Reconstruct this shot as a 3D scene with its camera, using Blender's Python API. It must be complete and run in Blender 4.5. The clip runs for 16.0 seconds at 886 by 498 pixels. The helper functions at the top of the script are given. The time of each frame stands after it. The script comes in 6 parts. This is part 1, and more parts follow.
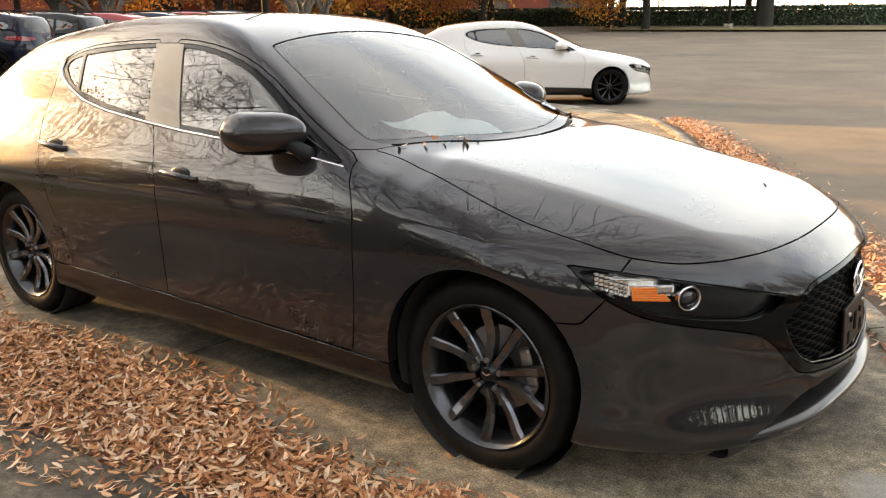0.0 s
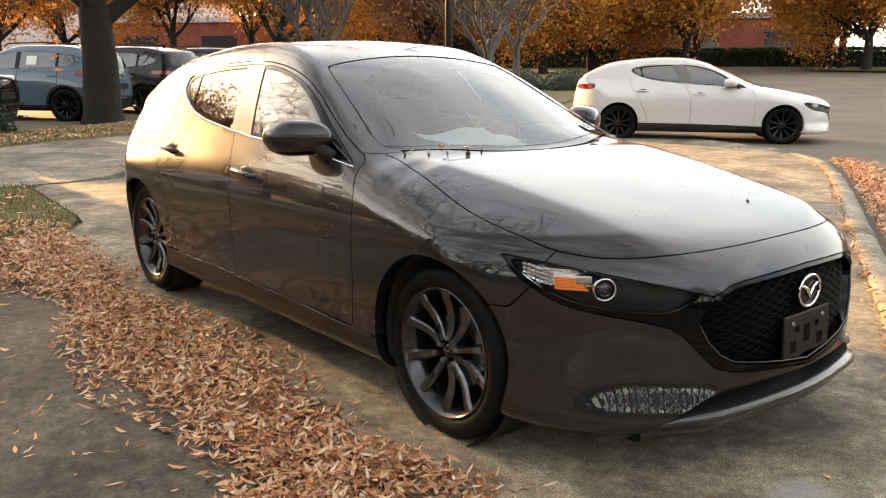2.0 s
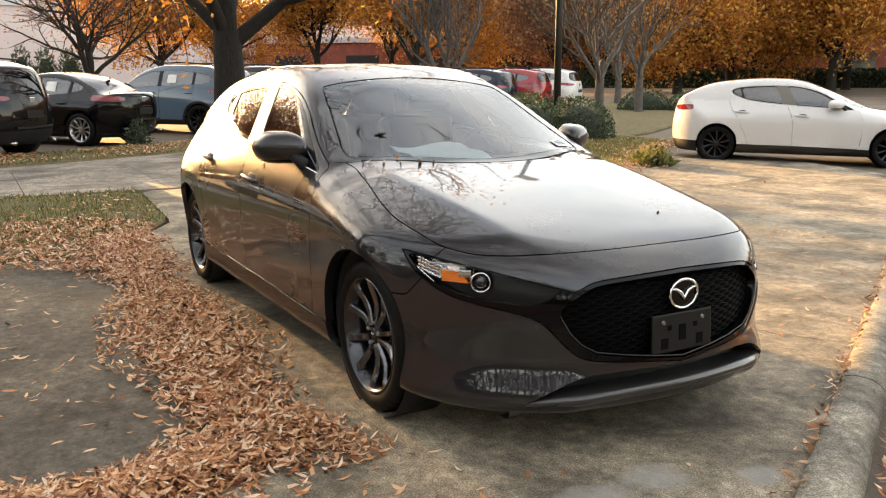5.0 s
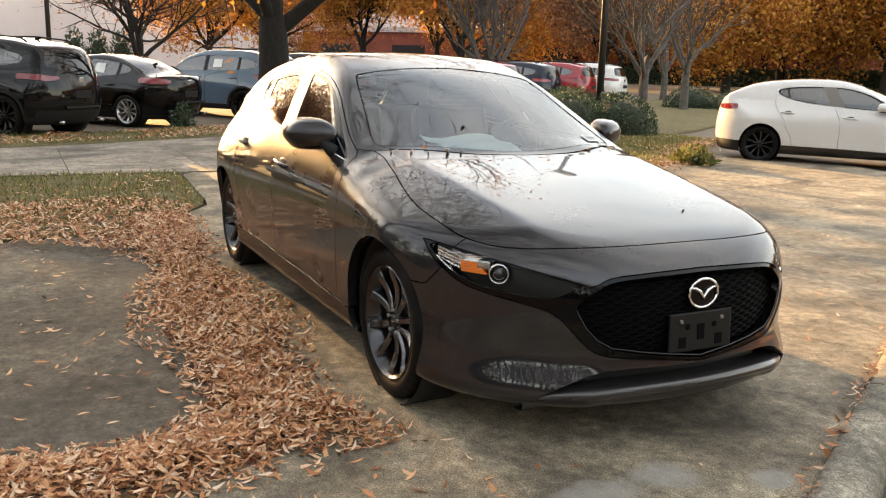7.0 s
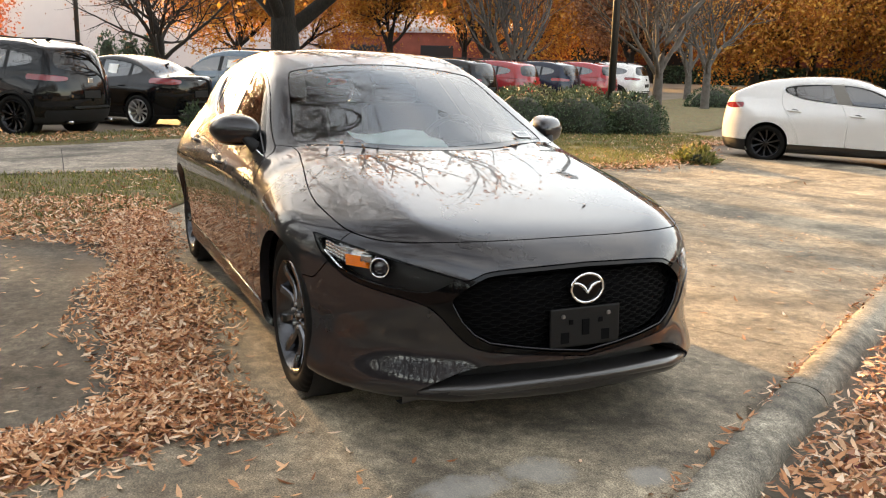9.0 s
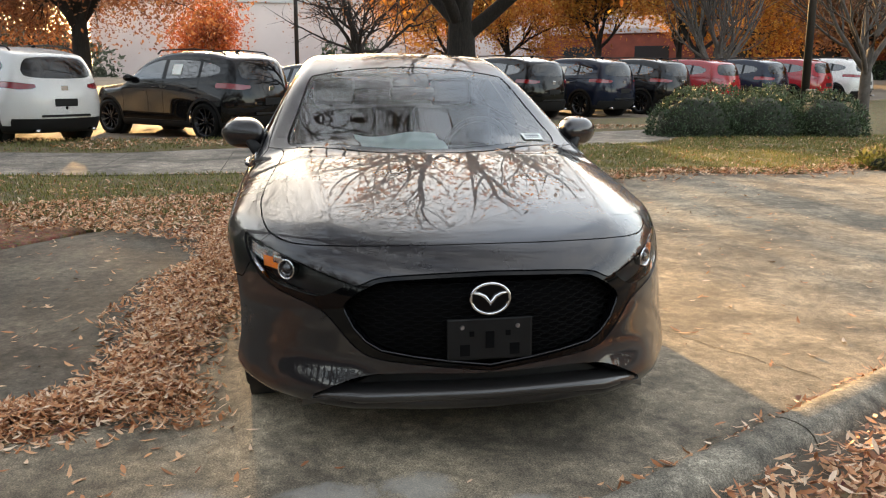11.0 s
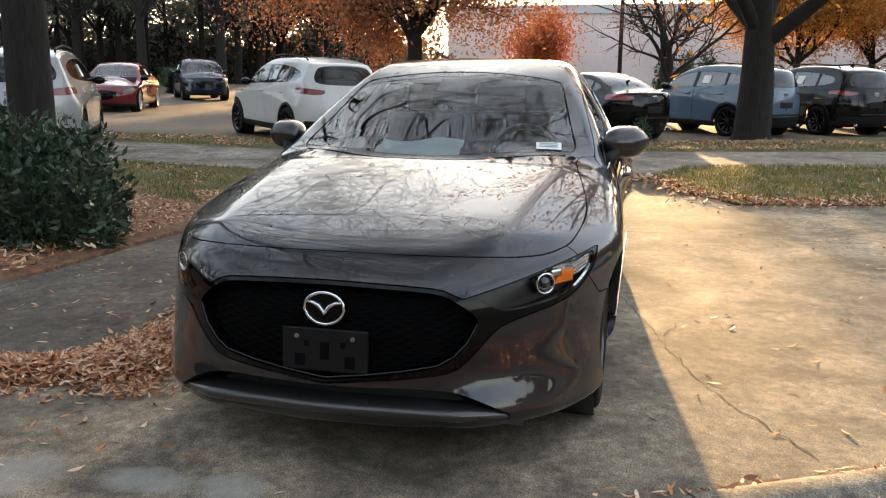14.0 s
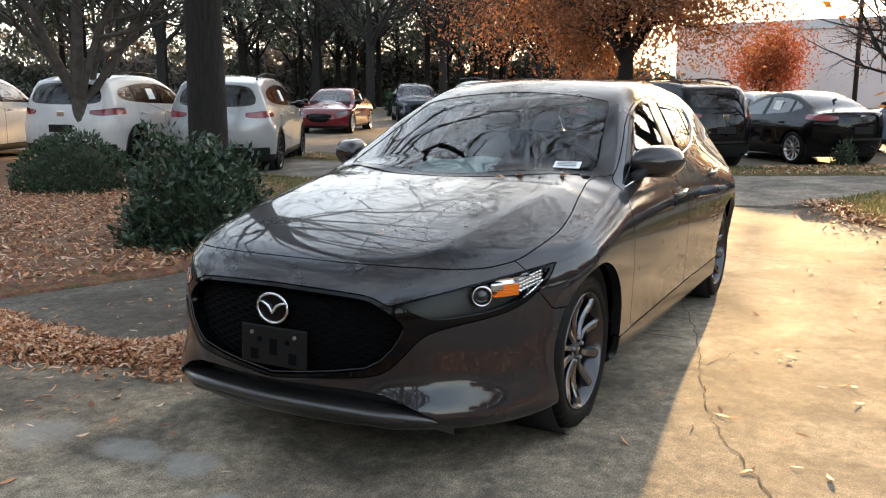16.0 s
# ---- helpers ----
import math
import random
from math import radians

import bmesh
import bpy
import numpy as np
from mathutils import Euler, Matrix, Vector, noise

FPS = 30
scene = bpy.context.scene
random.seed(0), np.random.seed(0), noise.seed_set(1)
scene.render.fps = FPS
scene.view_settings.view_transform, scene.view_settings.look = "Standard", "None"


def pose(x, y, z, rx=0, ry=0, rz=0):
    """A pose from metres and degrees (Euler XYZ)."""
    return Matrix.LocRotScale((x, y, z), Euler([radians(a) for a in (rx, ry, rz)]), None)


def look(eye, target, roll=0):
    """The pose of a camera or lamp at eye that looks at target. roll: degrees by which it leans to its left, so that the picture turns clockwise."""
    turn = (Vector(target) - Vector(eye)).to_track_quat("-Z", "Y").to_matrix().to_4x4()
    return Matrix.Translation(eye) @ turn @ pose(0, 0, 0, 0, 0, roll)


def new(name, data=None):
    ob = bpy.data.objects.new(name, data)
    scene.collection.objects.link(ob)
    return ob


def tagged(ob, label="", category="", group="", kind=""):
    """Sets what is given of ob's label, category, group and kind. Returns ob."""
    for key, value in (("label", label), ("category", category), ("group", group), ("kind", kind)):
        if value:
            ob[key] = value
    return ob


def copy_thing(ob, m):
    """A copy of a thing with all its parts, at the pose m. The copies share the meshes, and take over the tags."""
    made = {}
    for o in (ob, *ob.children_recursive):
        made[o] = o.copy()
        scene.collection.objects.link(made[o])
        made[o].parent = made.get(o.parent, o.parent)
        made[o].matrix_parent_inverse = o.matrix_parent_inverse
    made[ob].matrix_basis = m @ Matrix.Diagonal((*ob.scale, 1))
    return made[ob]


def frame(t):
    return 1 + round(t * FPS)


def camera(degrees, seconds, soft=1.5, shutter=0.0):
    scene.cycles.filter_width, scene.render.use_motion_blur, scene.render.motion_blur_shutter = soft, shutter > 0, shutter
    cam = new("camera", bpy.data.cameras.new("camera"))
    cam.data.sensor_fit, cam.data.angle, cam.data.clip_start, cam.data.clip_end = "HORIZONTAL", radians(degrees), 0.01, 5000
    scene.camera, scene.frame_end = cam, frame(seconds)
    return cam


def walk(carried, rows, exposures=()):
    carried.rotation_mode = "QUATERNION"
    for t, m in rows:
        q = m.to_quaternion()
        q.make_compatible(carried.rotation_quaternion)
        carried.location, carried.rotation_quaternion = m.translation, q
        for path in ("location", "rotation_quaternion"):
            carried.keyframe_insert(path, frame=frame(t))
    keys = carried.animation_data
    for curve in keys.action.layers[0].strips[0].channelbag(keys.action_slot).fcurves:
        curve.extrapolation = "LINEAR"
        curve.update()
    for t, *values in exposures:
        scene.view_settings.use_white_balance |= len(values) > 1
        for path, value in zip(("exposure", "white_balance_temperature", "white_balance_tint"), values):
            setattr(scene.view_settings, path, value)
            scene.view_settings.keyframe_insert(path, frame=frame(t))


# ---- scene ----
cam = camera(55.7, 16.0, 1.15)
PATH = [
    (0, (1.344, -2.821, 1.356), (0.183, -1.275, 0.844), -0.8),
    (0.5, (1.515, -2.661, 1.35), (0.29, -1.161, 0.853), -0.5),
    (1, (1.77, -2.621, 1.294), (0.338, -1.293, 0.86), -0.4),
    (1.5, (2.083, -2.639, 1.295), (0.574, -1.401, 0.857), -0.2),
    (2, (2.158, -2.601, 1.285), (0.646, -1.362, 0.863), -0.3),
    (2.5, (2.202, -2.501, 1.269), (0.677, -1.278, 0.846), 0.3),
    (3, (2.308, -2.446, 1.288), (0.724, -1.302, 0.864), 0.1),
    (3.5, (2.525, -2.398, 1.293), (0.891, -1.32, 0.886), -0.4),
    (3.7, (2.611, -2.384, 1.296), (0.977, -1.301, 0.896), -0.3),
    (5.8, (3.062, -2.118, 1.288), (1.313, -1.229, 0.905), 0.5),
    (6, (3.074, -2.123, 1.288), (1.319, -1.246, 0.9), 0.7),
    (6.5, (3.045, -2.128, 1.289), (1.287, -1.258, 0.897), 1.1),
    (7, (3.016, -2.141, 1.29), (1.272, -1.248, 0.891), 1.6),
    (7.5, (3.001, -2.139, 1.284), (1.278, -1.208, 0.876), 1.3),
    (8, (3.062, -2.021, 1.28), (1.342, -1.087, 0.873), 1.1),
    (8.5, (3.222, -1.849, 1.288), (1.483, -0.946, 0.889), 1.3),
    (9, (3.254, -1.668, 1.282), (1.476, -0.844, 0.882), 1.4),
    (9.2, (3.231, -1.569, 1.285), (1.429, -0.798, 0.887), 1.6),
    (11.3, (3.578, -0.438, 1.286), (1.636, -0.18, 0.886), -0.0),
    (11.5, (3.618, -0.316, 1.291), (1.669, -0.113, 0.889), -0.0),
    (12, (3.585, -0.093, 1.273), (1.631, 0.007, 0.858), 0.4),
    (12.5, (3.512, 0.173, 1.286), (1.55, 0.123, 0.898), 0.6),
    (13, (3.502, 0.487, 1.268), (1.55, 0.265, 0.893), 0.5),
    (13.5, (3.404, 0.724, 1.254), (1.469, 0.404, 0.863), 0.8),
    (13.7, (3.338, 0.817, 1.253), (1.411, 0.452, 0.862), 0.8),
    (14, (3.296, 0.956, 1.267), (1.385, 0.507, 0.886), 0.6),
    (14.5, (3.253, 1.274, 1.255), (1.385, 0.663, 0.887), -0.0),
    (15, (3.138, 1.497, 1.25), (1.307, 0.776, 0.891), 0.6),
    (15.5, (3.068, 1.704, 1.274), (1.282, 0.864, 0.949), 1.0),
    (16, (3.089, 1.892, 1.264), (1.359, 0.946, 0.93), 0.1),
]
walk(cam, [(t, look(eye, target, roll)) for t, eye, target, roll in PATH], [(0, 3.93, 7800, 12), (1.5, 3.77, 7800, 12), (3.5, 3.86, 7750, 12), (6.5, 3.7, 7650, 11), (9, 3.84, 7450, 11), (12, 3.42, 6850, 9), (13, 3.54, 6750, 9), (14, 3.28, 6550, 9), (15.5, 3.18, 6450, 9), (16, 3.36, 6400, 9)])

# ---------------------------------------------------------------- light
SUN_EL, SUN_AZ = 9.6, 5.6          # degrees; the sun stands behind the car, a little to its right
world = bpy.data.worlds.new("sky")
scene.world = world
world.use_nodes = True
wn = world.node_tree
wn.nodes.clear()
sky = wn.nodes.new("ShaderNodeTexSky")
sky.sky_type, sky.sun_disc = "NISHITA", False
sky.sun_elevation = radians(SUN_EL)
sky.sun_rotation = radians(270 - SUN_AZ)
sky.air_density, sky.dust_density = 1.0, 1.5
clear = wn.nodes.new("ShaderNodeBackground")
clear.inputs[1].default_value = 0.10
wn.links.new(sky.outputs[0], clear.inputs[0])
# thin broken cloud over the whole sky
way = wn.nodes.new("ShaderNodeTexCoord")
squash = wn.nodes.new("ShaderNodeMapping")
squash.inputs["Scale"].default_value = (1, 1, 2.6)
wn.links.new(way.outputs["Generated"], squash.inputs[0])
puff = wn.nodes.new("ShaderNodeTexNoise")
puff.inputs["Scale"].default_value, puff.inputs["Detail"].default_value, puff.inputs["Roughness"].default_value = 2.3, 7, 0.55
wn.links.new(squash.outputs[0], puff.inputs["Vector"])
tone = wn.nodes.new("ShaderNodeValToRGB")
tone.color_ramp.elements[0].position, tone.color_ramp.elements[0].color = 0.34, (0.42, 0.46, 0.53, 1)
tone.color_ramp.elements[1].position, tone.color_ramp.elements[1].color = 0.66, (1.0, 0.99, 0.97, 1)
wn.links.new(puff.outputs["Fac"], tone.inputs[0])
cloud = wn.nodes.new("ShaderNodeBackground")
wn.links.new(tone.outputs[0], cloud.inputs[0])


def sky_math(op, a, b):
    n = wn.nodes.new("ShaderNodeMath")
    n.operation = op
    for k, v in enumerate((a, b)):
        if isinstance(v, (int, float)):
            n.inputs[k].default_value = v
        else:
            wn.links.new(v, n.inputs[k])
    return n.outputs[0]


# the cloud is thin: it glows towards the sun and the horizon and is greyer overhead
a, e = radians(SUN_AZ), radians(SUN_EL)
SUN_FROM = Vector((-math.cos(a) * math.cos(e), -math.sin(a) * math.cos(e), math.sin(e)))
toward = wn.nodes.new("ShaderNodeVectorMath")
toward.operation = "DOT_PRODUCT"
toward.inputs[1].default_value = SUN_FROM
wn.links.new(way.outputs["Generated"], toward.inputs[0])
height = wn.nodes.new("ShaderNodeSeparateXYZ")
wn.links.new(way.outputs["Generated"], height.inputs[0])
near_sun = sky_math("POWER", sky_math("MAXIMUM", toward.outputs["Value"], 0.0), 6.0)
low = sky_math("POWER", sky_math("SUBTRACT", 1.0, sky_math("MINIMUM", sky_math("ABSOLUTE", height.outputs[2], 0.0), 1.0)), 3.0)
glow = sky_math("ADD", 0.20, sky_math("ADD", sky_math("MULTIPLY", near_sun, 0.12), sky_math("MULTIPLY", low, 0.15)))
wn.links.new(glow, cloud.inputs[1])
cover = wn.nodes.new("ShaderNodeMixShader")
cover.inputs[0].default_value = 0.64
wo = wn.nodes.new("ShaderNodeOutputWorld")
wn.links.new(clear.outputs[0], cover.inputs[1])
wn.links.new(cloud.outputs[0], cover.inputs[2])
wn.links.new(cover.outputs[0], wo.inputs[0])
sun_data = bpy.data.lights.new("sun", "SUN")
sun_data.energy, sun_data.angle, sun_data.color = 1.7, radians(0.6), (1.0, 0.62, 0.27)
sun = new("sun", sun_data)
sun.matrix_world = look(SUN_FROM * 50, (0, 0, 0))


# ---------------------------------------------------------------- small tools
def mesh_object(name, verts, faces, mat, parent=None, normals=None, smooth=True, label=""):
    me = bpy.data.meshes.new(name)
    if isinstance(faces, np.ndarray):
        n, k = faces.shape
        v = np.ascontiguousarray(verts, np.float32)
        me.vertices.add(len(v))
        me.vertices.foreach_set("co", v.ravel())
        me.loops.add(n * k)
        me.loops.foreach_set("vertex_index", np.ascontiguousarray(faces, np.int32).ravel())
        me.polygons.add(n)
        me.polygons.foreach_set("loop_start", np.arange(0, n * k, k, dtype=np.int32))
        me.update(calc_edges=True)
    else:
        me.from_pydata(np.asarray(verts, float).tolist(), [], faces)
    me.materials.append(mat)
    if smooth:
        me.shade_smooth()
    if normals is not None:
        me.normals_split_custom_set_from_vertices(np.asarray(normals, float).tolist())
    ob = new(name, me)
    if parent is not None:
        ob.parent = parent
    if label:
        ob["label"] = label
    return ob


def part(name, bm, mat, parent=None, label="", smooth=False):
    me = bpy.data.meshes.new(name)
    bm.to_mesh(me)
    bm.free()
    me.materials.append(mat)
    if smooth:
        me.shade_smooth()
    ob = new(name, me)
    if parent is not None:
        ob.parent = parent
    if label:
        ob["label"] = label
    return ob


def spline(points):
    """A smooth monotone curve through (x, y) points, as a function of arrays."""
    p = sorted(points)
    xs, ys = np.array([q[0] for q in p], float), np.array([q[1] for q in p], float)
    h, d = np.diff(xs), np.diff(ys) / np.diff(xs)
    m = np.concatenate([[d[0]], (d[:-1] * h[1:] + d[1:] * h[:-1]) / (h[1:] + h[:-1]), [d[-1]]])

    def curve(x):
        x = np.clip(x, xs[0], xs[-1])
        i = np.clip(np.searchsorted(xs, x) - 1, 0, len(xs) - 2)
        t = (x - xs[i]) / h[i]
        return ((1 + 2 * t) * (1 - t) ** 2 * ys[i] + t * (1 - t) ** 2 * h[i] * m[i]
                + t * t * (3 - 2 * t) * ys[i + 1] + t * t * (t - 1) * h[i] * m[i + 1])
    return curve


def ground_z(x, y):
    """The ground rises gently behind the car, towards the bushes and across the lot."""
    x, y = np.asarray(x), np.asarray(y)
    return np.minimum(0.015 * np.maximum(0, -x - 3.2) + 0.02 * np.maximum(0, -y - 3.2) + 0.015 * np.maximum(0, y - 12), 1.3)


# ---------------------------------------------------------------- materials
def material(name, color=(0.5, 0.5, 0.5), rough=0.6, metal=0.0, **more):
    m = bpy.data.materials.new(name)
    m.use_nodes = True
    b = m.node_tree.nodes["Principled BSDF"]
    b.inputs["Base Color"].default_value = (*color, 1)
    b.inputs["Roughness"].default_value, b.inputs["Metallic"].default_value = rough, metal
    for k, v in more.items():
        b.inputs[k.replace("_", " ")].default_value = v
    return m


class Graph:
    """Short hands for a material's nodes."""

    def __init__(self, m):
        self.m, self.t = m, m.node_tree
        self.b = self.t.nodes["Principled BSDF"]
        self.pos = self.t.nodes.new("ShaderNodeNewGeometry").outputs["Position"]

    def put(self, socket, value):
        if hasattr(value, "is_linked"):
            self.t.links.new(value, socket)
        elif hasattr(value, "__len__"):
            socket.default_value = (*value, 1) if len(value) == 3 and len(socket.default_value) == 4 else value
        else:
            socket.default_value = value

    def noise(self, scale, detail=4, rough=0.55, vector=None, distortion=0.0):
        n = self.t.nodes.new("ShaderNodeTexNoise")
        n.inputs["Scale"].default_value, n.inputs["Detail"].default_value, n.inputs["Roughness"].default_value = scale, detail, rough
        n.inputs["Distortion"].default_value = distortion
        self.t.links.new(vector or self.pos, n.inputs["Vector"])
        return n.outputs["Fac"]

    def voronoi(self, scale, feature="F1", out="Distance", vector=None):
        n = self.t.nodes.new("ShaderNodeTexVoronoi")
        n.feature = feature
        n.inputs["Scale"].default_value = scale
        self.t.links.new(vector or self.pos, n.inputs["Vector"])
        return n.outputs[out]

    def ramp(self, value, *stops):
        n = self.t.nodes.new("ShaderNodeValToRGB")
        e = n.color_ramp.elements
        while len(e) < len(stops):
            e.new(0.5)
        for k, (p, c) in zip(e, stops):
            k.position = p
            k.color = (*c, 1) if hasattr(c, "__len__") else (c, c, c, 1)
        self.t.links.new(value, n.inputs[0])
        return n.outputs[0]

    def mix(self, fac, a, b, mode="MIX"):
        n = self.t.nodes.new("ShaderNodeMix")
        n.data_type, n.blend_type = "RGBA", mode
        self.put(n.inputs[0], fac)
        self.put(n.inputs[6], a)
        self.put(n.inputs[7], b)
        return n.outputs[2]

    def math(self, op, a, b=0.0, c=0.0):
        n = self.t.nodes.new("ShaderNodeMath")
        n.operation = op
        for k, v in enumerate((a, b, c)):
            self.put(n.inputs[k], v)
        return n.outputs[0]

    def bump(self, height, strength=0.3, distance=0.01):
        n = self.t.nodes.new("ShaderNodeBump")
        n.inputs["Strength"].default_value, n.inputs["Distance"].default_value = strength, distance
        self.t.links.new(height, n.inputs["Height"])
        self.t.links.new(n.outputs[0], self.b.inputs["Normal"])

    def island(self):
        return self.t.nodes.new("ShaderNodeNewGeometry").outputs["Random Per Island"]

    def random(self):
        return self.t.nodes.new("ShaderNodeObjectInfo").outputs["Random"]

    def color(self, v):
        self.put(self.b.inputs["Base Color"], v)

    def rough(self, v):
        self.put(self.b.inputs["Roughness"], v)


def paint(name, color, metal=0.85, rough=0.32, coat=1.62):
    m = material(name, color, rough, metal, Coat_Weight=1.0, Coat_Roughness=0.012, Coat_IOR=coat, Specular_IOR_Level=0.02)
    g = Graph(m)
    fleck = g.noise(2600, 1)
    dust = g.noise(3.0, 5)
    c = g.mix(g.ramp(fleck, (0.42, 0.0), (0.62, 1.0)), [q * 0.75 for q in color], [min(1, q * 1.35) for q in color])
    g.color(c)
    g.rough(g.ramp(dust, (0.3, rough - 0.04), (0.8, rough + 0.08)))
    return m


M_paint = paint("grey_metallic_paint", (0.024, 0.0225, 0.0248), 0.5, 0.29, 1.56)
M_white = paint("white_pearl_paint", (0.62, 0.61, 0.60), 0.0, 0.4)
M_black_paint = paint("black_paint", (0.004, 0.0042, 0.005), 0.0, 0.4, 1.42)
M_navy = paint("navy_paint", (0.006, 0.010, 0.024), 0.0, 0.4, 1.42)
M_blue = paint("blue_grey_paint", (0.085, 0.135, 0.19), 0.1, 0.4)
M_silver = paint("silver_paint", (0.36, 0.365, 0.37), 0.3, 0.4)
M_red = paint("red_paint", (0.26, 0.010, 0.016), 0.0, 0.4)
M_maroon = paint("maroon_paint", (0.13, 0.008, 0.014), 0.0, 0.4)
M_gloss_black = material("gloss_black_plastic", (0.002, 0.002, 0.0024), 0.06, 0.0, Specular_IOR_Level=0.25)
M_black_plastic = material("black_plastic", (0.009, 0.009, 0.0095), 0.6, 0.0, Specular_IOR_Level=0.3)
M_net_back = material("grille_shadow_plastic", (0.002, 0.002, 0.0024), 0.9, 0.0, Specular_IOR_Level=0.1)
M_net = material("grille_bar_plastic", (0.0016, 0.0016, 0.002), 0.5, 0.0, Specular_IOR_Level=0.08)
M_bracket = material("bracket_plastic", (0.0055, 0.0055, 0.006), 0.45, 0.0, Specular_IOR_Level=0.25)
# shade in the door cups, put into a near-black colour
M_cup = material("handle_cup_shade", (0.006, 0.006, 0.006), 0.3, 0.2)
M_sill = material("sill_plastic", (0.008, 0.008, 0.008), 0.16, 0.0, Specular_IOR_Level=0.6)
M_pillar = material("pillar_film", (0.10, 0.088, 0.07), 0.3, 0.0, Coat_Weight=0.6)
M_frit = material("screen_band_black", (0.02, 0.022, 0.024), 0.12, 0.0)
M_chrome = material("chrome", (0.85, 0.85, 0.86), 0.08, 1.0)
M_chrome_dull = material("satin_chrome", (0.62, 0.62, 0.63), 0.25, 1.0)
M_bowl = material("lamp_reflector", (0.80, 0.80, 0.80), 0.22, 0.85)
M_lip = material("satin_grey_lip", (0.028, 0.026, 0.026), 0.3, 0.3, Coat_Weight=0.8, Coat_Roughness=0.12)
M_steel = material("brake_steel", (0.35, 0.34, 0.33), 0.35, 0.9)
M_mirror = material("mirror_glass", (0.9, 0.9, 0.9), 0.01, 1.0)
M_lamp_black = material("lamp_housing", (0.005, 0.005, 0.0055), 0.3, 0.0, Specular_IOR_Level=0.3)
M_lamp_glass = material("projector_glass", (0.02, 0.02, 0.025), 0.03, 0.0, Coat_Weight=1.0)
M_amber = material("amber_lens", (0.95, 0.23, 0.015), 0.15, 0.0, Coat_Weight=0.6)
M_red_lens = material("tail_lamp_lens", (0.20, 0.004, 0.008), 0.10, 0.0, Coat_Weight=1.0)
M_seat = material("seat_cloth", (0.016, 0.016, 0.017), 0.9)
M_dash = material("dashboard_plastic", (0.015, 0.016, 0.018), 0.7)
M_paper = material("white_paper", (0.85, 0.88, 0.86), 0.7)
M_ink = material("grey_print", (0.18, 0.19, 0.22), 0.8)


def glass(name, tint, rough=0.0, ior=1.75):
    """A thin pane: what is behind it, tinted, under a mirror whose strength follows the angle."""
    m = material(name, tint)
    t = m.node_tree
    t.nodes.remove(t.nodes["Principled BSDF"])
    see, shine, mixed, edge = (t.nodes.new("ShaderNode" + k) for k in ("BsdfTransparent", "BsdfGlossy", "MixShader", "Fresnel"))
    see.inputs[0].default_value = (*tint, 1)
    shine.inputs["Color"].default_value, shine.inputs["Roughness"].default_value = (1, 1, 1, 1), rough
    edge.inputs[0].default_value = ior
    t.links.new(edge.outputs[0], mixed.inputs[0])
    t.links.new(see.outputs[0], mixed.inputs[1])
    t.links.new(shine.outputs[0], mixed.inputs[2])
    t.links.new(mixed.outputs[0], t.nodes["Material Output"].inputs[0])
    return m


M_screen = glass("windscreen_glass", (0.75, 0.85, 0.84), 0.0, 1.82)
M_side_glass = glass("tinted_glass", (0.13, 0.15, 0.145), 0.0, 2.2)
M_dark_glass = glass("privacy_glass", (0.08, 0.09, 0.09), 0.0, 1.6)
M_clear = glass("lamp_cover", (0.98, 0.98, 0.98), 0.0, 1.17)

M_tyre = material("tyre_rubber", (0.018, 0.017, 0.016), 0.6, 0.0, Specular_IOR_Level=0.12)
g = Graph(M_tyre)
g.color(g.ramp(g.noise(14, 6), (0.35, (0.0045, 0.0045, 0.0045)), (0.75, (0.011, 0.0105, 0.010))))
M_rim = material("machined_grey_rim", (0.125, 0.125, 0.135), 0.18, 0.95, Coat_Weight=0.7)
M_rim_lip = material("dark_machined_lip", (0.075, 0.075, 0.08), 0.2, 0.9)
M_rim_dark = material("dark_rim", (0.035, 0.035, 0.038), 0.25, 0.8)
M_rim_silver = material("silver_rim", (0.5, 0.5, 0.5), 0.3, 0.9)

# ---- ground
M_asphalt = material("lot_asphalt", rough=0.9)
g = Graph(M_asphalt)
stain, grain = g.noise(0.35, 9, 0.72), g.noise(70, 5, 0.7)
base = g.ramp(stain, (0.30, (0.09, 0.069, 0.050)), (0.52, (0.16, 0.123, 0.087)), (0.75, (0.235, 0.182, 0.128)))
g.color(g.mix(0.55, base, g.ramp(grain, (0.3, 0.25), (0.7, 0.9)), "MULTIPLY"))
g.bump(grain, 0.35, 0.006)

M_apron = material("old_dark_asphalt", rough=0.92)
g = Graph(M_apron)
stain, grain = g.noise(1.1, 9, 0.75), g.noise(80, 6, 0.75)
base = g.ramp(stain, (0.34, (0.045, 0.038, 0.031)), (0.5, (0.098, 0.085, 0.067)), (0.66, (0.18, 0.155, 0.122)))
base = g.mix(0.85, base, g.ramp(g.noise(14, 10, 0.82), (0.34, 0.3), (0.5, 0.95), (0.66, 1.8)), "MULTIPLY")
g.color(g.mix(0.55, base, g.ramp(grain, (0.32, 0.2), (0.68, 1.5)), "MULTIPLY"))
g.bump(g.mix(0.4, grain, g.noise(40, 4)), 0.5, 0.006)


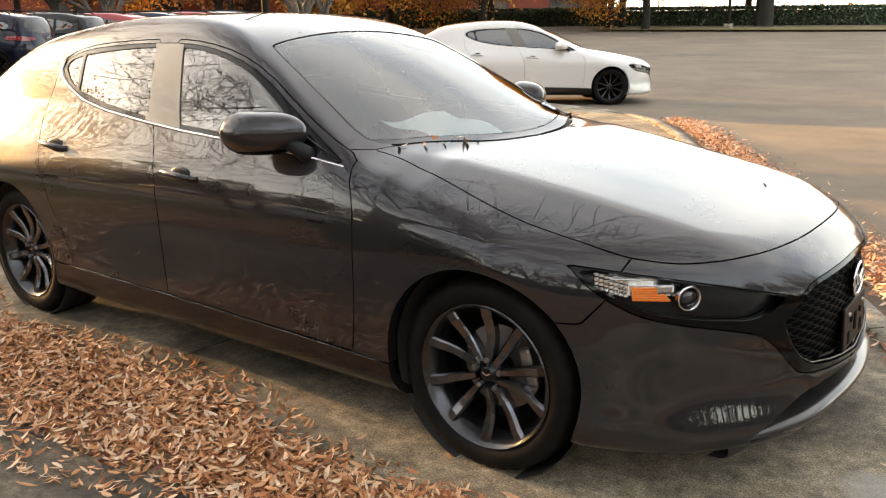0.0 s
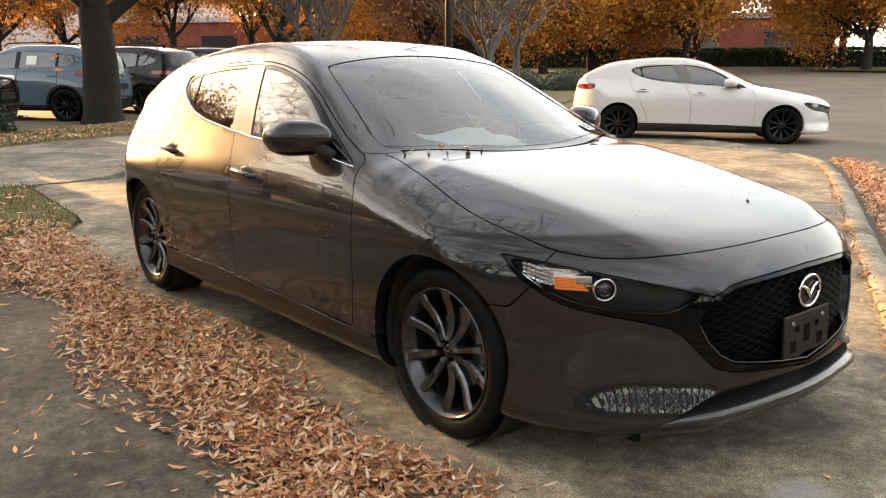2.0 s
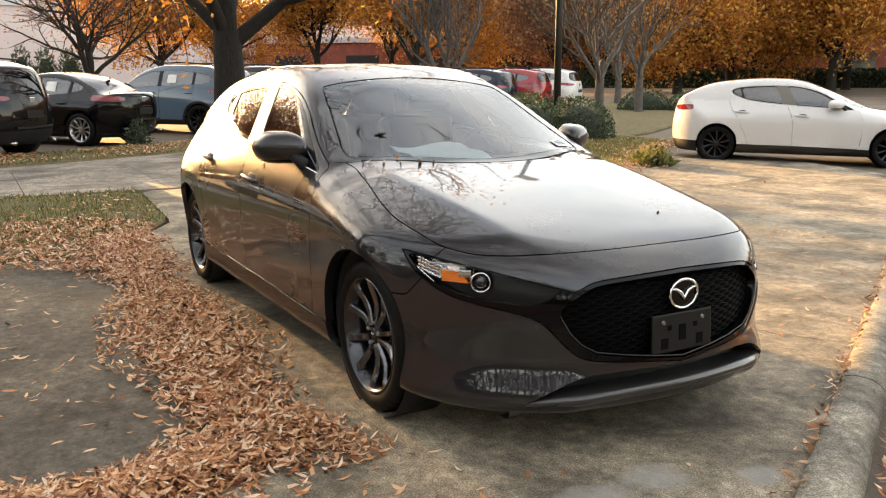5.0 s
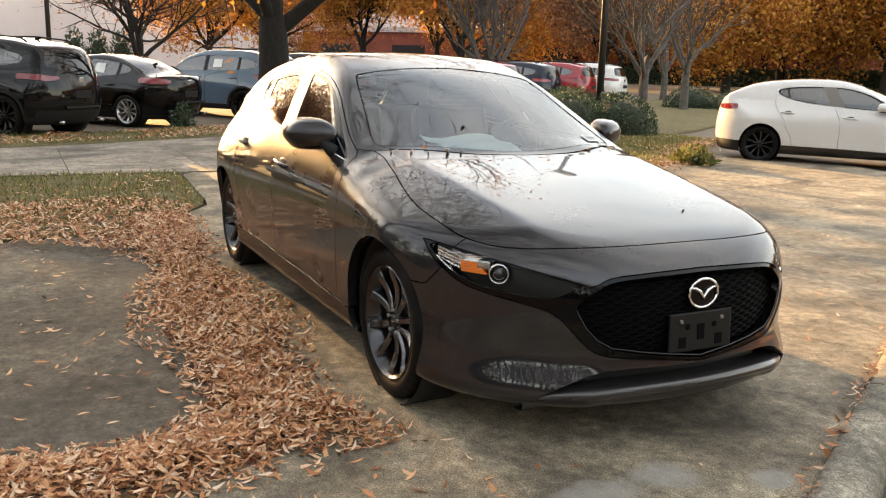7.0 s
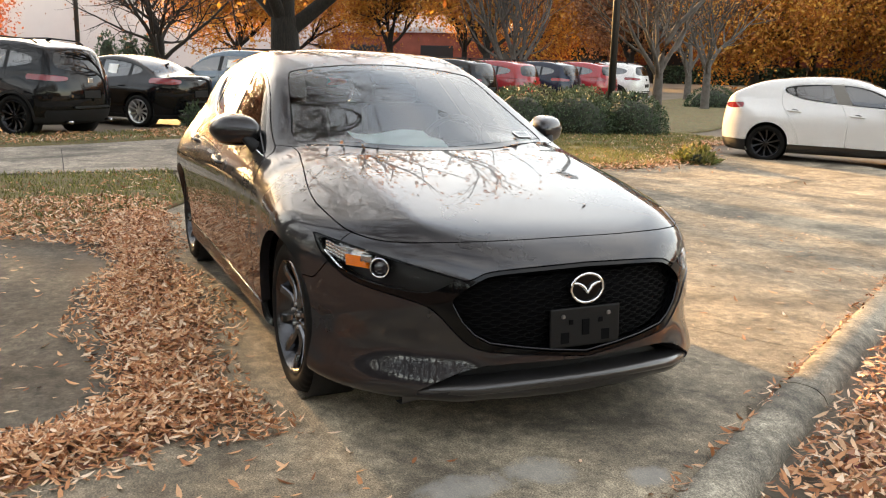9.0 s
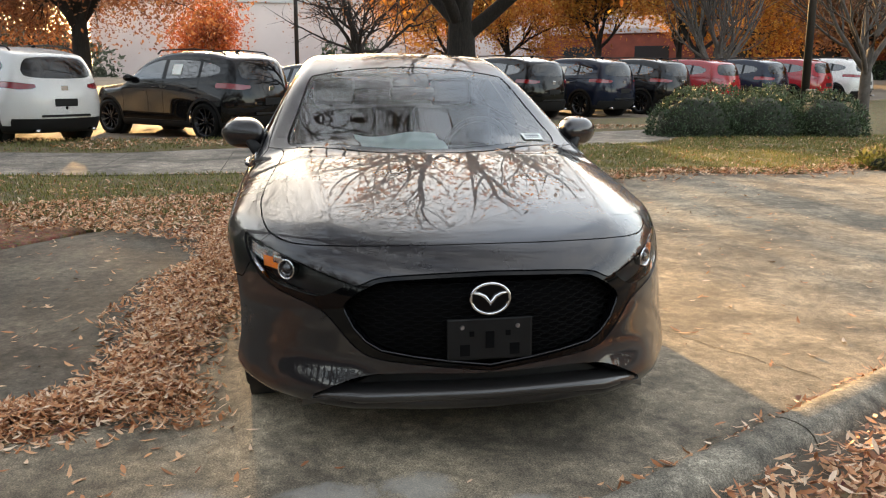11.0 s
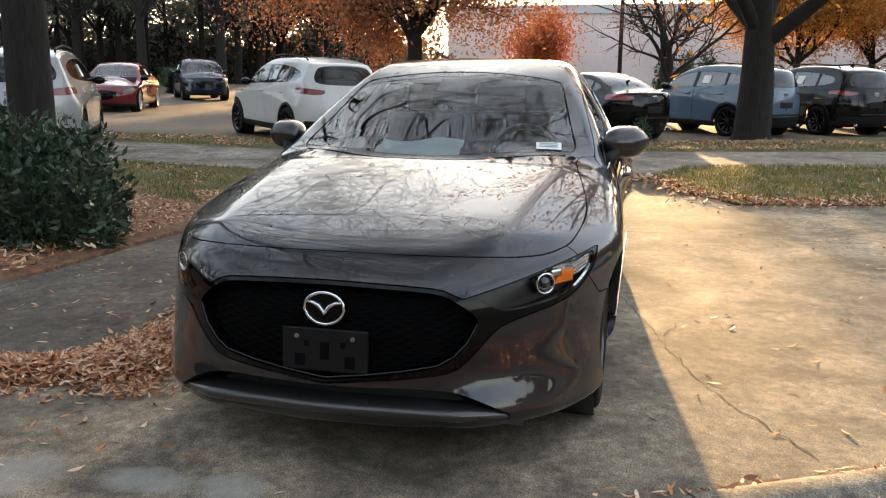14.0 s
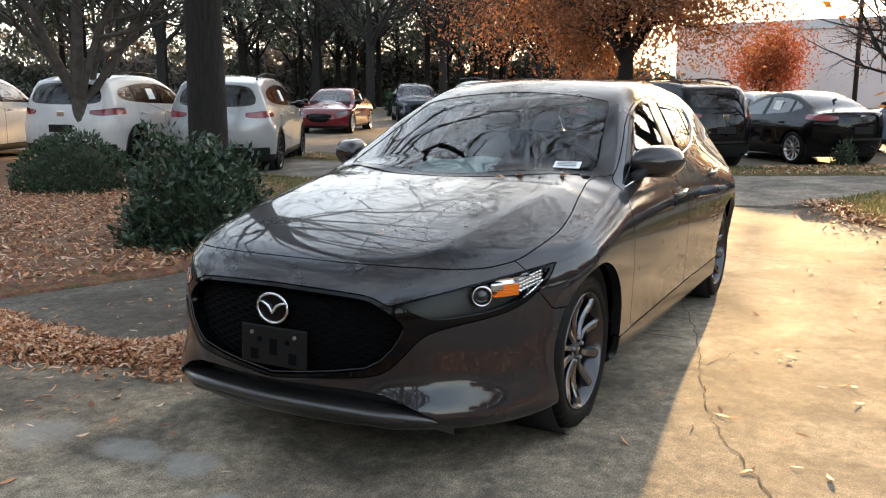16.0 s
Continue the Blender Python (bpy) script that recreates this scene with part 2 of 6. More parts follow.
def concrete(name, tone, pale_spots=()):
    m = material(name, rough=0.88)
    g = Graph(m)
    wide, mid, grain, pits = g.noise(0.55, 6, 0.6), g.noise(3.2, 12, 0.78, distortion=0.4), g.noise(150, 5, 0.75), g.voronoi(26)
    c = g.ramp(wide, (0.30, [q * 0.62 for q in tone]), (0.5, tone), (0.72, [q * 1.28 for q in tone]))
    c = g.mix(0.75, c, g.ramp(mid, (0.33, (0.22, 0.21, 0.20)), (0.5, (0.80, 0.79, 0.77)), (0.67, (1.45, 1.41, 1.33))), "MULTIPLY")
    blot = g.noise(1.15, 7, 0.62, distortion=0.8)
    c = g.mix(0.8, c, g.ramp(blot, (0.38, 0.42), (0.5, 1.0), (0.63, 1.35)), "MULTIPLY")
    c = g.mix(0.85, c, g.ramp(grain, (0.36, 0.25), (0.5, 0.9), (0.64, 1.75)), "MULTIPLY")
    fine = g.noise(16, 10, 0.82)
    c = g.mix(0.85, c, g.ramp(fine, (0.34, 0.35), (0.5, 0.95), (0.66, 1.7)), "MULTIPLY")
    c = g.mix(g.ramp(pits, (0.05, 0.55), (0.10, 0.0)), c, [q * 0.35 for q in tone])
    speck = g.voronoi(19, "F1")
    c = g.mix(g.ramp(speck, (0.04, 0.5), (0.07, 0.0)), c, [min(1, q * 2.0) for q in tone])
    sep = g.t.nodes.new("ShaderNodeSeparateXYZ")
    g.t.links.new(g.pos, sep.inputs[0])
    for (sx, sy, rx, ry) in pale_spots:      # worn pale patches of old filler
        d = g.math("ADD", g.math("POWER", g.math("DIVIDE", g.math("SUBTRACT", sep.outputs[0], sx), rx), 2.0), g.math("POWER", g.math("DIVIDE", g.math("SUBTRACT", sep.outputs[1], sy), ry), 2.0))
        d = g.math("ADD", d, g.math("MULTIPLY", g.math("SUBTRACT", mid, 0.5), 4.5))
        c = g.mix(g.ramp(d, (0.3, 0.55), (1.0, 0.0)), c, (0.33, 0.32, 0.30))
    g.color(c)
    g.bump(g.mix(0.5, grain, mid), 0.45, 0.006)
    return m


M_slab = concrete("driveway_concrete", (0.275, 0.228, 0.166), ((1.05, -.56, .10, .16), (1.02, -.25, .12, .13), (1.10, -1.0, .16, .20), (1.2, .05, .08, .10)))
M_walk = concrete("sidewalk_concrete", (0.23, 0.20, 0.165))
M_kerb = concrete("kerb_concrete", (0.29, 0.258, 0.205))
M_crack = material("crack_dirt", (0.035, 0.03, 0.025), 0.95)
M_paintline = material("worn_line_paint", (0.55, 0.45, 0.25), 0.8)


def soil(name, low, mid_, high, scale=9.0, bumpy=0.02):
    m = material(name, rough=0.95)
    g = Graph(m)
    a, b = g.noise(scale, 8, 0.7), g.noise(0.8, 4)
    flake = g.voronoi(38, "F1", "Color")
    c = g.ramp(a, (0.30, low), (0.5, mid_), (0.68, high))
    c = g.mix(0.35, c, g.ramp(b, (0.3, 0.45), (0.7, 1.25)), "MULTIPLY")
    c = g.mix(0.45, c, g.mix(1.0, flake, mid_, "MULTIPLY"), "MIX")
    g.color(c)
    g.bump(g.noise(scale * 5, 5), 0.8, bumpy)
    return m


M_lawn = soil("autumn_lawn", (0.085, 0.062, 0.03), (0.15, 0.12, 0.045), (0.24, 0.18, 0.08))
M_bed = soil("leaf_mulch", (0.09, 0.045, 0.026), (0.26, 0.135, 0.075), (0.44, 0.26, 0.16))

M_leaf = material("fallen_leaf", rough=0.62)
g = Graph(M_leaf)
c = g.ramp(g.island(), (0.0, (0.19, 0.065, 0.024)), (0.25, (0.42, 0.155, 0.055)), (0.55, (0.60, 0.29, 0.13)), (0.8, (0.70, 0.44, 0.26)), (1.0, (0.78, 0.60, 0.44)))
g.color(g.mix(0.4, c, g.ramp(g.noise(90, 3), (0.3, 0.5), (0.7, 1.1)), "MULTIPLY"))
M_leaf.node_tree.nodes["Principled BSDF"].inputs["Subsurface Weight"].default_value = 0.0


def foliage(name, *stops, translucent=0.35):
    m = material(name, rough=0.6)
    g = Graph(m)
    n = len(stops)
    g.color(g.ramp(g.island(), *[(k / (n - 1), c) for k, c in enumerate(stops)]))
    if translucent:
        tr = g.t.nodes.new("ShaderNodeBsdfTranslucent")
        g.t.links.new(g.b.inputs["Base Color"].links[0].from_socket, tr.inputs["Color"])
        mx = g.t.nodes.new("ShaderNodeMixShader")
        mx.inputs[0].default_value = translucent
        out = g.t.nodes["Material Output"]
        g.t.links.new(g.b.outputs[0], mx.inputs[1])
        g.t.links.new(tr.outputs[0], mx.inputs[2])
        g.t.links.new(mx.outputs[0], out.inputs[0])
    return m


M_orange = foliage("orange_leaves", (0.27, 0.085, 0.018), (0.40, 0.145, 0.022), (0.50, 0.22, 0.032), (0.55, 0.32, 0.06), translucent=0.45)
M_rust = foliage("rust_leaves", (0.16, 0.060, 0.028), (0.26, 0.11, 0.05), (0.36, 0.18, 0.085), translucent=0.35)
M_scarlet = foliage("scarlet_leaves", (0.22, 0.045, 0.016), (0.36, 0.085, 0.022), (0.46, 0.15, 0.035), translucent=0.4)
M_green = foliage("evergreen_leaves", (0.018, 0.036, 0.016), (0.035, 0.065, 0.028), (0.06, 0.10, 0.045), translucent=0.12)
M_pine = foliage("pine_needles", (0.035, 0.048, 0.03), (0.072, 0.086, 0.058), (0.12, 0.14, 0.10), translucent=0.2)
M_thicket = foliage("thicket_twigs", (0.10, 0.083, 0.07), (0.19, 0.16, 0.14), (0.28, 0.24, 0.21), translucent=0.4)
M_grass = foliage("grass_blades", (0.10, 0.085, 0.03), (0.12, 0.14, 0.032), (0.20, 0.20, 0.05), (0.29, 0.235, 0.10), translucent=0.35)
M_holly = foliage("glossy_dark_leaves", (0.016, 0.034, 0.018), (0.03, 0.058, 0.03), (0.05, 0.085, 0.045), (0.08, 0.12, 0.075), translucent=0.12)
M_holly.node_tree.nodes["Principled BSDF"].inputs["Roughness"].default_value = 0.3

M_bark = material("bark", rough=0.95)
g = Graph(M_bark)
st = g.t.nodes.new("ShaderNodeMapping")
st.inputs["Scale"].default_value = (6, 6, 1.0)
g.t.links.new(g.pos, st.inputs[0])
rid = g.noise(5, 7, 0.7, st.outputs[0], 0.6)
g.color(g.ramp(rid, (0.30, (0.005, 0.004, 0.0035)), (0.55, (0.017, 0.014, 0.0115)), (0.8, (0.038, 0.031, 0.026))))
g.bump(rid, 0.9, 0.03)
M_twig = material("grey_twig_bark", (0.04, 0.031, 0.026), 0.9)
M_pale_bark = material("pale_bark", rough=0.9)
g = Graph(M_pale_bark)
g.color(g.ramp(g.noise(7, 6, 0.65), (0.3, (0.045, 0.038, 0.033)), (0.7, (0.115, 0.10, 0.087))))
# core of shrubs and hedges: their inner shade put into a dark colour
M_heart = material("core_shade", rough=0.95)
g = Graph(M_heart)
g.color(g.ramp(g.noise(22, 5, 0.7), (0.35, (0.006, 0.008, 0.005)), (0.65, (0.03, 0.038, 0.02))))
M_pole = material("dark_pole_paint", (0.02, 0.018, 0.016), 0.5)
M_brick = material("brick_wall", rough=0.9)
g = Graph(M_brick)
g.color(g.ramp(g.noise(0.8, 6), (0.3, (0.15, 0.042, 0.03)), (0.7, (0.24, 0.072, 0.048))))
M_pink = material("pale_wall", rough=0.9)
g = Graph(M_pink)
g.color(g.ramp(g.noise(0.15, 5), (0.3, (0.50, 0.42, 0.40)), (0.7, (0.62, 0.53, 0.50))))
M_white_wall = material("white_wall", (0.45, 0.43, 0.40), 0.9)
M_roof = material("pale_metal_roof", (0.42, 0.41, 0.42), 0.5)
M_window_far = material("far_window", (0.03, 0.035, 0.04), 0.1)
M_wood = material("far_woods", rough=0.95)
# ---------------------------------------------------------------- car bodies
def ease(t):
    t = np.clip(t, 0, 1)
    return t * t * (3 - 2 * t)


def smax(a, b, k):
    h = np.maximum(k - np.abs(a - b), 0) / k
    return np.maximum(a, b) + h * h * k * 0.25


def eased(points, soft):
    """A curve through points, smoothed over a length so that its bend changes slowly."""
    raw = spline(points)
    xs = sorted(p[0] for p in points)
    a, b = xs[0], xs[-1]
    x = np.linspace(a, b, max(24, int((b - a) / soft * 2.5)))
    q = np.linspace(-2.5, 2.5, 41)
    w = np.exp(-q * q / 2)
    w = w / w.sum()

    def at_(u):
        e = 1e-3
        lo, hi = raw(np.full(1, a))[0], raw(np.full(1, b))[0]
        sl, sh = (raw(np.full(1, a + e))[0] - lo) / e, (hi - raw(np.full(1, b - e))[0]) / e
        return np.where(u < a, lo + (u - a) * sl, np.where(u > b, hi + (u - b) * sh, raw(np.clip(u, a, b))))
    y = sum(k * at_(x + s * soft) for k, s in zip(w, q))
    return spline(list(zip(x.tolist(), y.tolist())))


class Shape:
    """A car's envelope: side, top, front, rear and floor bounds, blended. x ahead from the front axle, y to the left."""

    def __init__(self, top, width, upper, crown, nose, tail, floor=0.17, bow=(0.35, 0.7), bow_rear=(0.25, 0.6), fans=(0.3, -2.9), blend=0.06, core=0.55, base=2.725, shelf=0.0, bonnet=None):
        self.bonnet = eased(bonnet, .07) if bonnet else None
        self.top, self.width, self.upper, self.crown = eased(top, .07), eased(width, .035), eased(upper, .15), eased(crown, .14)
        self.nose, self.tail, self.base, self.shelf = eased(nose, .022), eased(tail, .03), base, shelf
        self.floor, self.bow, self.bow_rear, self.fans, self.blend, self.core = floor, bow, bow_rear, fans, blend, core

    def value(self, x, y, z):
        y = np.abs(y)
        side = (y - self.width(z) * (1 - (1 - self.upper(x)) * np.clip((z - 0.75) / 0.3, 0, 1))) * 0.98
        if self.shelf:      # the soft shoulder over the wheels and the hollow of the doors below it
            arch = np.exp(-((x + 0.02) / 0.42) ** 2) + np.exp(-((x + self.base) / 0.45) ** 2)
            side = side - self.shelf * (arch * np.exp(-((z - 0.72) / 0.12) ** 2) - 0.75 * np.exp(-((x + self.base / 2) / 0.75) ** 2) * np.exp(-((z - 0.47) / 0.13) ** 2))
        drop = self.crown(x) * y * y
        if self.shelf:      # the bonnet: nearly flat in the middle, folded down along its sides
            line = 0.575 - 0.10 * x
            fold = 0.5 * (y - line + np.sqrt((y - line) ** 2 + 0.0005))
            k, m = ease((x + .55) / .3), ease((.86 - x) / .35)
            drop = drop * (1 - k) + k * ((.10 - .07 * m) * y * y + m * (0.29 * fold + 0.25 * fold ** 2))
        roof = smax(self.top(x), self.bonnet(x), .014) if self.bonnet else self.top(x)
        top = (z - roof + drop) * 0.85
        low = 1 - 0.20 * ease((0.60 - z) / 0.48)
        front = x - (self.nose(z) - (self.bow[0] * y ** 2 + self.bow[1] * y ** 4) * low)
        if self.shelf:      # the bumper's corners: a valley, and below it a ledge that faces up and runs out to the lip
            c = ease((y - .34) / .12) * ease((.90 - y) / .20)
            below = .37 - .13 * np.clip((y - .62) / .16, 0, 1.5) ** 2 - z
            ledge = -.006 * np.exp(-(below / .085) ** 2) + .022 * ease((below + .01) / .17)
            front = front - c * ledge
        rear = (self.tail(z) + self.bow_rear[0] * y ** 2 + self.bow_rear[1] * y ** 4) - x
        v = smax(side, top, self.blend)
        v = smax(v, front, 0.07)
        v = smax(v, rear, 0.08)
        return smax(v, self.floor - z, 0.07)

    def surface(self, n_side, n_cap, n_round):
        """A grid over the left half, y >= 0, from the nose to the tail and from the floor up to the roof."""
        a, b = self.fans
        rows = [(a, q) for q in np.linspace(0.02, 1, n_cap, endpoint=False) * math.pi / 2]
        rows += [(x, math.pi / 2) for x in np.linspace(a, b, n_side)]
        rows += [(b, q) for q in (1 + np.linspace(0, 0.98, n_cap)[1:]) * math.pi / 2]
        ex, q = np.array([r[0] for r in rows])[:, None], np.array([r[1] for r in rows])[:, None]
        th = np.linspace(0, math.pi, n_round)[None, :]
        dx, dy, dz = np.cos(q) + 0 * th, np.sin(q) * np.sin(th), -np.sin(q) * np.cos(th)
        lo, hi = np.zeros(dx.shape), np.full(dx.shape, 2.2)
        for _ in range(36):
            mid = (lo + hi) / 2
            out = self.value(ex + mid * dx, mid * dy, self.core + mid * dz) > 0
            lo, hi = np.where(out, lo, mid), np.where(out, mid, hi)
        v = np.stack([ex + lo * dx, np.maximum(lo * dy, 0), self.core + lo * dz], -1)
        v[:, 0, 1] = v[:, -1, 1] = 0
        n, m = v.shape[:2]
        idx = np.arange(n * m).reshape(n, m)
        f = np.stack([idx[:-1, :-1], idx[1:, :-1], idx[1:, 1:], idx[:-1, 1:]], -1).reshape(-1, 4)
        return v.reshape(-1, 3), f.tolist()

    def normals(self, v):
        h, out = 1e-3, []
        for k in range(3):
            d = np.zeros(3)
            d[k] = h
            p, q = v + d, v - d
            out.append(self.value(*p.T) - self.value(*q.T))
        n = np.stack(out, -1)
        return n / (np.linalg.norm(n, axis=1)[:, None] + 1e-12)

    def side_y(self, x, z):
        """The half width of the body at (x, z)."""
        lo, hi = 0.0, 1.3
        for _ in range(30):
            mid = (lo + hi) / 2
            lo, hi = (lo, mid) if self.value(np.array(x), np.array(mid), np.array(z)) > 0 else (mid, hi)
        return lo

    def front_x(self, y, z):
        """How far ahead the nose reaches at (y, z); takes arrays too."""
        y, z = np.asarray(y, float), np.asarray(z, float)
        lo, hi = np.zeros(y.shape), np.full(y.shape, 1.3)
        for _ in range(28):
            mid = (lo + hi) / 2
            out = self.value(mid, y, z) > 0
            lo, hi = np.where(out, lo, mid), np.where(out, mid, hi)
        return lo if lo.shape else float(lo)

    def top_z(self, x, y):
        lo, hi = 0.5, 2.0
        for _ in range(30):
            mid = (lo + hi) / 2
            lo, hi = (lo, mid) if self.value(np.array(x), np.array(y), np.array(mid)) > 0 else (mid, hi)
        return lo


def rounded(points, times=2):
    """Corner cutting of a closed outline; a point given twice stays sharp."""
    p = np.array(points, float)
    for _ in range(times):
        q = np.roll(p, -1, axis=0)
        p = np.stack([p * 0.75 + q * 0.25, p * 0.25 + q * 0.75], 1).reshape(-1, 2)
    return p


def outline(points, axes, times=2):
    """A signed distance to a closed outline in two of the axes: negative inside."""
    p = rounded(points, times)
    q = np.roll(p, -1, axis=0)

    def field(v):
        s = np.stack([v[:, axes[0]] if axes[0] != 1 else np.abs(v[:, 1]), v[:, axes[1]] if axes[1] != 1 else np.abs(v[:, 1])], -1)
        best, inside = np.full(len(s), 9.0), np.zeros(len(s), bool)
        for a, b in zip(p, q):
            e = b - a
            w = s - a
            t = np.clip((w @ e) / max(e @ e, 1e-12), 0, 1)
            best = np.minimum(best, np.linalg.norm(w - t[:, None] * e, axis=1))
            c = (a[1] > s[:, 1]) != (b[1] > s[:, 1])
            inside ^= c & (s[:, 0] < a[0] + (s[:, 1] - a[1]) * e[0] / (e[1] if abs(e[1]) > 1e-12 else 1e-12))
        return np.where(inside, -best, best)
    return field


class Skin:
    """A body's surface, cut into panels along outlines."""

    def __init__(self, shape, detail, sheet=None):
        v, self.faces = sheet if sheet else shape.surface(*detail)
        self.v, self.shape, self.label = v, shape, ["body"] * len(self.faces)

    def carve(self, field, name, of=("body",), where=None):
        f = field(self.v)
        f = np.where(np.abs(f) < 1e-5, 1e-5, f)
        if where is not None:
            f = np.where(where(self.v), f, np.maximum(f, 0.05))
        cuts, add, faces, labels = {}, [], [], []
        for q, l in zip(self.faces, self.label):
            if l not in of:
                faces.append(q), labels.append(l)
                continue
            s = [f[i] for i in q]
            if min(s) > 0:
                faces.append(q), labels.append(l)
            elif max(s) < 0:
                faces.append(q), labels.append(name)
            else:
                ins, out = [], []
                for k, i in enumerate(q):
                    j = q[(k + 1) % len(q)]
                    (ins if f[i] < 0 else out).append(i)
                    if f[i] * f[j] < 0:
                        key = (min(i, j), max(i, j))
                        if key not in cuts:
                            t = f[i] / (f[i] - f[j])
                            cuts[key] = len(self.v) + len(add)
                            add.append(self.v[i] * (1 - t) + self.v[j] * t)
                        ins.append(cuts[key]), out.append(cuts[key])
                if len(ins) > 2:
                    faces.append(ins), labels.append(name)
                if len(out) > 2:
                    faces.append(out), labels.append(l)
        if add:
            self.v = np.concatenate([self.v, np.array(add)])
        self.faces, self.label = faces, labels

    def panel(self, label, gap=0.0025, rim=0.012, sink=0.0):
        """The faces of one label, drawn in from their border by the gap, with a rim that turns inwards. Left half."""
        faces = [q for q, l in zip(self.faces, self.label) if l == label]
        if not faces:
            return None
        used = sorted({i for q in faces for i in q})
        at_ = {i: k for k, i in enumerate(used)}
        v = self.v[used].copy()
        faces = [[at_[i] for i in q] for q in faces]
        n = self.shape.normals(v)
        count = {}
        for q in faces:
            for k, i in enumerate(q):
                j = q[(k + 1) % len(q)]
                count[(i, j)] = 1
        border = [(i, j) for i, j in count if (j, i) not in count and not (v[i, 1] < 1e-4 and v[j, 1] < 1e-4)]
        push, wide = np.zeros_like(v), np.zeros(len(v))
        for i, j in border:
            d = np.cross(n[i], v[j] - v[i])
            l = np.linalg.norm(d)
            if l > 1e-9:
                push[i] += d / l
                push[j] += d / l
        l = np.linalg.norm(push, axis=1)
        moved = l > 1e-6
        v[moved] += gap * push[moved] / l[moved][:, None]
        v[v[:, 1] < 0, 1] = 0
        v -= n * sink
        edge = sorted({i for e in border for i in e})
        ring = {i: len(v) + k for k, i in enumerate(edge)}
        ring2 = {i: len(v) + len(edge) + k for k, i in enumerate(edge)}
        if edge:
            side = push[edge] / np.maximum(l[edge], 1e-6)[:, None]
            v2 = np.concatenate([v, v[edge], v[edge] - n[edge] * rim])
            n2 = np.concatenate([n, -side, -side])
            faces = faces + [[ring[i], ring2[i], ring2[j], ring[j]] for i, j in border]
        else:
            v2, n2 = v, n
        return v2, faces, n2


def mirrored(p):
    v, f, n = p
    return v * [1, -1, 1], [q[::-1] for q in f], n * [1, -1, 1]


def both(p):
    """The two halves, welded along the middle."""
    v, f, n = p
    w, g, m = mirrored(p)
    on = (np.abs(v[:, 1]) < 1e-6) & (np.abs(n[:, 1]) < 0.5)
    take = np.where(on, np.arange(len(v)), len(v) + np.cumsum(~on) - 1)
    n = np.where(on[:, None], n * [1, 0, 1], n)
    return np.concatenate([v, w[~on]]), f + [[int(take[i]) for i in q] for q in g], np.concatenate([n, m[~on]])


def panel_object(name, p, mat, parent, label=""):
    return mesh_object(name, p[0], p[1], mat, parent, normals=p[2], label=label)


def lathe(profile, n, wobble=None):
    """Turns a closed profile of (radius, y) points about the y axis."""
    v, f, m = [], [], len(profile)
    for k in range(n):
        a = 2 * math.pi * k / n
        for i, (r, y) in enumerate(profile):
            r = r + (wobble(k, i) if wobble else 0)
            v.append((r * math.cos(a), y, r * math.sin(a)))
            j, k2 = (i + 1) % m, (k + 1) % n
            f.append((k * m + i, k * m + j, k2 * m + j, k2 * m + i))
    return v, f


def box_bm(bm, size, at_=(0, 0, 0), bevel=0.0, turn=(0, 0, 0), segments=2):
    """Adds a bevelled block to bm."""
    g = bmesh.ops.create_cube(bm, size=1)["verts"]
    bmesh.ops.scale(bm, vec=size, verts=g)
    if bevel:
        es = list({e for v in g for e in v.link_edges})
        r = bmesh.ops.bevel(bm, geom=es, offset=bevel, segments=segments, affect="EDGES", profile=0.6)
        g = list({v for f in r["faces"] for v in f.verts} | {v for v in g if v.is_valid})
    bmesh.ops.transform(bm, matrix=pose(*at_, *turn), verts=g)
    return g


def tube(points, radii, n=8, closed_ends=True, first=0):
    """A swept round bar through points; returns verts and faces."""
    pts = [Vector(p) for p in points]
    v, f = [], []
    up = Vector((0, 0, 1))
    for i, p in enumerate(pts):
        d = (pts[min(i + 1, len(pts) - 1)] - pts[max(i - 1, 0)])
        d = d.normalized() if d.length > 1e-9 else Vector((0, 0, 1))
        a = d.cross(up if abs(d.z) < 0.95 else Vector((1, 0, 0))).normalized()
        b = d.cross(a)
        r = radii[i] if hasattr(radii, "__len__") else radii
        for k in range(n):
            q = 2 * math.pi * k / n
            v.append(tuple(p + a * (r * math.cos(q)) + b * (r * math.sin(q))))
    for i in range(len(pts) - 1):
        for k in range(n):
            k2 = (k + 1) % n
            f.append((first + i * n + k, first + i * n + k2, first + (i + 1) * n + k2, first + (i + 1) * n + k))
    if closed_ends:
        f.append(tuple(range(n))[::-1])
        f.append(tuple((len(pts) - 1) * n + k for k in range(n)))
    return v, f


# ---- wheels: built once at the origin, outer face towards +y
TYRE = [(.243, .090), (.254, .100), (.275, .1065), (.300, .102), (.316, .090), (.3235, .070), (.3255, .042), (.3255, .036), (.319, .034), (.319, .028), (.326, .026), (.3265, .004),
        (.3195, .003), (.3195, -.003), (.3265, -.004), (.326, -.026), (.319, -.028), (.319, -.034), (.3255, -.036), (.3235, -.070), (.316, -.090), (.300, -.102), (.275, -.1065), (.243, -.088)]
RIM = [(.2440, .086), (.2450, .097), (.2410, .1005), (.2350, .097), (.2270, .082), (.2110, .062), (.2030, .020), (.2030, -.06), (.2300, -.09), (.2370, -.085)]


def tread(k, i):
    return -0.005 if i in (4, 5, 18, 19) and k % 4 == 0 else (-0.003 if i in (11, 12, 9, 14) and k % 6 == 0 else 0)


